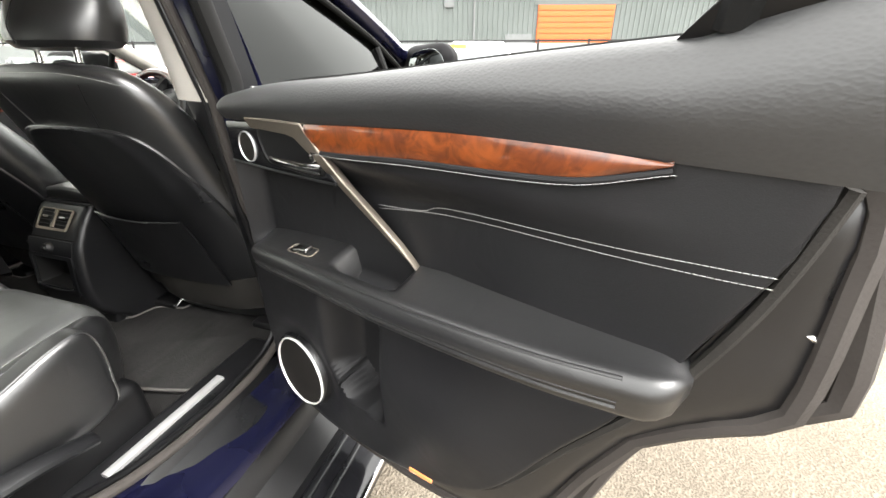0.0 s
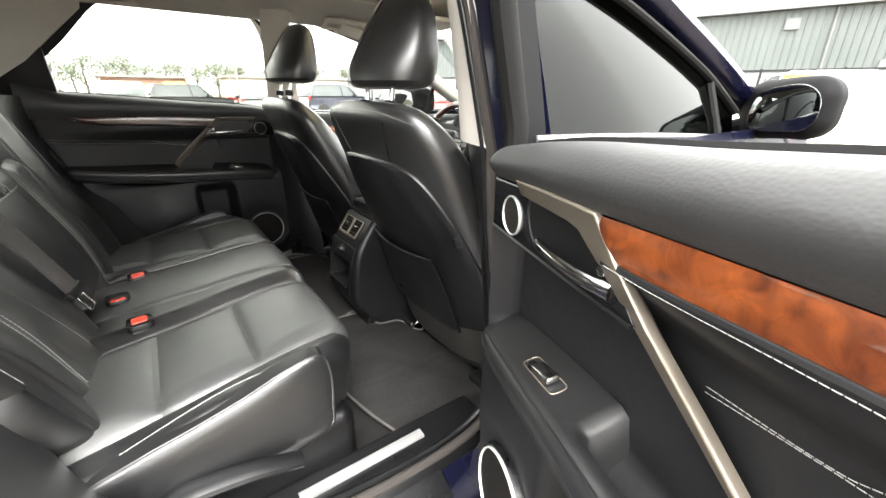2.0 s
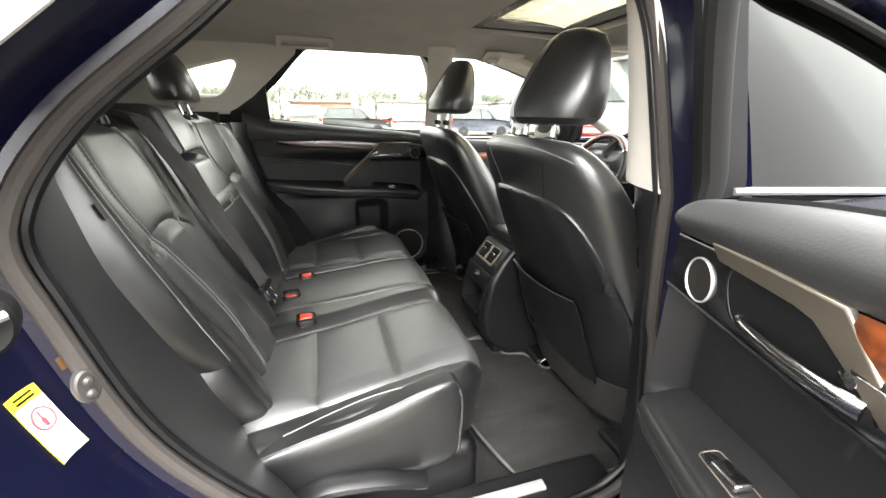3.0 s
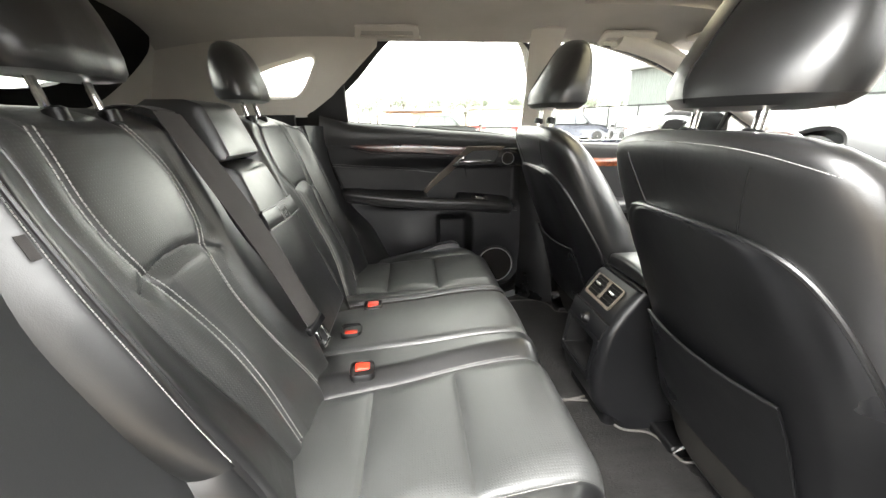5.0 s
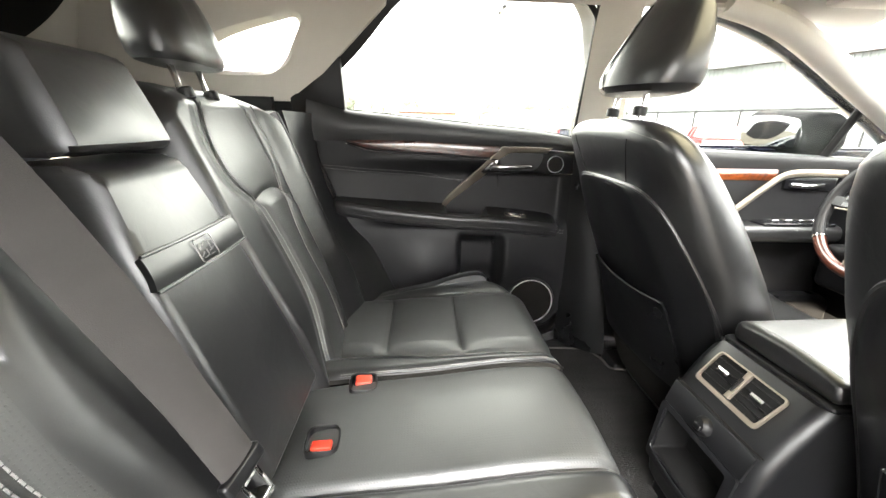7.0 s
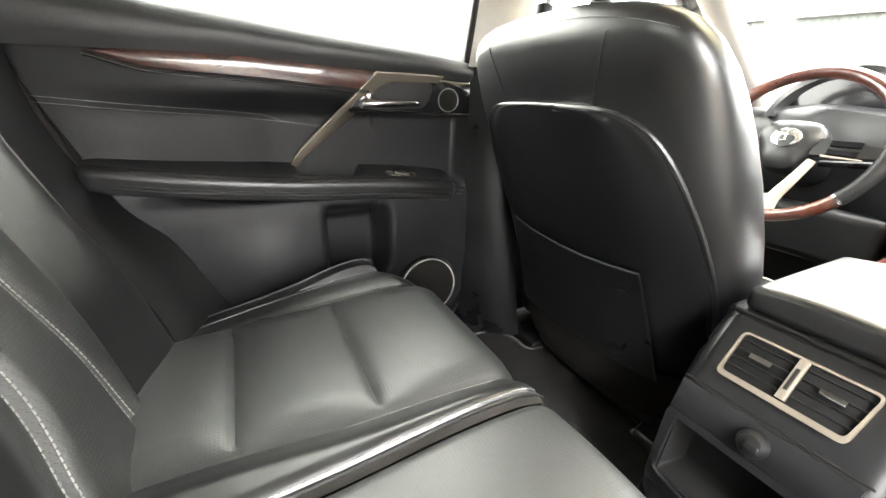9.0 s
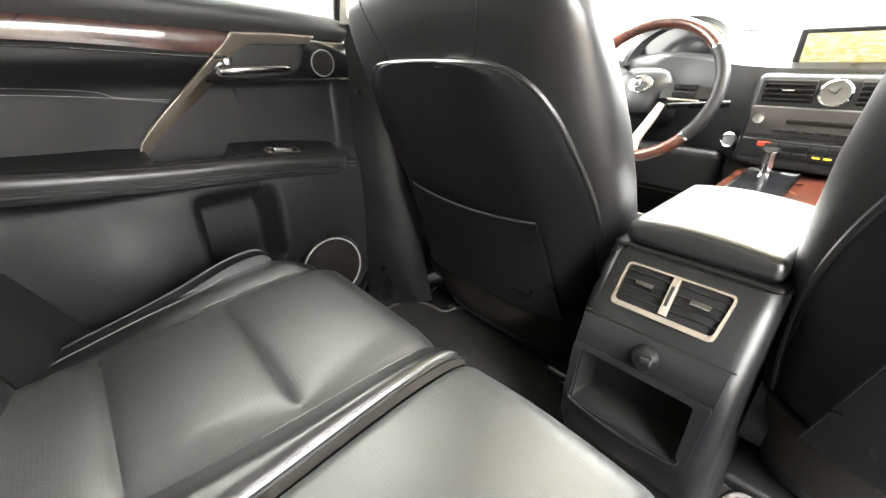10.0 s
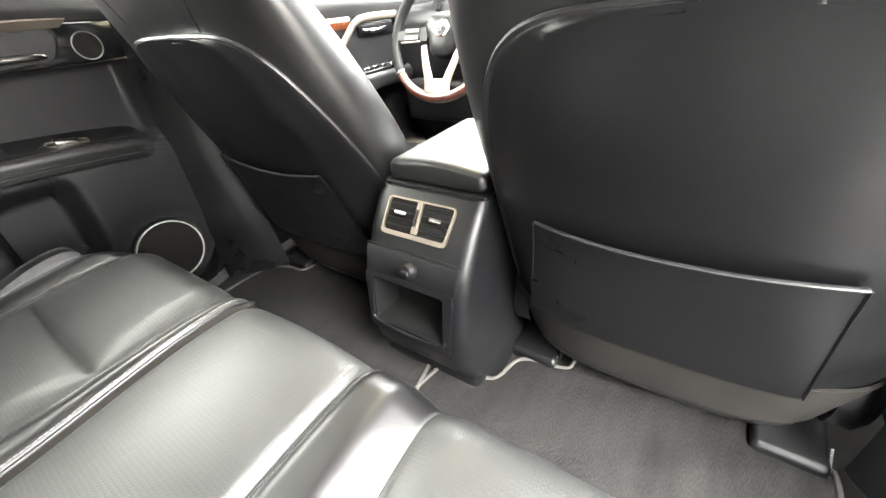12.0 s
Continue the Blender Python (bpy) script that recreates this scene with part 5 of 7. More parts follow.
pk = part("map_pocket", sheet(30, 18, pocket, 0.004), PLASTIC, seat, "black leatherette map pocket")
part("hem", tube([Vector(pocket(k / 30, 1.0)) for k in range(31)], 0.0023, 8), LEATHER, pk)
part("side_hem", tube([Vector(pocket(1.0, 1 - k / 20)) + Vector((0.001, -0.0015, 0)) for k in range(21)], 0.0013, 6), PLASTIC, pk)
part("side_hem", tube([Vector(pocket(0.0, 1 - k / 20)) + Vector((-0.001, -0.0015, 0)) for k in range(21)], 0.0013, 6), PLASTIC, pk)


def skirt(u, v):
    a = -1 + 2 * u
    z = 0.535 + 0.125 * v + 0.012 * abs(a) ** 3
    x = a * (slerp(SEAT_W, z) * 0.95)
    return (CX + x, seat_rear(x, z) - 0.014 - 0.004 * v, z)


part("skirt", sheet(40, 10, skirt, 0.005), SKIRT, seat, "grey felt lower trim")
bm = bmesh.new()
ss = []
for k in range(41):
    x = -0.21 + 0.42 * k / 40
    z = 1.211 - 2.6 * (abs(x)) ** 3
    ss.append((CX + x, seat_rear(x, z) - 0.0012, z))
stitch_line(ss, (0, -1, 0.4), into=bm)
part("stitching", bm, THREAD, backrest)
for sg in (-1, 1):
    part("seam", tube([(CX + sg * (0.10 + 0.03 * k / 10), seat_rear(0.10 + 0.03 * k / 10, 1.105 + 0.085 * k / 10) - 0.0003, 1.105 + 0.085 * k / 10) for k in range(11)], 0.0012, 6), PLASTIC_D, backrest)
for sg in (-1, 1):
    part("recliner_cover", disc_stack((CX + sg * 0.225, 0.945, 0.60), (sg, 0, 0), [(0.055, 0), (0.055, 0.03), (0.045, 0.042), (0.02, 0.046), (0.001, 0.047)], 32, squash=1.3), PLASTIC, seat)
part("cushion", rbox(CX - 0.26, CX + 0.26, 0.97, 1.38, 0.53, 0.70, 0.05, 5, lambda p: Vector((p.x, p.y, p.z + 0.05 * (p.y - 0.9) + 0.03 * max(0, abs(p.x - CX) / 0.26 - 0.55) * (1 if p.z > 0.62 else 0))), None, 8), LEATHER, seat)
part("seat_base", rbox(CX - 0.23, CX + 0.23, 0.96, 1.32, 0.47, 0.55, 0.02, 3), PLASTIC_D, seat)
for sg in (-1, 1):
    part("rail", rbox(CX + sg * 0.205 - 0.048, CX + sg * 0.205 + 0.048, 0.866, 1.35, 0.466, 0.504, 0.010, 3, lambda p: Vector((p.x, p.y, p.z - 0.25 * max(0, 0.90 - p.y)))), PLASTIC_D, seat)
    part("rail_cap", tube([(CX + sg * 0.205 + 0.046, 0.872, 0.484), (CX + sg * 0.205 + 0.047, 0.905, 0.502)], 0.0035, 6), CHROME, seat)
# headrest: a keel behind, upright in front
rings = []
for z, hw, yr, yf in [(1.252, .075, .675, .775), (1.256, .112, .652, .79), (1.268, .128, .640, .80), (1.29, .134, .640, .805), (1.32, .132, .655, .808), (1.36, .124, .680, .808), (1.40, .110, .706, .805), (1.425, .092, .724, .80), (1.440, .064, .738, .79), (1.446, .03, .75, .778)]:
    ring = []
    for k in range(64):
        t = 2 * math.pi * k / 64
        cx, cy = math.copysign(abs(math.cos(t)) ** 0.7, math.cos(t)), math.sin(t)
        mid = yr + (yf - yr) * 0.62
        py = mid + (yf - mid) * abs(cy) ** 0.6 if cy > 0 else mid - (mid - yr) * (0.62 * abs(cy) ** 0.7 + 0.38 * (1 - abs(cx)))
        if cy < 0:
            py += 0.002 * gauss(hw * cx, 0.004)
        ring.append((CX + hw * cx, py, z))
    rings.append(ring)
hr = part("headrest", loft(rings), LEATHER, seat)
keel = [(CX, yr - 0.0006, z) for z, yr in ((1.262, .6445), (1.29, .6415), (1.32, .6565), (1.36, .6815), (1.40, .7075), (1.425, .7255))]
part("seam", tube(smooth_line(keel, 4), 0.0012, 6), PLASTIC_D, hr)
for sg in (-1, 1):
    part("post", tube([(CX + sg * 0.06, 0.70, 1.19), (CX + sg * 0.06, 0.712, 1.275)], 0.0065, 12), CHROME, hr)
    part("collar", disc_stack((CX + sg * 0.06, 0.70, 1.222), (0, 0.1, 1), [(0.014, -0.012), (0.014, 0.004), (0.009, 0.007)], 16), PLASTIC_D, hr)
far_seat = copy_thing(seat, pose(-0.375, 0.95, 0.47) @ Matrix.Diagonal((-1, 1, 1, 1)))
# the far headrest is pulled up a little higher
for ob in far_seat.children:
    if ob.name.startswith("headrest"):
        ob.matrix_basis = Matrix.Translation((0, 0, 0.024)) @ ob.matrix_basis


# ---- rear doors: u runs back from the front edge, w into the cabin ----
BELT_LO = [(0, 1.140), (.233, 1.150), (.483, 1.160), (.687, 1.157), (.80, 1.155)]
BELT_HI = [(0, 1.178), (.13, 1.197), (.30, 1.2095), (.54, 1.230), (.67, 1.240), (.80, 1.248)]
WOOD_T = [(.235, 1.149), (.35, 1.155), (.483, 1.160), (.60, 1.160), (.687, 1.157)]
WOOD_B = [(.235, 1.116), (.30, 1.118), (.43, 1.127), (.56, 1.132), (.62, 1.137), (.66, 1.147), (.687, 1.155)]


def door_bottom(u):
    """Lower edge of the trim by u."""
    return slerp([(0, .60), (.03, .555), (.09, .535), (.174, .534), (.386, .571), (.54, .655), (.646, .82), (.706, .918), (.73, .985), (.77, 1.09), (.782, 1.152)], u)


def arm_line(u):
    """Height of the armrest's stitched edge."""
    return slerp([(0, .903), (.06, .916), (.20, .932), (.40, .944), (.60, .964), (.74, .984)], u)


def strap_u(z):
    return slerp([(.94, .405), (.982, .372), (1.018, .335), (1.06, .295), (1.10, .262), (1.15, .235)], z)


def strap_w(z):
    """The pull strap sinks towards its lower end."""
    return -0.034 * min(1, max(0, (1.112 - z) / 0.15))


def door_w(u, z):
    """Relief of the trim panel."""
    w = 0.0
    w += 0.008 * max(0, 0.90 - z) / 0.35
    # the panel between the wood and the armrest is hollowed
    fade = min(1, max(0, u / 0.03)) * min(1, max(0, (0.74 - u) / 0.30))
    k = min(1, max(0, (1.112 - z) / 0.055)) * min(1, max(0, (z - 0.895) / 0.03))
    w -= 0.036 * fade * k * k * (3 - 2 * k)
    if z < 0.90:
        w += 0.004 * min(1, max(0, (0.90 - z) / 0.03))
        # open map bin beside the speaker, its rear end cut square
        k = ease((u - 0.195) / 0.04) * ease((0.354 - u) / 0.018)
        floor_z = 0.664 + 0.05 * ease((0.27 - u) / 0.08)
        k *= ease((z - floor_z) / 0.014) * ease((0.885 - z) / 0.05)
        w -= 0.068 * k
        w += 0.022 * gauss(u - 0.47, 0.13) * gauss(z - 0.76, 0.10)
        w -= 0.010 * math.exp(-(max(0, math.hypot(u - 0.104, z - 0.648) - 0.085) / 0.03) ** 2)
    return w


def rear_door(side):
    """A rear door, open on the right of the car (side 1) or shut on the left (side -1)."""
    if side > 0:
        O, U, W = Vector((.848, .639, 0)), Vector((.9397, -.342, 0)), Vector((-.342, -.9397, 0))
        d = thing("car_rear_door", (1.2, .5, .5), "rear car door standing open, black leather trim with burl wood", "car door", "rear doors")
    else:
        O, U, W = Vector((-.69, .725, 0)), Vector((0, -1, 0)), Vector((1, 0, 0))
        d = thing("car_rear_door", (-.75, .35, .5), "shut rear car door, black leather trim, burl wood darkened as in shade", "car door", "rear doors")

    def L(u, w, z):
        return O + U * u + W * w + Vector((0, 0, z))

    # same burl on both doors; the shut one's shade is put into a darker colour
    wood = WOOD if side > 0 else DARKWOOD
    # lower trim panel with map bin and speaker bulge

    def lower(a, b):
        u = 0.784 * a
        z0 = door_bottom(u)
        z1 = 1.075 if u < 0.235 else (slerp(WOOD_B, u) + 0.004 if u < 0.687 else max(z0 + 0.002, slerp(BELT_LO, u) + 0.003))
        z = z0 + (z1 - z0) * b
        e = (z - z0)
        w = door_w(u, z)
        if e < 0.02:
            w -= 0.03 * (1 - e / 0.02) ** 2
        if 0.784 - u < 0.012:
            w -= 0.015 * (1 - (0.784 - u) / 0.012) ** 2
        return L(u, w, z)
    panel = part("trim_panel", sheet(110, 80, lower, 0.004 * side), DOOR_LEATHER, d, "black padded trim panel", 1.0)

    # soft shoulder under the window
    def shoulder(a, b):
        u = -0.004 + 0.80 * a
        z0, z1 = slerp(BELT_LO, u), slerp(BELT_HI, u)
        ang = b * 2.1
        hgt = z1 - z0
        if u > 0.68:
            hgt *= 1 + 0.4 * ((u - 0.68) / 0.12)
        z = z0 + hgt * (math.sin(min(ang, math.pi / 2)) if ang < math.pi / 2 else 1.0 - 0.02 * (ang - math.pi / 2))
        w = 0.004 + 0.016 * math.sin(min(1, b * 3) * math.pi / 2) - 0.085 * max(0, b - 0.12) ** 1.6
        if u < 0.012:
            w -= 0.02 * (1 - max(0, u + 0.004) / 0.016) ** 2
        return L(u, w, z)
    part("shoulder", sheet(70, 26, shoulder, 0.004 * side), DOOR_SKIN, d, "soft grained shoulder pad", 1.0)
    part("window_seal", tube([Vector(shoulder(k / 40, 1.0)) - W * 0.004 for k in range(41)], 0.005, 6), RUBBER_D, d)
    part("lock_pin", disc_stack(L(.065, -.030, slerp(BELT_HI, .065) - 0.012), (0, 0, 1), [(.006, 0), (.006, .022), (.0065, .024), (.005, .030), (.001, .031)], 14), CHROME, d)

    # wood strip
    def wood_f(a, b):
        u = .236 + .450 * a
        z0, z1 = slerp(WOOD_B, u), slerp(WOOD_T, u)
        return L(u, 0.004 + 0.004 * math.sin(math.pi * (0.06 + 0.88 * b)) ** 0.5, z0 + (z1 - z0) * b)
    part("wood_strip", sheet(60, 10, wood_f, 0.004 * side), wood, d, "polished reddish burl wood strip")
    part("roll", tube([L(u, 0.003, slerp(WOOD_B, u) - 0.004) for u in [.245 + .442 * k / 40 for k in range(41)]], 0.0048, 10), DOOR_LEATHER, d)
    bm = bmesh.new()
    stitch_line([L(u, 0.0078, slerp(WOOD_B, u) - 0.0055 - 0.002 * math.sin(math.pi * (u - .25) / .44)) for u in [.25 + .44 * k / 40 for k in range(41)]], W, 0.0045, 0.0005, 0.00036, bm)
    lineA = [(.325, 1.042), (.412, 1.051), (.435, 1.060), (.508, 1.068), (.65, 1.077), (.73, 1.084), (.768, 1.087)]
    lineB = [(.325, 1.037), (.40, 1.048), (.435, 1.052), (.508, 1.059), (.65, 1.068), (.73, 1.075), (.766, 1.078)]
    for ln in (lineA, lineB):
        uu = [.328 + .437 * k / 50 for k in range(51)]
        stitch_line([L(u, door_w(u, slerp(ln, u)) + 0.0008, slerp(ln, u)) for u in uu], W, 0.0045, 0.0005, 0.00036, bm)
    for dz in (0.0, -0.009):
        stitch_line([L(u, arm_front(u) + 0.0006, arm_line(u) + dz - 0.012) for u in [.02 + .66 * k / 60 for k in range(61)]], W, 0.0045, 0.0006, 0.00036, bm)
    part("stitching", bm, THREAD, panel, "pale decorative stitching")

    # piano black insert, tweeter, handle and satin strap
    ins = [(0.002, 1.071), (.10, 1.0705), (.20, 1.071), (.288, 1.073), (.255, 1.108), (.236, 1.128), (.21, 1.140), (.10, 1.141), (.002, 1.137)]
    part("handle_insert", slab(ins, lambda a, b, dd: L(a, dd, b), -0.012, 0.002, 0.003), GLOSS, d, "gloss black insert")
    part("panel_gap", tube([L(a, door_w(a, .900) + .0002, .900) for a in (.004, .02, .04)], 0.0011, 6), RUBBER_D, d)
    part("insert_edge", tube([L(a, 0.001, b) for a, b in ((.0, 1.070), (.10, 1.0695), (.20, 1.070), (.285, 1.072))], 0.0022, 6), PLASTIC, d)
    tw = part("tweeter", disc_stack(L(.063, 0.001, 1.100), W, [(.0252, 0), (.0252, .003), (.0240, .0042), (.0232, .002)], 36), BRUSHED, d, "tweeter in a bright ring")
    part("grille", disc_stack(L(.063, 0.001, 1.100), W, [(.0233, 0), (.0232, .002), (.012, .0035), (.001, .005)], 36), MESH_G, tw)
    cup = [(.118, 1.088), (.16, 1.079), (.262, 1.080), (.245, 1.108), (.218, 1.127), (.16, 1.133), (.105, 1.131)]
    cp = [(p.x, p.y) for p in smooth_line([(*p, 0) for p in cup], 4, True)]
    rr = [[L(a, .0035, b) for a, b in cp]]
    cy, cz = .18, 1.107
    for k, w in ((.94, .004), (.88, -.002), (.75, -.014), (.45, -.020), (.02, -.021)):
        rr.append([L(cy + (a - cy) * k, w, cz + (b - cz) * k) for a, b in cp])
    hc = part("handle_cup", loft(rr), PLASTIC_D, d)
    part("cup_rim", tube(smooth_line([L(.108, -.003, 1.130), L(.113, -.005, 1.116), L(.122, -.006, 1.102), L(.137, -.005, 1.090), L(.153, -.003, 1.084)], 6), lambda k: 0.0012 + 0.0030 * math.sin(math.pi * k), 10, False, 0.6, W), SATIN, hc, "satin crescent on the edge of the cup")
    hb = smooth_line([L(.134, .004, 1.091), L(.15, .011, 1.0915), L(.19, .015, 1.091), L(.23, .012, 1.090), L(.258, .003, 1.089)], 8)
    han = part("door_handle", tube(hb, lambda k: 0.005 + 0.003 * k, 12, False, 0.7, W), DARK_CHROME, d, "dark chrome pull handle")
    part("hinge_cap", disc_stack(L(.243, -.004, 1.104), W, [(.009, 0), (.009, .006), (.007, .010), (.001, .012)], 20), DARK_CHROME, han)
    band = [(.078, 1.149), (.15, 1.1505), (.228, 1.150), (.262, 1.118), (.30, 1.080), (.345, 1.038), (.383, 1.000), (.400, .978), (.409, .950), (.360, .948), (.350, .974),
            (.326, 1.004), (.294, 1.038), (.260, 1.076), (.240, 1.106), (.228, 1.122), (.210, 1.132), (.19, 1.135), (.094, 1.1365)]

    def strap_at(a, b, dd):
        turn = 0.80 * min(0, max(-0.05, a - strap_u(b) - 0.021)) * ease((1.118 - b) / 0.07)
        return L(a, strap_w(b) + 0.004 + dd * (0.55 + 0.45 * min(1, max(0, 1.13 - b) / .06)) + turn, b)
    part("pull_strap", slab(band, strap_at, -0.004, 0.007, 0.003, 3), SATIN, d, "satin champagne metal pull strap")
    # armrest
    u_tip = 0.006 if side > 0 else 0.035

    def arm(a, b):
        u = u_tip + (0.736 - u_tip) * a
        zl, ft = arm_line(u), arm_front(u)
        t = b
        if t < 0.45:
            k = t / 0.45
            w, z = -0.036 + (ft - 0.014 + 0.036) * k, zl + 0.018 * (1 - k) ** 1.5 + 0.004
        elif t < 0.6:
            k = (t - 0.45) / 0.15 * math.pi / 2
            w, z = ft - 0.014 + 0.014 * math.sin(k), zl + 0.004 - 0.014 * (1 - math.cos(k))
        elif t < 0.85:
            k = (t - 0.6) / 0.25
            w, z = ft - 0.006 * k, zl - 0.010 - 0.026 * k
        else:
            k = (t - 0.85) / 0.15
            w, z = ft - 0.006 - (ft) * k, zl - 0.036 - 0.010 * k
        e = min(u - u_tip, 0.736 - u)
        if e < 0.03:
            q = 1 - math.sqrt(max(0, 1 - (1 - e / 0.03) ** 2))
            w -= (w + 0.005) * q * 0.9
            z += (zl - 0.012 - z) * q * 0.7
        # recess in front of the strap for the fingers
        if b < 0.40:
            z -= 0.050 * ease((u - 0.262) / 0.018) * ease((0.402 - u) / 0.022) * ease((0.40 - b) / 0.09)
        return L(u, w, z)
    am = part("armrest", sheet(90, 40, arm, 0.003 * side), ARM_LEATHER, d, "padded black leather armrest", 1.0)
    for dz, rr_ in ((0.003, 0.0022), (-0.021, 0.0026), (-0.028, 0.0026)):
        part("piping", tube([L(u, arm_front(u) - (0.004 if dz > 0 else 0.0015), arm_line(u) + dz) for u in [u_tip + 0.03 + (0.66 - u_tip) * k / 50 for k in range(51)]], rr_, 6), ARM_LEATHER, am)
    swm = [(.125, .012), (.150, .004), (.205, .003), (.245, .014), (.215, .026), (.165, .029), (.138, .022)]
    sw = [(p.x, p.y) for p in smooth_line([(*p, 0) for p in swm], 4, True)]
    swz = lambda u, q: arm_line(u) + 0.0045 + 0.018 * max(0, 1 - (q + 0.022) / (arm_front(u) + 0.022)) ** 1.5
    part("switch_plate", slab(sw, lambda a, b, dd: L(a, b - 0.014, swz(a, b) + dd), -0.004, 0.0025, 0.0015), GLOSS, am)
    part("switch_rim", tube([L(a, b - .014, swz(a, b) + .0032) for a, b in rounded([(.140, .005), (.208, .005), (.208, .026), (.140, .026)], .007)], 0.0008, 6, True), SATIN, am, "thin satin rim round the switch")
    part("window_switch", rbox(.156, .194, -.007, .010, 0, 0.009, 0.003, 2, lambda p: L(p.x, p.y, swz(p.x, p.y + 0.014) + 0.001 + p.z + 0.10 * (p.x - .175))), DARK_CHROME, am, "dark chrome window switch")

    # speaker and pocket edge
    spk = part("speaker", disc_stack(L(.104, .008, .648), W + Vector((0, 0, 0.06)), [(.084, -.030), (.083, -.006), (.0795, .004), (.075, .003)], 48), PLASTIC, d)
    part("ring", disc_stack(L(.104, .011, .648), W + Vector((0, 0, 0.06)), [(.0757, 0), (.0757, .003), (.0740, .0046), (.0725, .0)], 48), RING, spk, "thin bright speaker ring")
    part("grille", disc_stack(L(.104, .010, .648), W + Vector((0, 0, 0.06)), [(.0727, 0), (.0722, .002), (.04, .005), (.001, .006)], 48), MESH_G, spk)
    part("reflector", rbox(.405, .455, .008, .0145, .594, .606, .003, 2, lambda p: L(p.x, p.y, p.z + 0.22 * (p.x - .40))), AMBER, d, "orange door edge reflector")

    rim = [(.784, 1.152), (.772, 1.091), (.756, 1.035), (.728, .962), (.706, .915), (.646, .818), (.585, .712), (.535, .648), (.45, .602), (.386, .569), (.28, .552), (.174, .532)]
    part("trim_edge", tube(smooth_line([L(a, -.008, b) for a, b in rim], 6), .0055, 6), SKIRT, d, "thin grey felt edge of the trim")
    # steel door shell: inner flange, seal, edge and outer skin
    OUT = [(-.03, .52), (.0, .47), (.09, .455), (.20, .455), (.37, .465), (.52, .49), (.61, .55), (.654, .62), (.685, .741), (.725, .844), (.765, .882), (.80, .904), (.849, .931), (.847, .983), (.838, 1.035), (.822, 1.12), (.818, 1.20), (.60, 1.20), (.30, 1.19), (-.03, 1.165)]
    INN = [(.0, .61), (.03, .57), (.09, .55), (.20, .55), (.37, .585), (.50, .645), (.56, .70), (.60, .75), (.64, .82), (.665, .86), (.685, .895), (.70, .925), (.735, 1.00), (.745, 1.03), (.76, 1.09), (.77, 1.12), (.775, 1.14), (.60, 1.15), (.30, 1.14), (.005, 1.13)]
    no = [(p.x, p.y) for p in resample([(*p, 0) for p in OUT], 90)]
    ni = [(p.x, p.y) for p in resample([(*p, 0) for p in INN], 90)]
    mid = lambda k: [(a[0] + (b[0] - a[0]) * k, a[1] + (b[1] - a[1]) * k) for a, b in zip(ni, no)]
    shell_rings = [[L(u, -.012, z) for u, z in mid(0)], [L(u, -.016, z) for u, z in mid(.35)], [L(u, -.03, z) for u, z in mid(.6)], [L(u, -.045, z) for u, z in mid(.72)],
                   [L(u, -.085, z) for u, z in mid(.80)], [L(u, -.098, z) for u, z in mid(1.0)], [L(u, -.108, z) for u, z in mid(1.0)], [L(u, -.12, z) for u, z in mid(.9)], [L(u, -.125, z) for u, z in mid(0)]]
    ds = part("door_shell", loft(shell_rings, False), PLASTIC_D if side < 0 else SHELL, d, "dark door edge and outer skin")
    if side > 0:
        seal = [q for q in [L(u, -.034, z) for u, z in mid(.66)]]
        part("door_seal", tube(seal, 0.011, 8, True), RUBBER, ds, "black rubber door seal")
        part("edge_seal", tube([L(u, -.10, z) for u, z in mid(1.0)][:62], 0.014, 8), RUBBER, ds)
        part("latch", rbox(.792, .818, -.075, -.036, 1.045, 1.095, .006, 2, lambda p: L(p.x, p.y, p.z)), PLASTIC_D, ds)
        for uu_, zz_, ln in ((.775, 1.045, .03), (.765, .985, .025)):
            part("clip", tube([L(uu_, -.022, zz_), L(uu_ + ln, -.03, zz_ - .012)], .003, 6), CHROME, ds)
        part("plug", disc_stack(L(.806, -.037, 1.066), W, [(.009, 0), (.009, .006), (.005, .009), (.001, .009)], 14), CHROME, ds)
    # window frame
    FR = [(-.02, 1.17), (-.006, 1.26), (.022, 1.38), (.07, 1.475), (.16, 1.515), (.35, 1.52), (.48, 1.522), (.55, 1.515), (.63, 1.445), (.698, 1.375), (.706, 1.30), (.700, 1.245)]
    if side < 0:
        FR = [(-.004, 1.17), (-.002, 1.30), (.0, 1.42), (.004, 1.49), (.03, 1.53), (.16, 1.54), (.35, 1.54), (.48, 1.54), (.565, 1.535), (.645, 1.468), (.712, 1.398), (.712, 1.30), (.703, 1.245)]
    lean = lambda z: -0.035 + 0.30 * max(0, z - 1.2)
    fpts = [L(u, lean(z), z) for u, z in [(p.x, p.y) for p in smooth_line([(*p, 0) for p in FR], 6)]]
    part("window_frame", tube(fpts, 0.010 if side < 0 else (lambda k: 0.017 if k < 0.4 else 0.022), 10, False, 0.8), RUBBER_D, d, "black window frame")
    tri_ = [(.665, 1.235), (.80, 1.235), (.80, 1.25), (.775, 1.32), (.735, 1.31)] if side > 0 else [(.69, 1.225), (.84, 1.225), (.84, 1.27), (.79, 1.31), (.70, 1.40), (.69, 1.37)]
    part("frame_corner", slab(tri_, lambda a, b, dd: L(a, lean(b) + dd, b), -0.012, 0.016, 0.004), PLASTIC_D, d)
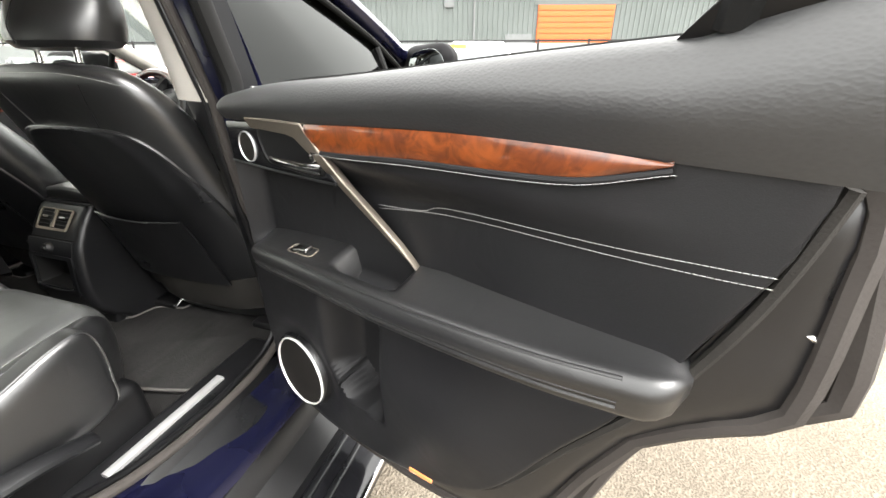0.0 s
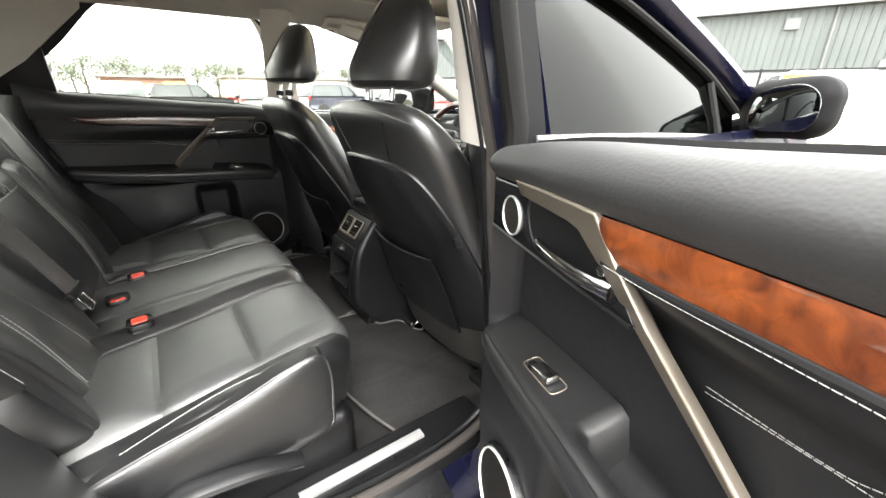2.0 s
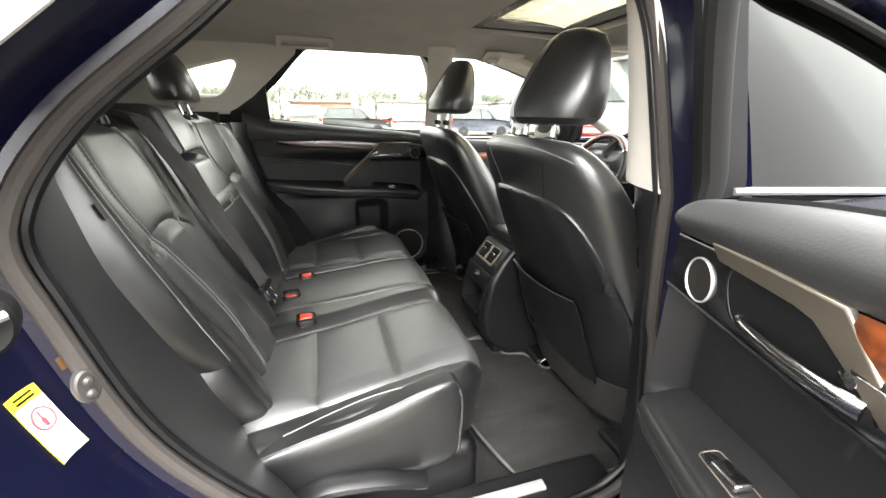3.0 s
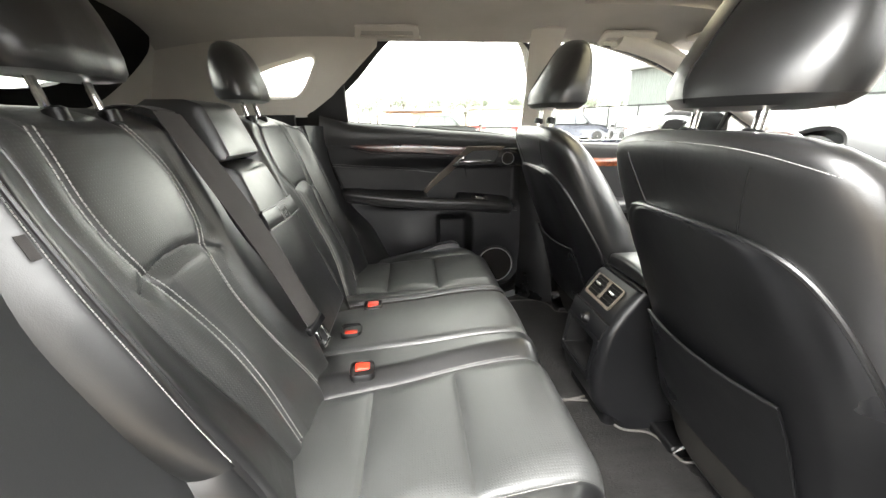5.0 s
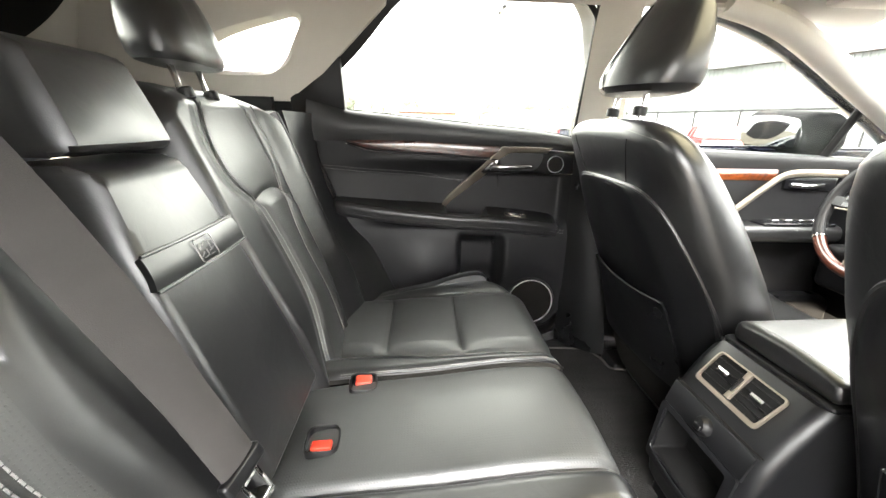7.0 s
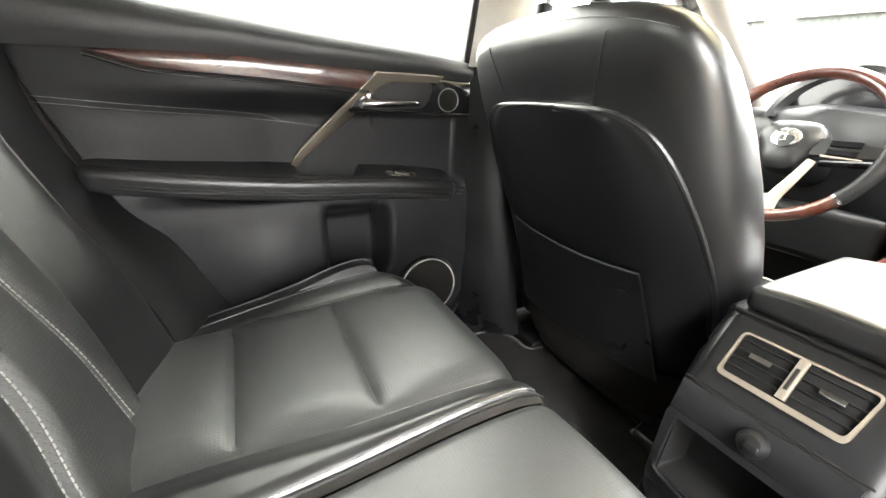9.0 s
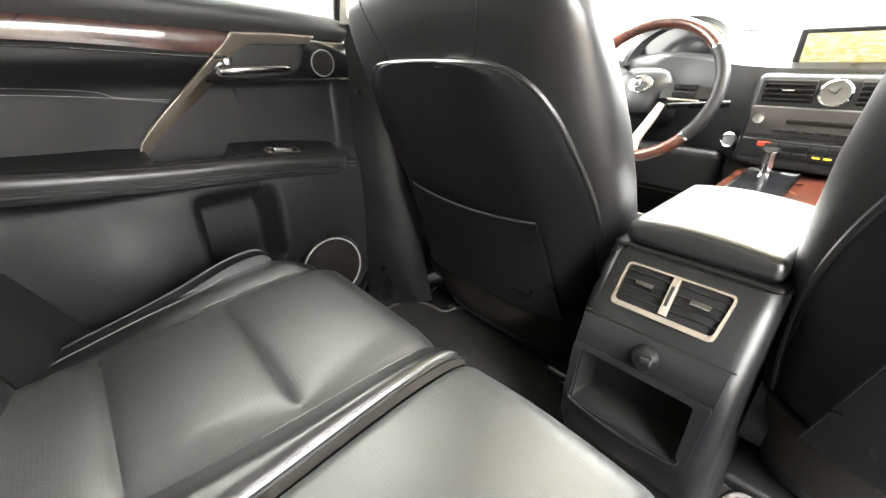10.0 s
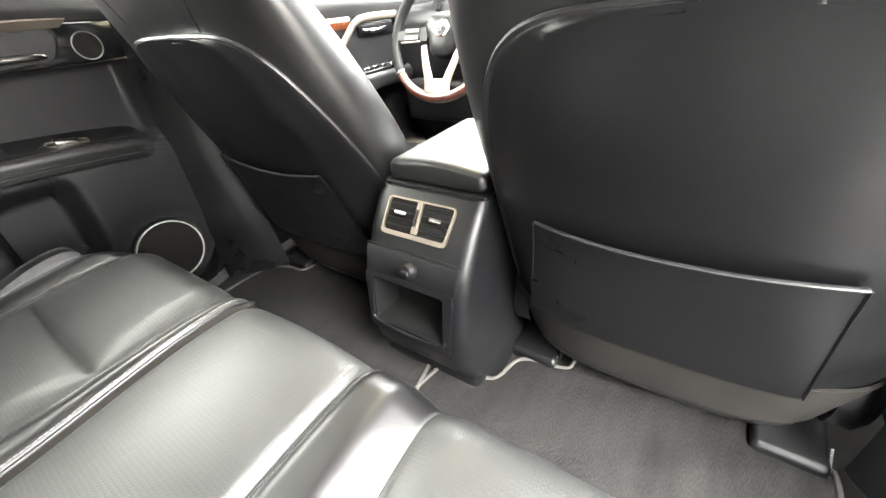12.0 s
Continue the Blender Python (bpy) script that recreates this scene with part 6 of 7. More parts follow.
    if side < 0:
        gp = [(.0, 1.16), (.0, 1.38), (.004, 1.47), (.02, 1.525), (.16, 1.536), (.48, 1.537), (.563, 1.531), (.643, 1.465), (.708, 1.396), (.708, 1.20)]
        g = part("window_pane", slab(gp, lambda a, b, dd: L(a, lean(b) - 0.006 + dd, b), 0, -0.004, 0.0005), GLASS_P, d, "tinted window pane")
        g.visible_shadow = False
    return d


def arm_front(u):
    """How far the armrest stands out."""
    return slerp([(0, .010), (.05, .024), (.15, .034), (.30, .040), (.45, .043), (.62, .043), (.74, .034)], u)


rear_door(1)
rear_door(-1)

# ---- far front door ----
fd = thing("car_front_door", (-.72, 1.3, .5), "shut front car door with red wood strip and switches", "car door")
FL = lambda y, w, z: Vector((-.70 + w, y, z))
part("trim_panel", sheet(30, 20, lambda a, b: FL(.83 + 1.05 * a, 0.01 * math.sin(math.pi * b), .50 + .60 * b), .02), DOOR_LEATHER, fd)
part("shoulder", sheet(30, 12, lambda a, b: FL(.83 + 1.15 * a, 0.012 * math.sin(math.pi * min(1, b * 1.3)) - 0.06 * max(0, b - .6), 1.095 + (0.068 - 0.035 * a) * math.sin(min(1, b * 1.2) * math.pi / 2)), .01), DOOR_SKIN, fd)
part("wood_strip", sheet(30, 6, lambda a, b: FL(.85 + .53 * a, .006 + .006 * math.sin(math.pi * b), 1.062 + .034 * b), .005), WOOD, fd, "polished reddish wood strip")
part("pull_strap", tube(smooth_line([FL(1.60, .016, 1.088), FL(1.45, .016, 1.088), FL(1.39, .018, 1.075), FL(1.34, .022, 1.04), FL(1.25, .024, .965), FL(1.20, .022, .93)], 6), 0.012, 10, False, .55, (1, 0, 0)), SATIN, fd)
part("handle_insert", slab([(1.41, 1.035), (1.58, 1.03), (1.585, 1.078), (1.41, 1.078)], lambda a, b, dd: FL(a, dd, b), 0, .012, .003), GLOSS, fd)
part("door_handle", tube(smooth_line([FL(1.43, .014, 1.05), FL(1.48, .03, 1.047), FL(1.54, .014, 1.05)], 6), .007, 10, False, .6, (1, 0, 0)), CHROME, fd, "chrome pull handle")
part("armrest", rbox(-.71, -.615, .85, 1.70, .875, .93, .022, 4, None, None, 6), LEATHER, fd)
swp = part("switch_plate", rbox(-.685, -.625, 1.32, 1.56, .925, .938, .006, 2), GLOSS, fd)
for k in range(4):
    part("window_switch", rbox(-.668, -.642, 1.36 + .045 * k, 1.385 + .045 * k, .936, .946, .003, 2), CHROME, swp)
part("map_bin", rbox(-.71, -.64, 1.0, 1.65, .55, .68, .02, 3), PLASTIC, fd)
g = part("window_pane", slab([(.83, 1.15), (1.72, 1.10), (1.70, 1.20), (1.45, 1.36), (1.20, 1.465), (.98, 1.51), (.83, 1.52)], lambda a, b, dd: Vector((-.715 + 0.30 * max(0, b - 1.15) - dd, a, b)), 0, .004, .0005), GLASS_F, fd)
g.visible_shadow = False
part("window_divider", tube([(-.71, 1.53, 1.13), (-.665, 1.57, 1.30)], .012, 8), RUBBER_D, fd)
part("outer_skin", sheet(20, 12, lambda a, b: (-.80 - 0.07 * math.sin(math.pi * b * .8), .80 + 1.15 * a, .45 + .70 * b), .02), PAINT, fd)


def wing_mirror(side):
    s = side
    m = thing("wing_mirror", (s * .95, 1.5, 1.2), "black wing mirror on the front door", "wing mirror", "wing mirrors")
    dx, dz, turn = (0.022, -0.018, 0.38) if s > 0 else (-0.06, -0.022, 0.30)

    def wp(p):
        k = (p.x - .79) / .22
        return Vector((s * (p.x + dx), p.y + .03 * k * k - turn * (p.x - .90), p.z + dz - .02 * max(0, .5 - k)))
    part("housing", rbox(.78, 1.065 if s < 0 else .980, 1.462, 1.60, 1.165, 1.305, .05, 6, wp, None, 4), HOUSING, m)
    xo = 1.035 if s < 0 else .955
    gl = [(.822, 1.20), (.84, 1.188), ((.83 + xo) / 2, 1.184), (xo - .02, 1.188), (xo, 1.208), (xo + .004, 1.24), (xo - .006, 1.268), (xo - .03, 1.284), ((.83 + xo) / 2, 1.286), (.846, 1.280), (.826, 1.262), (.818, 1.23)]
    gl = [(p.x, p.y) for p in smooth_line([(*p, 0) for p in gl], 3, True)]
    part("mirror_glass", slab(gl, lambda a, b, dd: wp(Vector((a, 1.470 - dd, b))), 0, .0105, .001), WING_GLASS, m, "dim grey mirror glass")
    part("foot", tube([(s * .74, 1.58, 1.14), (s * .80, 1.56, 1.165), (s * .86, 1.54, 1.20 + dz * .6)], .022, 10), HOUSING, m)


wing_mirror(1)
wing_mirror(-1)

# near front door from outside: painted skin, bright belt moulding, tinted glass
nd = thing("car_front_door", (.84, 1.3, .45), "shut navy front car door with tinted glass", "car door")
part("outer_skin", sheet(24, 16, lambda a, b: (.845 + .045 * math.sin(math.pi * (0.1 + b * .75)) - .01 * a * a, .715 + 1.25 * a, .42 + .745 * b), .03), PAINT, nd)
part("belt_moulding", tube(smooth_line([(.838, .72, 1.182), (.845, 1.1, 1.168), (.842, 1.5, 1.142), (.83, 1.85, 1.115)], 6), .008, 8, False, .7), STEEL_G, nd, "bright belt moulding")
gpn = [(.735, 1.175), (1.10, 1.155), (1.46, 1.128), (1.455, 1.198), (1.43, 1.223), (1.34, 1.277), (1.238, 1.322), (1.062, 1.387), (.914, 1.428), (.79, 1.457), (.735, 1.47)]
top_e = smooth_line([(.825 - .36 * (z - 1.17) + .004, y, z) for y, z in ((1.46, 1.20), (1.35, 1.272), (1.238, 1.322), (1.062, 1.387), (.914, 1.428), (.76, 1.462))], 5)
part("window_frame", tube([p + Vector((0, 0, .006)) for p in top_e], .013, 10, False, .7), RUBBER_D, nd, "black upper window frame")
g = part("window_pane", slab(gpn, lambda a, b, dd: Vector((.825 - 0.36 * max(0, b - 1.17) + dd, a, b)), 0, .004, .0005), GLASS_D, nd, "dark tinted window pane")
part("window_divider", tube([(.835, 1.365, 1.14), (.795, 1.345, 1.27)], .010, 8), RUBBER_D, nd)
part("pillar_cover", sheet(6, 16, lambda a, b: (.842 - .30 * max(0, (1.18 + .33 * b) - 1.19), .665 + .075 * a + .02 * b, 1.175 + .335 * b), .012), HOUSING, nd)


# ---- centre console ----
con = thing("centre_console", (0.005, 0.95, 0.47), "black centre console with rear vents and padded lid", "console")
# rear face profile: depth and half width by height
CON_Y = [(.465, .800), (.50, .770), (.53, .728), (.60, .708), (.66, .711), (.74, .727), (.80, .756), (.86, .803), (.885, .830)]
CON_W = [(.465, .124), (.49, .119), (.52, .112), (.58, .108), (.70, .106), (.80, .107), (.885, .108)]
CX0 = 0.008
rings = []
for z in [.465, .48, .50, .52, .56, .60, .616, .620, .65, .68, .712, .716, .74, .76, .80, .83, .845, .853]:
    y, hw = slerp(CON_Y, z), slerp(CON_W, z)
    r = 0.024
    ring = []
    for a in range(7):
        t = math.pi / 2 * a / 6
        ring.append((CX0 + hw - r + r * math.sin(t), y + r - r * math.cos(t), z))
    zf = min(z, .79 + (z - .79) * .1) if z > .79 else z
    ring += [(CX0 + hw, 1.04, z), (CX0 + hw + .02, 1.14, zf), (CX0 + hw + .03, 1.55, zf), (CX0 - hw - .03, 1.55, zf), (CX0 - hw - .02, 1.14, zf), (CX0 - hw, 1.04, z)]
    for a in range(7):
        t = math.pi / 2 * a / 6
        ring.append((CX0 - hw + r - r * math.cos(t), y + r - r * math.sin(t), z))
    # the storage bin is hollowed out of the rear face
    for x in [-.0885, -.0865, -.086, -.04, 0, .04, .070, .0705, .072]:
        ring.append((CX0 + x, y + (.085 if .618 < z < .714 and -.0862 < x < .0702 else 0), z))
    rings.append(ring)
part("body", loft(rings), PLASTIC, con)


def con_p(x, z, out=0.0):
    """A point on the console's rear face, x from its middle."""
    y = slerp(CON_Y, z)
    dy = (slerp(CON_Y, z + .005) - slerp(CON_Y, z - .005)) / .01
    n = Vector((0, -1, dy)).normalized()
    return Vector((CX0 + x, y, z)) + n * out


def con_slab(outline, d0, d1, bev=.002):
    return slab(outline, lambda a, b, d: con_p(a, b, d), d0, d1, bev)


vent = part("air_vent", ring_panel(rounded([(-.0695, .788), (.061, .788), (.0665, .840), (-.068, .840)], .008), rounded([(-.0660, .794), (.0575, .794), (.0635, .8378), (-.0652, .8378)], .006), lambda a, b, d: con_p(a, b, .002 + d), .005), SATIN, con, "satin champagne vent frame")
part("backing", con_slab(rounded([(-.0655, .7945), (.0575, .7945), (.0635, .838), (-.065, .838)], .007), .0008, .0025, .0003), RUBBER_D, vent)
part("divider", con_slab([(-.007, .796), (.003, .796), (.003, .838), (-.007, .838)], .002, .008, .001), SATIN, vent)
part("thumb_wheel", con_slab([(-.004, .806), (.000, .806), (.000, .828), (-.004, .828)], .008, .0105, .0005), PLASTIC_D, vent)
for k in range(4):
    z = .803 + .0095 * k
    part("slat", tube([con_p(-.064, z, .004), con_p(-.009, z, .004)], .0012, 6), PLASTIC_D, vent)
    part("slat", tube([con_p(.005, z, .004), con_p(.062, z, .004)], .0012, 6), PLASTIC_D, vent)
for x0 in (-.036, .034):
    part("tab", con_slab([(x0 - .012, .8165), (x0 + .012, .8165), (x0 + .012, .8225), (x0 - .012, .8225)], .004, .0085, .001), DARK_CHROME, vent)
part("seam", tube([con_p(x, .768 , .0003) for x in (-.098, -.05, 0, .05, .094)], .0012, 6), MESH_G, con)
part("lower_panel", con_slab([(-.096, .722), (.088, .722), (.089, .764), (-.097, .764)], -.002, .004, .002), PLASTIC, con)
part("lighter_socket", disc_stack(con_p(0.0, .742, .004), (0, -1, .35), [(.0165, 0), (.0165, .005), (.0145, .009), (.012, .014), (.001, .016)], 28), PLASTIC_D, con, "socket cap")
part("tab", rbox(-.003, .012, -.004, .004, -.004, .004, .002, 2, lambda p: con_p(.0 + p.x, .742 + p.z, .0205 + p.y)), PLASTIC, con)
bino = rounded([(-.096, .600), (.080, .600), (.087, .722), (-.098, .722)], .010)
bini = rounded([(-.085, .622), (.069, .622), (.069, .712), (-.085, .712)], .006)
part("bin_frame", ring_panel(bino, bini, lambda a, b, d: con_p(a, b, d - .001), .006), PLASTIC, con)
# added black lining over the hollow: the bin's inner shade put into colour
part("bin_shade", loft([[con_p(a, b, 0.001) for a, b in bini], [con_p(a, b, -.02) for a, b in bini], [con_p(-.008 + (a + .008) * .94, .667 + (b - .667) * .9, -.062) for a, b in bini], [con_p(-.008 + (a + .008) * .02, .667 + (b - .667) * .02, -.064) for a, b in bini]], False), RUBBER_D, con, "inside of the storage bin, shade painted black")
part("bin_lip", tube(smooth_line([con_p(-.088, .634, .004), con_p(-.078, .622, .006), con_p(-.01, .615, .007), con_p(.062, .620, .006), con_p(.073, .634, .004)], 6), .0026, 8), PLASTIC, con)
part("foot", rbox(CX0 - .132, CX0 + .104, .752, 1.0, .462, .530, .018, 4, lambda p: Vector((p.x, p.y + 0.25 * max(0, p.z - .49), p.z))), PLASTIC, con, "black plinth under the console")
lid_pts = lambda p: Vector((p.x, p.y, p.z + .010 * math.cos((p.x - CX0) / .105 * math.pi / 2) * (1 if p.z > .88 else 0) + .02 * (p.y - .82)))
lid = part("lid", rbox(CX0 - .094, CX0 + .097, .812, 1.075, .856, .889, .013, 5, lid_pts, None, 8), LEATHER, con, "padded black leather lid")
part("lid_base", rbox(CX0 - .100, CX0 + .102, .806, 1.085, .846, .858, .004, 2), PLASTIC_D, con)
bm = bmesh.new()
for y_ in (.826,):
    stitch_line([(CX0 - .085 + .17 * k / 20, y_, lid_pts(Vector((CX0 - .085 + .17 * k / 20, y_, .889))).z + .0006) for k in range(21)], (0, 0, 1), into=bm)
part("stitching", bm, THREAD, lid)
part("shift_panel", rbox(CX0 - .118, CX0 + .118, 1.10, 1.60, .785, .822, .012, 3, lambda p: Vector((p.x, p.y, p.z + .10 * max(0, p.y - 1.25)))), DARKWOOD, con)
part("shift_surround", rbox(CX0 - .090, CX0 + .015, 1.16, 1.50, .810, .832, .008, 3, lambda p: Vector((p.x, p.y, p.z + .10 * max(0, p.y - 1.25)))), GLOSS, con)
part("shift_trim", tube([(CX0 + a, b, .832 + .10 * max(0, b - 1.25)) for a, b in ((-.088, 1.17), (-.088, 1.49), (.013, 1.49), (.013, 1.17))], .003, 6, True), CHROME, con)
lever_s = part("shift_lever", tube([(-.034, 1.405, .835), (-.034, 1.402, .880)], .011, 12), CHROME, con)
part("knob", tube(smooth_line([(-.034, 1.402, .868), (-.034, 1.400, .885), (-.034, 1.397, .915), (-.034, 1.396, .922)], 5), lambda k: .010 + .006 * k, 16), DARK_CHROME, lever_s, "satin shift knob")

# ---- dashboard ----
dash = thing("dashboard", (0, 1.75, .9), "black dashboard with wood, vents and a screen", "dashboard")
dprof = [(1.62, .62), (1.57, .74), (1.55, .86), (1.545, .95), (1.55, 1.04), (1.565, 1.085), (1.62, 1.105), (1.80, 1.11), (2.08, 1.06), (2.12, .62)]
dr = []
for i in range(25):
    x = -.69 + 1.38 * i / 24
    dr.append([(x, y + .02 * (1 if abs(x) > .25 else 0) + .05 * max(0, abs(x) - .45), z + (.03 * gauss(x + .37, .16) if z > 1.03 and y < 1.75 else 0)) for y, z in dprof])
part("body", loft(dr), PLASTIC, dash, "", .9)
part("knee_panel", rbox(-.62, -.15, 1.52, 1.60, .74, .88, .025, 4), PLASTIC_D, dash)
def hood_at(k, y, rx=0.135, rz=0.125):
    t = math.pi * k
    return Vector((-0.352 - rx * math.cos(t), y + 0.10 * math.sin(t), 1.09 + rz * math.sin(t) ** 0.8))


hood = part("gauge_hood", loft([[hood_at(k / 24, 1.56, rx, rz) + Vector((0, dy, 0)) for k in range(25)] for rx, rz, dy in ((.118, .105, .05), (.128, .116, .0), (.140, .130, -.002), (.150, .130, .06), (.165, .09, .25))], False, None, False), PLASTIC_D, dash, "dark arched gauge hood")
part("gauge_face", slab([(-0.352 - 0.125 * math.cos(math.pi * k / 16), 1.075 + 0.115 * math.sin(math.pi * k / 16)) for k in range(17)], lambda a_, b_, d_: Vector((a_, 1.625 + d_, b_)), 0.0, -0.006, 0.001), GLOSS, hood)
CS = 1.50
part("stack_panel", rbox(-.125, .17, CS, 1.62, .86, 1.075, .018, 4, lambda p: Vector((p.x, p.y + .12 * (p.z - .95), p.z))), PLASTIC, dash)
sf = lambda z: CS + .12 * (z - .95) - .001
for x0, x1 in ((-.105, -.008), (.062, .15)):
    v = part("vent", rbox(x0, x1, sf(1.04) - .003, sf(1.04) + .01, 1.012, 1.062, .004, 2), MESH_G, dash, "dark air vent")
    for k in range(4):
        part("slat", rbox(x0 + .003, x1 - .003, sf(1.04) - .007, sf(1.04) - .002, 1.018 + .011 * k, 1.021 + .011 * k, .001, 1), PLASTIC, v)
    part("tab", rbox((x0 + x1) / 2 - .012, (x0 + x1) / 2 + .012, sf(1.04) - .011, sf(1.04) - .005, 1.038, 1.042, .001, 1), CHROME, v)
clk = part("clock", disc_stack((.026, sf(1.037), 1.036), (0, -1, .1), [(.029, 0), (.029, .008), (.026, .011), (.024, .008)], 40), CHROME, dash, "round analogue clock in a bright ring")
part("face", disc_stack((.026, sf(1.037), 1.036), (0, -1, .1), [(.025, .004), (.024, .0085), (.001, .009)], 40), CLOCK_FACE, clk)
for ang, ln in ((25, .014), (-60, .019)):
    a = radians(ang)
    part("pointer", tube([(.026, sf(1.037) - .0095, 1.036), (.026 + ln * math.sin(a), sf(1.037) - .0095, 1.036 + ln * math.cos(a))], .0009, 5), PLASTIC_D, clk)
part("audio_panel", rbox(-.115, .16, sf(.975) - .006, sf(.975) + .01, .938, 1.004, .004, 2), PLASTIC_G, dash)
part("disc_slot", rbox(-.04, .09, sf(.975) - .009, sf(.975), .968, .978, .002, 1), MESH_G, dash)
for x in (-.093, .138):
    part("dial", disc_stack((x, sf(.975) - .005, .975), (0, -1, .1), [(.013, 0), (.013, .012), (.011, .015), (.001, .0155)], 24), CHROME, dash)
for k in range(7):
    part("button", rbox(-.06 + .028 * k, -.038 + .028 * k, sf(.952) - .010, sf(.952), .948, .954, .001, 1), PLASTIC_D, dash)
part("climate_panel", rbox(-.115, .16, sf(.91) - .006, sf(.91) + .01, .885, .930, .004, 2), PLASTIC_D, dash)
for r_ in range(2):
    for k in range(7):
        part("button", rbox(-.065 + .030 * k, -.040 + .030 * k, sf(.91) - .010, sf(.91), .894 + .018 * r_, .905 + .018 * r_, .0015, 1), PLASTIC_D, dash)
part("hazard_button", rbox(-.080, -.054, sf(.918) - .010, sf(.918), .913, .924, .002, 2), RED, dash, "red hazard button")
for k in range(2):
    part("lit_button", rbox(.030 + .020 * k, .044 + .020 * k, sf(.897) - .0115, sf(.897) - .009, .898, .9015, .001, 1), YELLOW_V, dash, "yellow-green lit button")
part("start_button", disc_stack((-.147, 1.520, .914), (0, -1, .1), [(.019, 0), (.019, .008), (.016, .011), (.014, .009), (.001, .009)], 32), CHROME, dash, "round start button in a bright ring")
scr = part("screen", rbox(-.085, .215, 1.60, 1.625, 1.085, 1.172, .006, 3), PLASTIC_D, dash, "navigation screen in a black frame")
SCREEN = bpy.data.materials.new("lit_map_screen")
SCREEN.use_nodes = True
sp = SCREEN.node_tree.nodes["Principled BSDF"]
sno = SCREEN.node_tree.nodes.new("ShaderNodeTexNoise")
sno.inputs["Scale"].default_value = 14
srp = ramp_node(SCREEN.node_tree, (0.85, 0.66, 0.16), (0.85, 0.86, 0.66), .42, .6)
SCREEN.node_tree.links.new(sno.outputs[0], srp.inputs[0])
SCREEN.node_tree.links.new(srp.outputs[0], sp.inputs["Emission Color"])
sp.inputs["Emission Strength"].default_value = 0.032
sp.inputs["Base Color"].default_value = (.02, .02, .02, 1)
part("display", rbox(-.070, .202, 1.5975, 1.601, 1.098, 1.160, .001, 1), SCREEN, scr, "lit map display")

# steering wheel
WC, WN = Vector((-.358, 1.425, 1.031)), Vector((0, -.90, .42)).normalized()
wu = (Vector((0, 0, 1)) - WN * WN.z).normalized()
wv = wu.cross(WN)
wheel = thing("steering_wheel", WC, "black leather and wood steering wheel with satin spokes", "steering wheel")
rimp = lambda t, r=.182: WC + (wu * math.cos(t) + wv * math.sin(t)) * r
part("column", tube([WC - WN * .02, WC - WN * .16], .05, 16), PLASTIC_D, wheel)
def arc(a, b, n=24):
    return [rimp(radians(a + (b - a) * k / n)) for k in range(n + 1)]
part("rim", tube(arc(-52, 52), .0150, 12), DARKWOOD, wheel, "dark wood upper rim")
part("rim", tube(arc(128, 232), .0150, 12), DARKWOOD, wheel, "dark wood lower rim")
for a, b in ((52, 128), (232, 308)):
    part("rim_grip", tube(arc(a, b), .0158, 12), DOOR_LEATHER, wheel, "black leather rim grip")
for a in (52, 128, 232, 308):
    part("rim_band", tube(arc(a - .8, a + .8, 2), .0166, 12), CHROME, wheel)
hub_o = [(.050, -.02), (.068, .012), (.062, .040), (.035, .056), (-.035, .056), (-.062, .040), (-.068, .012), (-.050, -.02), (-.034, -.058), (0, -.066), (.034, -.058)]
hub_l = [(p.x, p.y) for p in smooth_line([(*p, 0) for p in hub_o], 4, True)]
hub = part("hub", loft([[WC + wv * (a_ * k) + wu * (b_ * k) + WN * h for a_, b_ in hub_l] for k, h in ((1.0, -.03), (1.02, -.004), (.97, .008), (.82, .016), (.5, .020), (.02, .021))]), PLASTIC, wheel)
part("emblem", disc_stack(WC + WN * .0195 + wu * .008, WN, [(.030, 0), (.0305, .003), (.0268, .004), (.0262, .001)], 32, wu, None, .78), CHROME, hub, "oval bright emblem")
part("emblem_bar", tube([WC + WN * .0225 + wu * .018 - wv * .004, WC + WN * .0225 + wv * .000, WC + WN * .0225 - wv * .012], .0022, 6), CHROME, hub)
for s in (-1, 1):
    part("spoke", loft([[WC + wv * (s * q) + wu * h + WN * d for h, d in ((.020 - .10 * (q - .06), .0), (.018 - .10 * (q - .06), .010), (-.022 + .04 * (q - .06), .010), (-.024 + .04 * (q - .06), .0))] for q in (.055, .10, .14, .175)]), PLASTIC_D, wheel)
    for k in range(2):
        part("button", loft([[WC + wv * (s * q) + wu * h + WN * d for h, d in ((.014 - .020 * k, .010), (.013 - .020 * k, .0145), (.001 - .020 * k, .0145), (.000 - .020 * k, .010))] for q in (.085, .138)]), GLOSS, wheel)
    part("button_trim", tube([WC + wv * (s * q) + wu * (-.024 - .03 * (q - .08)) + WN * .012 for q in (.078, .10, .125, .150)], .0028, 8), SATIN, wheel, "satin trim line under the buttons")
    low_sp = smooth_line([WC - wu * .035 + wv * (s * .066) + WN * .006, WC - wu * .085 + wv * (s * .050) + WN * .006, WC - wu * .135 + wv * (s * .032) + WN * .003, WC - wu * .172 + wv * (s * .030)], 5)
    part("lower_spoke", tube(low_sp, lambda k: .010 + .008 * k, 10, False, .45, WN), SATIN, wheel, "satin lower spoke")
part("spoke_plate", loft([[WC - wu * h + wv * q + WN * d_ for q, d_ in ((-.034, .0), (-.030, .007), (.030, .007), (.034, .0))] for h in (.128, .15, .176)]), SATIN, wheel, "satin lower spoke plate")
part("stalk", tube([WC + wv * .06 - WN * .05 - wu * .02, WC + wv * .20 - WN * .06 - wu * .0], .008, 10), PLASTIC, wheel)
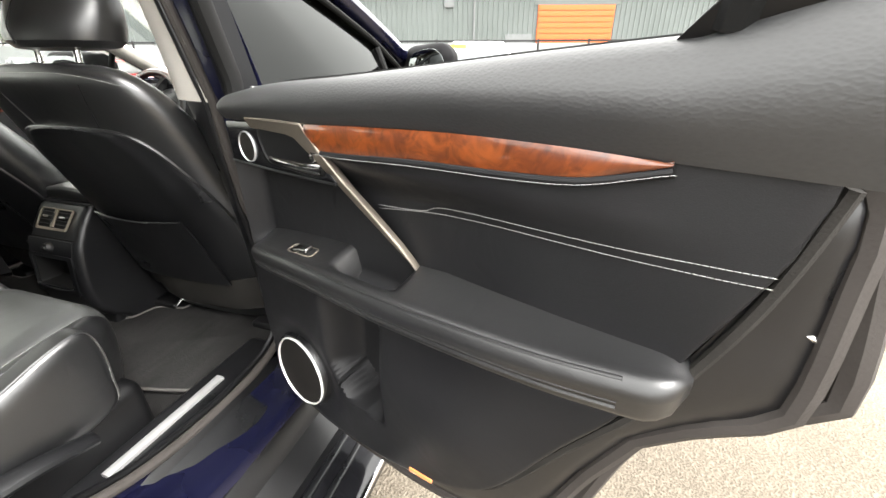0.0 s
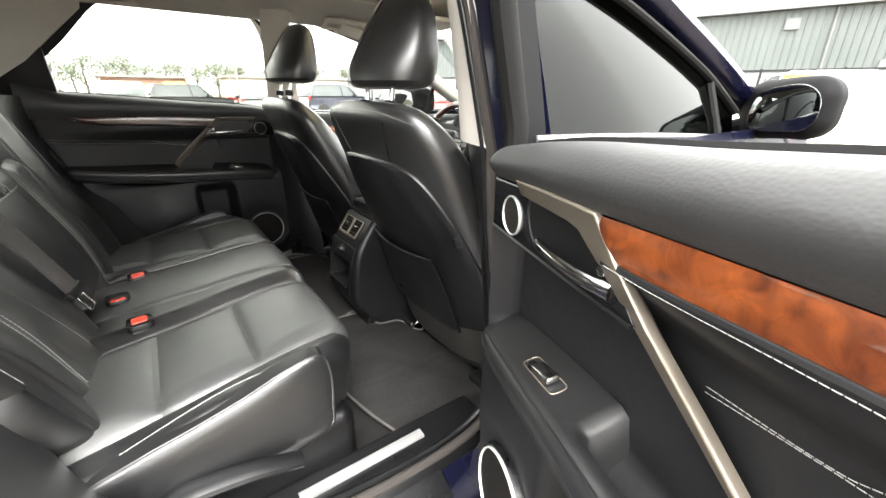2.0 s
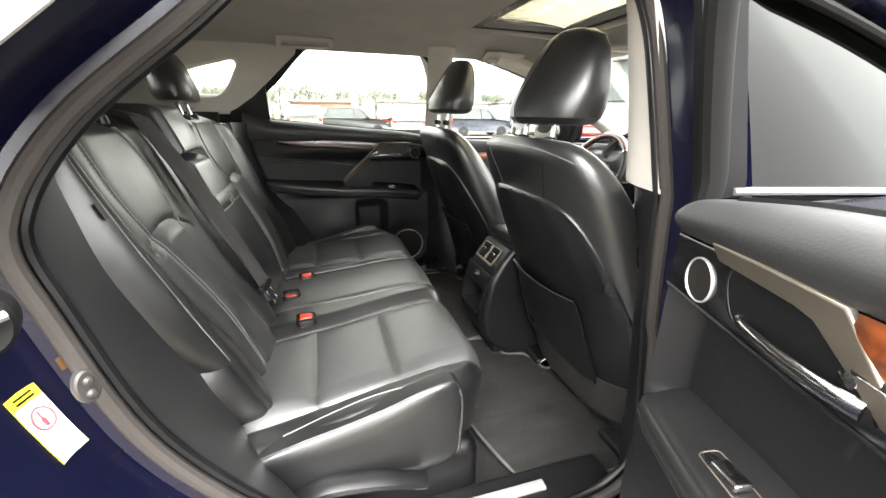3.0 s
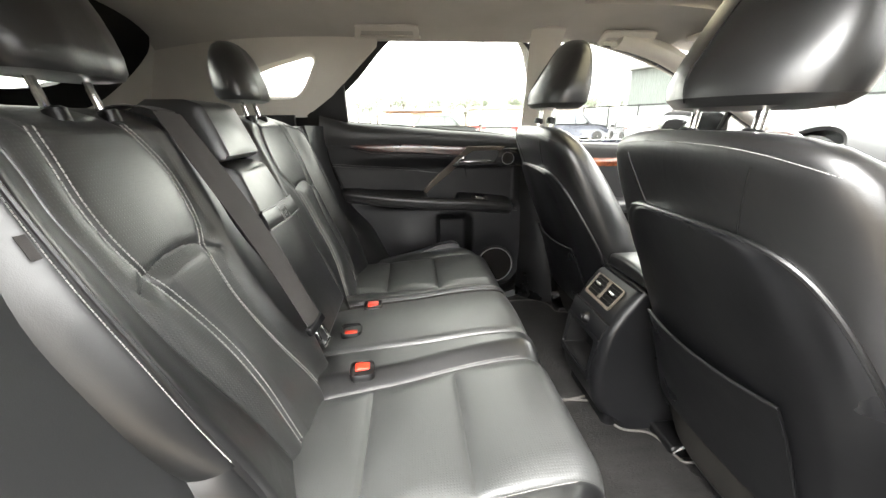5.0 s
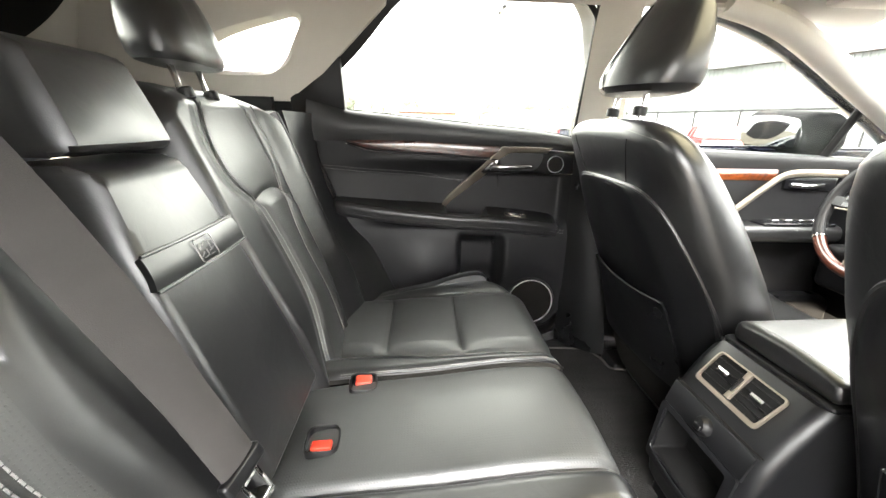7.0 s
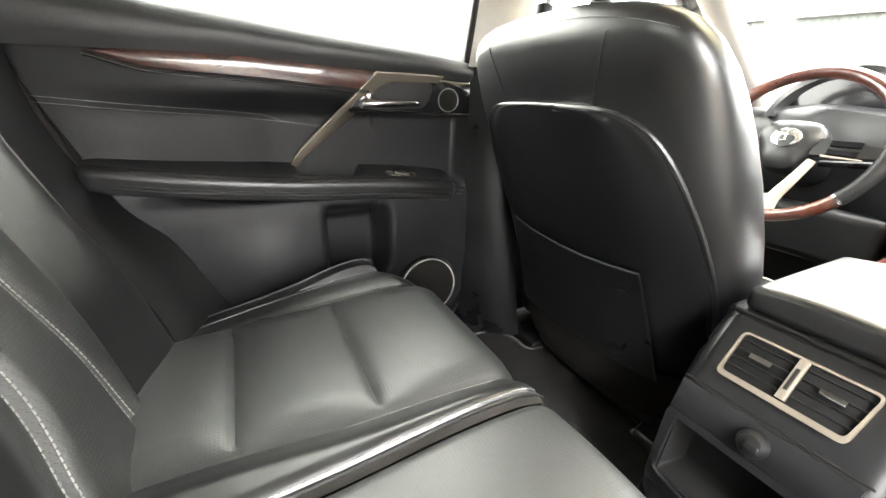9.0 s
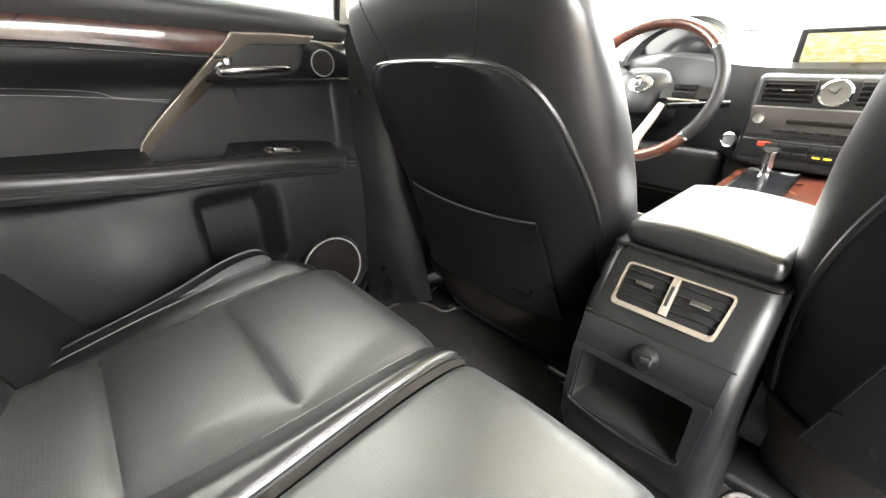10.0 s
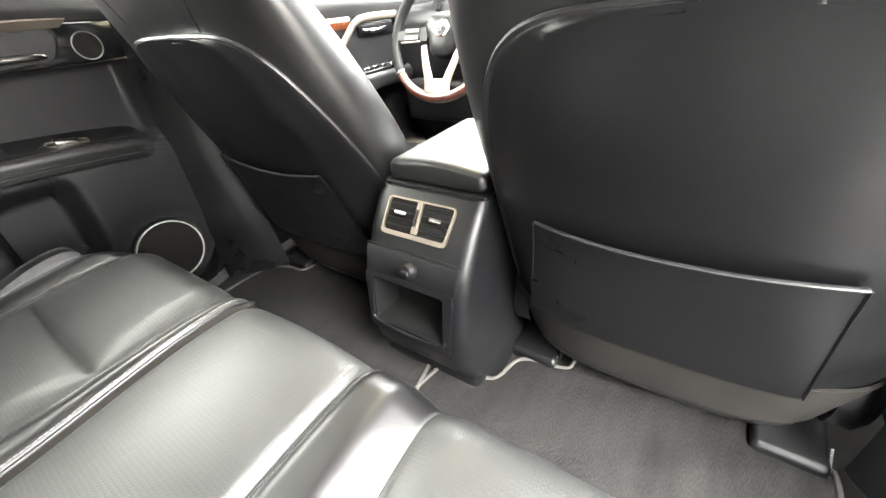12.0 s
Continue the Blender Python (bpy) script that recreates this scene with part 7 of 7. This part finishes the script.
part("stalk", tube([WC - wv * .06 - WN * .05, WC - wv * .20 - WN * .06 + wu * .02], .008, 10), PLASTIC, wheel)
rm = thing("rear_view_mirror", (0, 1.55, 1.42), "black rear view mirror on the windscreen", "mirror")
part("housing", rbox(-.12, .12, 1.535, 1.56, 1.375, 1.44, .018, 4), PLASTIC_D, rm)
part("stem", tube([(0, 1.56, 1.42), (0, 1.60, 1.455)], .012, 8), PLASTIC_D, rm)


# ---- floor mats ----
def floor_mat(pts, label):
    m = thing("floor_mat", (sum(p[0] for p in pts) / len(pts), .7, .472), label, "floor mat", "floor mats")
    ln = [(p.x, p.y) for p in smooth_line([(*p, 0) for p in pts], 5, True)]
    mp = lambda a, b, d: Vector((a, b, .474 + d))
    part("carpet", slab(ln, mp, -.008, .006, .003), MAT_PILE, m)
    part("binding", tube([(a, b, .4795) for a, b in ln], .0042, 8, True), MAT_EDGE, m, "pale bound edge")


floor_mat([(.014, .56), (.014, .75), (.05, .772), (.112, .782), (.132, .80), (.142, .845), (.165, .866), (.235, .880), (.245, .905), (.26, .925), (.50, .93), (.53, .925), (.555, .895), (.62, .885), (.638, .86), (.638, .66), (.62, .615), (.42, .56), (.20, .545)], "black ribbed floor mat with a pale bound edge, near side")
floor_mat([(-.006, .56), (-.006, .75), (-.04, .765), (-.095, .785), (-.11, .83), (-.16, .866), (-.22, .875), (-.245, .91), (-.50, .915), (-.54, .86), (-.60, .85), (-.655, .80), (-.655, .62), (-.62, .565), (-.30, .545)], "black ribbed floor mat with a pale bound edge, far side")


# ---- outside ----
GROUND = surface("pale_coarse_asphalt", (0.060, 0.050, 0.038), (0.165, 0.141, 0.110), 0.9, grain=140, bump=1.0, stain=0.8, cell=True, spec=0.2, bdist=0.006)
g = bmesh.new()
n = 80
def gx(k):
    t = -1 + 2 * k / n
    return math.copysign(abs(t) ** 3 * 600, t)
vv = [[g.verts.new((gx(i), gx(j), 0.0)) for j in range(n + 1)] for i in range(n + 1)]
for i in range(n):
    for j in range(n):
        g.faces.new((vv[i][j], vv[i + 1][j], vv[i + 1][j + 1], vv[i][j + 1]))
structure("ground", g, GROUND, "pale coarse asphalt car park reaching to the horizon", "ground")


def building_wall():
    STEEL = surface("grey_green_sheet_steel", (0.085, 0.098, 0.092), (0.11, 0.124, 0.118), 0.45, 0.2, grain=60, bump=0.1, stain=0.5)
    ROOFM = surface("grey_roof_sheet", (0.12, 0.125, 0.125), (0.16, 0.165, 0.165), 0.5, 0.3, bump=0.1)
    ORANGE = surface("orange_shutter_paint", (0.40, 0.08, 0.01), (0.46, 0.10, 0.014), 0.45, bump=0.1)
    FENCE = surface("pale_fence_sheet", (0.17, 0.18, 0.18), (0.22, 0.23, 0.23), 0.6, bump=0.2, grain=40)
    base = Vector((1.42, .08, 0)) + Vector((-.307, .952, 0)) * 27
    R, B = Vector((.952, .307, 0)), Vector((-.307, .952, 0))
    b = thing("warehouse", base, "grey-green corrugated steel warehouse with an orange shutter", "building")
    P = lambda a, d, z: base + R * a + B * d + Vector((0, 0, z))
    def wall(a0, a1, z1):
        bm = bmesh.new()
        step = .3
        k = int((a1 - a0) / step)
        line = []
        for i in range(k):
            a = a0 + i * step
            line += [(a, 0), (a + .2, 0), (a + .225, -.035), (a + .275, -.035)]
        lo = [bm.verts.new(P(a, d, 0)) for a, d in line]
        hi = [bm.verts.new(P(a, d, z1)) for a, d in line]
        for i in range(len(line) - 1):
            bm.faces.new((lo[i], lo[i + 1], hi[i + 1], hi[i]))
        return bm
    part("wall", wall(-26, 60, 5.05), STEEL, b)
    part("back", rbox(-1, 1, -1, 1, -1, 1, .01, 1, lambda p: P(17 + p.x * 43, 10 + p.y * 9.9, 2.5 + p.z * 2.5)), STEEL, b)
    part("roof", rbox(-1, 1, -1, 1, -1, 1, .01, 1, lambda p: P(17 + p.x * 43.4, 10 + p.y * 10.4, 5.15 + p.z * .11)), ROOFM, b)
    part("downpipe", tube([P(1.9, -.1, 0), P(1.9, -.1, 5.0)], .06, 8), ROOFM, b)
    sh = part("shutter", rbox(-1, 1, -1, 1, -1, 1, .01, 1, lambda p: P(7.9 + p.x * 2.25, -.06 + p.y * .03, 2.15 + p.z * 2.15)), ORANGE, b, "orange roller shutter")
    for k in range(14):
        part("slat", rbox(-1, 1, -1, 1, -1, 1, .01, 1, lambda p, k=k: P(7.9 + p.x * 2.2, -.11 + p.y * .02, .25 + k * .30 + p.z * .12)), ORANGE, sh)
    part("frame", rbox(-1, 1, -1, 1, -1, 1, .01, 1, lambda p: P(7.9 + p.x * 2.5, -.03 + p.y * .03, 4.42 + p.z * .12)), STEEL, b)
    part("side_door", rbox(-1, 1, -1, 1, -1, 1, .01, 1, lambda p: P(4.6 + p.x * .8, -.06 + p.y * .03, 1.4 + p.z * 1.4)), ROOFM, b, "dark grey side door")
    part("vent", rbox(-1, 1, -1, 1, -1, 1, .01, 1, lambda p: P(.43 + p.x * .27, -.1 + p.y * .06, 4.44 + p.z * .24)), ROOFM, b)
    f = thing("fence", base - B * 5, "pale sheet fence with a dark top rail", "fence")
    Q = lambda a, d, z: P(a, d - 5, z)
    for k in range(22):
        part("panel", rbox(-1, 1, -1, 1, -1, 1, .01, 1, lambda p, k=k: Q(-24 + k * 2.5 + p.x * 1.2, p.y * .02, 1.1 + p.z * 1.02)), FENCE, f)
        part("post", rbox(-1, 1, -1, 1, -1, 1, .01, 1, lambda p, k=k: Q(-25.25 + k * 2.5 + p.x * .04, p.y * .04, 1.15 + p.z * 1.15)), PLASTIC_D, f)
    part("rail", rbox(-1, 1, -1, 1, -1, 1, .01, 1, lambda p: Q(3 + p.x * 28, p.y * .03, 2.22 + p.z * .04)), PLASTIC_D, f)


building_wall()


# parked vehicles
TYRE = surface("tyre_rubber", (0.02, 0.02, 0.02), (0.035, 0.035, 0.035), 0.8, bump=0.3)
ALLOY = surface("alloy_wheel", (0.5, 0.5, 0.51), (0.6, 0.6, 0.61), 0.35, 0.9, bump=0.05)
LAMP_R = surface("red_tail_lamp", (0.35, 0.02, 0.02), (0.45, 0.03, 0.03), 0.2, coat=1.0, bump=0)
LAMP_W = surface("clear_head_lamp", (0.6, 0.62, 0.63), (0.75, 0.77, 0.78), 0.1, coat=1.0, bump=0)
DARKGLASS = surface("dark_car_glass", (0.07, 0.08, 0.082), (0.10, 0.11, 0.113), 0.06, bump=0, rvar=0.02)
PAINTS = {}


def car_paint(colour):
    if colour not in PAINTS:
        PAINTS[colour] = surface("car_paint", colour, tuple(c * 1.08 for c in colour), 0.3, 0.2, coat=1.0, bump=0.03, rvar=0.05)
    return PAINTS[colour]


def parked_car(at, heading, colour, label, tall=1.7, length=4.6, suv=True):
    """A parked car; heading in degrees, its nose along local +x."""
    c = thing("parked_car", (at[0], at[1], 0), label, "car", "parked cars")
    c.matrix_basis = pose(at[0], at[1], 0, 0, 0, heading)
    M = c.matrix_basis
    hl, hwid = length / 2, .92
    belt = .62 * tall
    prof = [(-hl, .45), (-hl - .02, .70), (-hl + .03, belt - .05), (-hl + .15, belt), (hl * .36, belt), (hl * .80, belt - .10), (hl - .05, belt - .28), (hl, .60), (hl - .02, .35), (hl * .5, .26), (-hl * .6, .26)]
    pr = [(p.x, p.y) for p in smooth_line([(*p, 0) for p in prof], 3, True)]
    ring = lambda s, k: [M @ Vector((x * (1 - .015 * k), s, z + (.03 * k if z < .5 else -.02 * k))) for x, z in pr]
    part("body", loft([ring(-hwid + .10, 4), ring(-hwid + .03, 1), ring(-hwid, 0), ring(-hwid * .5, 0), ring(hwid * .5, 0), ring(hwid, 0), ring(hwid - .03, 1), ring(hwid - .10, 4)]), car_paint(colour), c)
    rear = -hl + (.18 if suv else .75)
    cab = [(rear, belt - .03), (rear + .22, tall - .10), (rear + .55, tall - .02), (0, tall), (hl * .12, tall - .04), (hl * .42, belt - .02)]
    cb = [(p.x, p.y) for p in smooth_line([(*p, 0) for p in cab], 4)]
    def cr(s, k):
        return [M @ Vector((x, s * (1 - .16 * max(0, (z - belt) / (tall - belt))), z - .02 * k)) for x, z in cb]
    cabin = part("cabin_glass", loft([cr(-hwid + .04, 1), cr(-hwid + .02, 0), cr(-.4, 0), cr(.4, 0), cr(hwid - .02, 0), cr(hwid - .04, 1)]), DARKGLASS, c, "dark window glass")
    rf = [(x, z) for x, z in cb if z > tall - .13]
    part("roof", loft([[M @ Vector((x, s * (1 - .14), z + .012)) for x, z in rf] + [M @ Vector((x, s * (1 - .14), z - .03)) for x, z in rf[::-1]] for s in (-hwid + .04, -.4, .4, hwid - .04)]), car_paint(colour), c)
    for s in (-1, 1):
        for x0, x1 in ((rear + .10, rear + .30), (-.15, -.05), (hl * .16, hl * .40)):
            z0, z1 = belt, tall - .04
            part("pillar", tube([M @ Vector((x1 if x1 > 1e9 else (x0 if x0 < -.5 else x1), s * (hwid - .01), z0)), M @ Vector(((x1 if x0 < -.5 else x0), s * (hwid - .01) * .86, z1 - (.05 if x0 > 0 else 0)))], .045, 6), car_paint(colour), c)
        for x in (-hl * .60, hl * .62):
            w = part("wheel", disc_stack(M @ Vector((x, s * (hwid - .20), .34)), M.to_3x3() @ Vector((0, s, 0)), [(.30, 0), (.34, .02), (.34, .19), (.30, .215), (.22, .21)], 24), TYRE, c)
            part("rim", disc_stack(M @ Vector((x, s * (hwid - .02), .34)), M.to_3x3() @ Vector((0, s, 0)), [(.22, 0), (.21, .02), (.08, .015), (.06, .03), (.001, .03)], 20), ALLOY, w)
        part("tail_lamp", rbox(-.05, .09, -.10, .10, -.12, .12, .03, 2, lambda p: M @ Vector((-hl + .05 + p.x, s * (hwid - .10) + p.y, belt - .12 + p.z))), LAMP_R, c)
        part("head_lamp", rbox(-.12, .06, -.14, .14, -.06, .06, .03, 2, lambda p: M @ Vector((hl - .10 + p.x, s * (hwid - .18) + p.y, belt - .26 + p.z))), LAMP_W, c)
        part("door_mirror", rbox(-.06, .06, -.10, .10, -.07, .07, .03, 2, lambda p: M @ Vector((hl * .28 + p.x, s * (hwid + .10) + p.y, belt + .05 + p.z))), PLASTIC_D, c)
    part("rear_screen", rbox(-.02, .02, -.62, .62, -.18, .18, .01, 1, lambda p: M @ Vector((rear + .09 + .5 * p.z + p.x, p.y, (belt + tall) / 2 - .06 + p.z))), DARKGLASS, c)
    return c


white = parked_car((-1.7, 13.2), -60, (.75, .76, .74), "white sport utility vehicle with a yellow windscreen sticker", 1.78, 4.7)
part("sticker", rbox(-.22, .22, -.01, .01, -.05, .05, .01, 1, lambda p: Matrix.Translation((-1.95, 12.0, 1.66)) @ Matrix.Rotation(radians(15), 4, "Z") @ p), YELLOW_V, white, "yellow sticker")
lot = [((-24.5, -.6), 185, (.55, .52, .46), "pale gold sport utility vehicle in the car park", 1.72, 4.8),
       ((-27.5, 2.6), 100, (.06, .065, .07), "dark grey sport utility vehicle seen from behind", 1.68, 4.6),
       ((-24.0, 5.6), 170, (.10, .105, .11), "dark grey crossover in the car park", 1.62, 4.8),
       ((-26.0, 11.0), 95, (.05, .055, .075), "dark blue van in the car park", 1.80, 4.8),
       ((-22.5, 13.4), 165, (.42, .43, .45), "silver hatchback in the car park", 1.52, 4.3),
       ((-19.5, 14.8), 160, (.55, .03, .03), "red car in the car park", 1.45, 4.3),
       ((-29.0, 17.5), 100, (.6, .6, .6), "white crossover in the car park", 1.6, 4.5),
       ((-33.0, -6.0), 90, (.5, .5, .5), "silver car far across the car park", 1.5, 4.5),
       ((-36.0, 8.0), 90, (.25, .03, .03), "dark red car far across the car park", 1.55, 4.6),
       ((-34.0, 22.0), 120, (.3, .32, .34), "grey car far across the car park", 1.55, 4.6),
       ((-16.0, 24.0), 140, (.65, .66, .66), "white sedan in the car park", 1.48, 4.6),
       ((-10.0, 27.0), 150, (.08, .08, .09), "black sedan in the car park", 1.48, 4.6)]
for at, hd, col, lab, tl, ln in lot:
    parked_car(at, hd, col, lab, tl, ln, tl > 1.55)


# lamp posts, utility poles and wires
POLE = surface("weathered_pole", (0.16, 0.15, 0.14), (0.25, 0.24, 0.22), 0.7, grain=40, bump=0.3)


def lamp_post(x, y, h):
    p = thing("lamp_post", (x, y, 0), "tall grey car park lamp post", "lamp post", "lamp posts")
    part("pole", tube([(x, y, 0), (x, y, h * .5), (x, y, h)], lambda k: .11 - .04 * k, 10), POLE, p)
    part("base", disc_stack((x, y, 0), (0, 0, 1), [(.28, 0), (.28, .6), (.2, .65)], 16), GROUND, p)
    part("arm", tube([(x - .7, y, h), (x + .7, y, h)], .05, 8), POLE, p)
    for s in (-1, 1):
        part("lamp_head", rbox(x + s * .8 - .3, x + s * .8 + .3, y - .15, y + .15, h - .05, h + .12, .03, 2), PLASTIC_D, p)


lamp_post(-33.0, 6.2, 9.5)
lamp_post(-30.0, 28.0, 9.5)


def utility_pole(x, y, h):
    p = thing("utility_pole", (x, y, 0), "wooden utility pole with a crossarm", "utility pole", "utility poles")
    part("pole", tube([(x, y, 0), (x, y, h)], lambda k: .16 - .05 * k, 8), POLE, p)
    part("crossarm", rbox(x - .06, x + .06, y - 1.1, y + 1.1, h - .9, h - .75, .02, 1), POLE, p)


for yy in (-38, -8, 22, 52):
    utility_pole(-72.0, yy, 10.5)
wires = bmesh.new()
for dy, hz in ((-1, 9.75), (0, 10.4), (1, 9.75)):
    for a, b in ((-38, -8), (-8, 22), (22, 52)):
        tube_into(wires, [(-72 + dy * .02, a + (b - a) * k / 12, hz - .9 * math.sin(math.pi * k / 12)) for k in range(13)], .02, 4)
w = thing("power_line", (-72, 0, 9), "thin black power line wires", "power line")
part("wires", wires, PLASTIC_D, w)

# low building across the road and the far trees
BRICKB = surface("orange_brown_wall", (0.23, 0.13, 0.095), (0.31, 0.18, 0.135), 0.8, grain=20, bump=0.2)
YEL = surface("yellow_wall_paint", (0.62, 0.45, 0.10), (0.7, 0.52, 0.14), 0.7, bump=0.1)
fb = thing("low_building", (-62, 0, 0), "long low orange-brown building across the road", "building")
part("wall", rbox(-66, -58, -3.0, 5.0, 0, 2.8, .05, 1), BRICKB, fb)
part("roof", rbox(-66.4, -57.6, -3.4, 5.4, 2.8, 3.05, .05, 1), POLE, fb)
for k in range(5):
    part("window", rbox(-57.98, -57.9, -2.5 + 1.5 * k, -1.5 + 1.5 * k, 1.0, 2.1, .02, 1), DARKGLASS, fb)
sb = thing("low_building", (-50, 12, 0), "low pale building with a yellow band", "building")
part("wall", rbox(-56, -50, 2.5, 4.2, 0, 2.3, .05, 1), YEL, sb)
part("annex", rbox(-60, -54, 9, 24, 0, 2.9, .05, 1), TRIM, sb)
part("roof", rbox(-60.3, -53.7, 8.7, 24.3, 2.9, 3.2, .05, 1), POLE, sb)

# the haze of distance is put into the pale leaf colour
LEAF = surface("hazy_foliage", (0.12, 0.145, 0.105), (0.18, 0.205, 0.16), 0.9, grain=3, bump=0.3, stain=0.3, spec=0.1)
BARK = surface("bark", (0.07, 0.06, 0.05), (0.12, 0.10, 0.085), 0.9, grain=20, bump=0.5)


def tree(seed):
    """A broad tree: tapered trunk, limbs and many small leaf clumps."""
    rnd = random.Random(seed)
    t = thing("tree", (0, 0, 0), "hazy green broadleaf tree far behind the car park", "tree", "far trees")
    bm = tube([(0, 0, 0), (.1, .05, 2.0), (.0, .15, 4.0), (.1, 0, 6.0)], lambda k: .28 - .20 * k, 8)
    tips = []
    for k in range(9):
        a, z0 = rnd.uniform(0, 6.28), rnd.uniform(1.8, 4.8)
        e = Vector((math.cos(a) * rnd.uniform(1.2, 2.8), math.sin(a) * rnd.uniform(1.2, 2.8), z0 + rnd.uniform(.8, 2.4)))
        tube_into(bm, [(0, .1, z0), e * .5 + Vector((0, 0, z0 * .5 + .2)), e], lambda q: .09 - .07 * q, 6)
        tips.append(e)
    part("trunk", bm, BARK, t)
    lv = bmesh.new()
    tips += [Vector((0, 0, 6.5)), Vector((.6, .4, 5.6)), Vector((-.7, -.3, 5.8))]
    for tip in tips:
        for k in range(46):
            d = Vector((rnd.gauss(0, .62), rnd.gauss(0, .62), rnd.gauss(0, .48)))
            c = tip + d
            s = rnd.uniform(.12, .26)
            u = Vector((rnd.gauss(0, 1), rnd.gauss(0, 1), rnd.gauss(0, 1))).normalized()
            v = u.orthogonal().normalized()
            w_ = u.cross(v)
            q = [lv.verts.new(c + v * s), lv.verts.new(c + w_ * s * .7 + u * s * .3), lv.verts.new(c - v * s), lv.verts.new(c - w_ * s * .7 + u * s * .25)]
            lv.faces.new((q[0], q[1], q[2]))
            lv.faces.new((q[0], q[2], q[3]))
    part("crown", lv, LEAF, t)
    return t


rt = random.Random(4)
kinds = [tree(1), tree(2), tree(3)]
for i, k in enumerate(kinds):
    k.matrix_basis = pose(-95 - 4 * i, -40 + 9 * i, 0, 0, 0, 40 * i)
for i in range(64):
    copy_thing(kinds[i % 3], pose(-90 - rt.uniform(0, 30), -55 + i * 2.5 + rt.uniform(-1.5, 1.5), 0, 0, 0, rt.uniform(0, 360)))
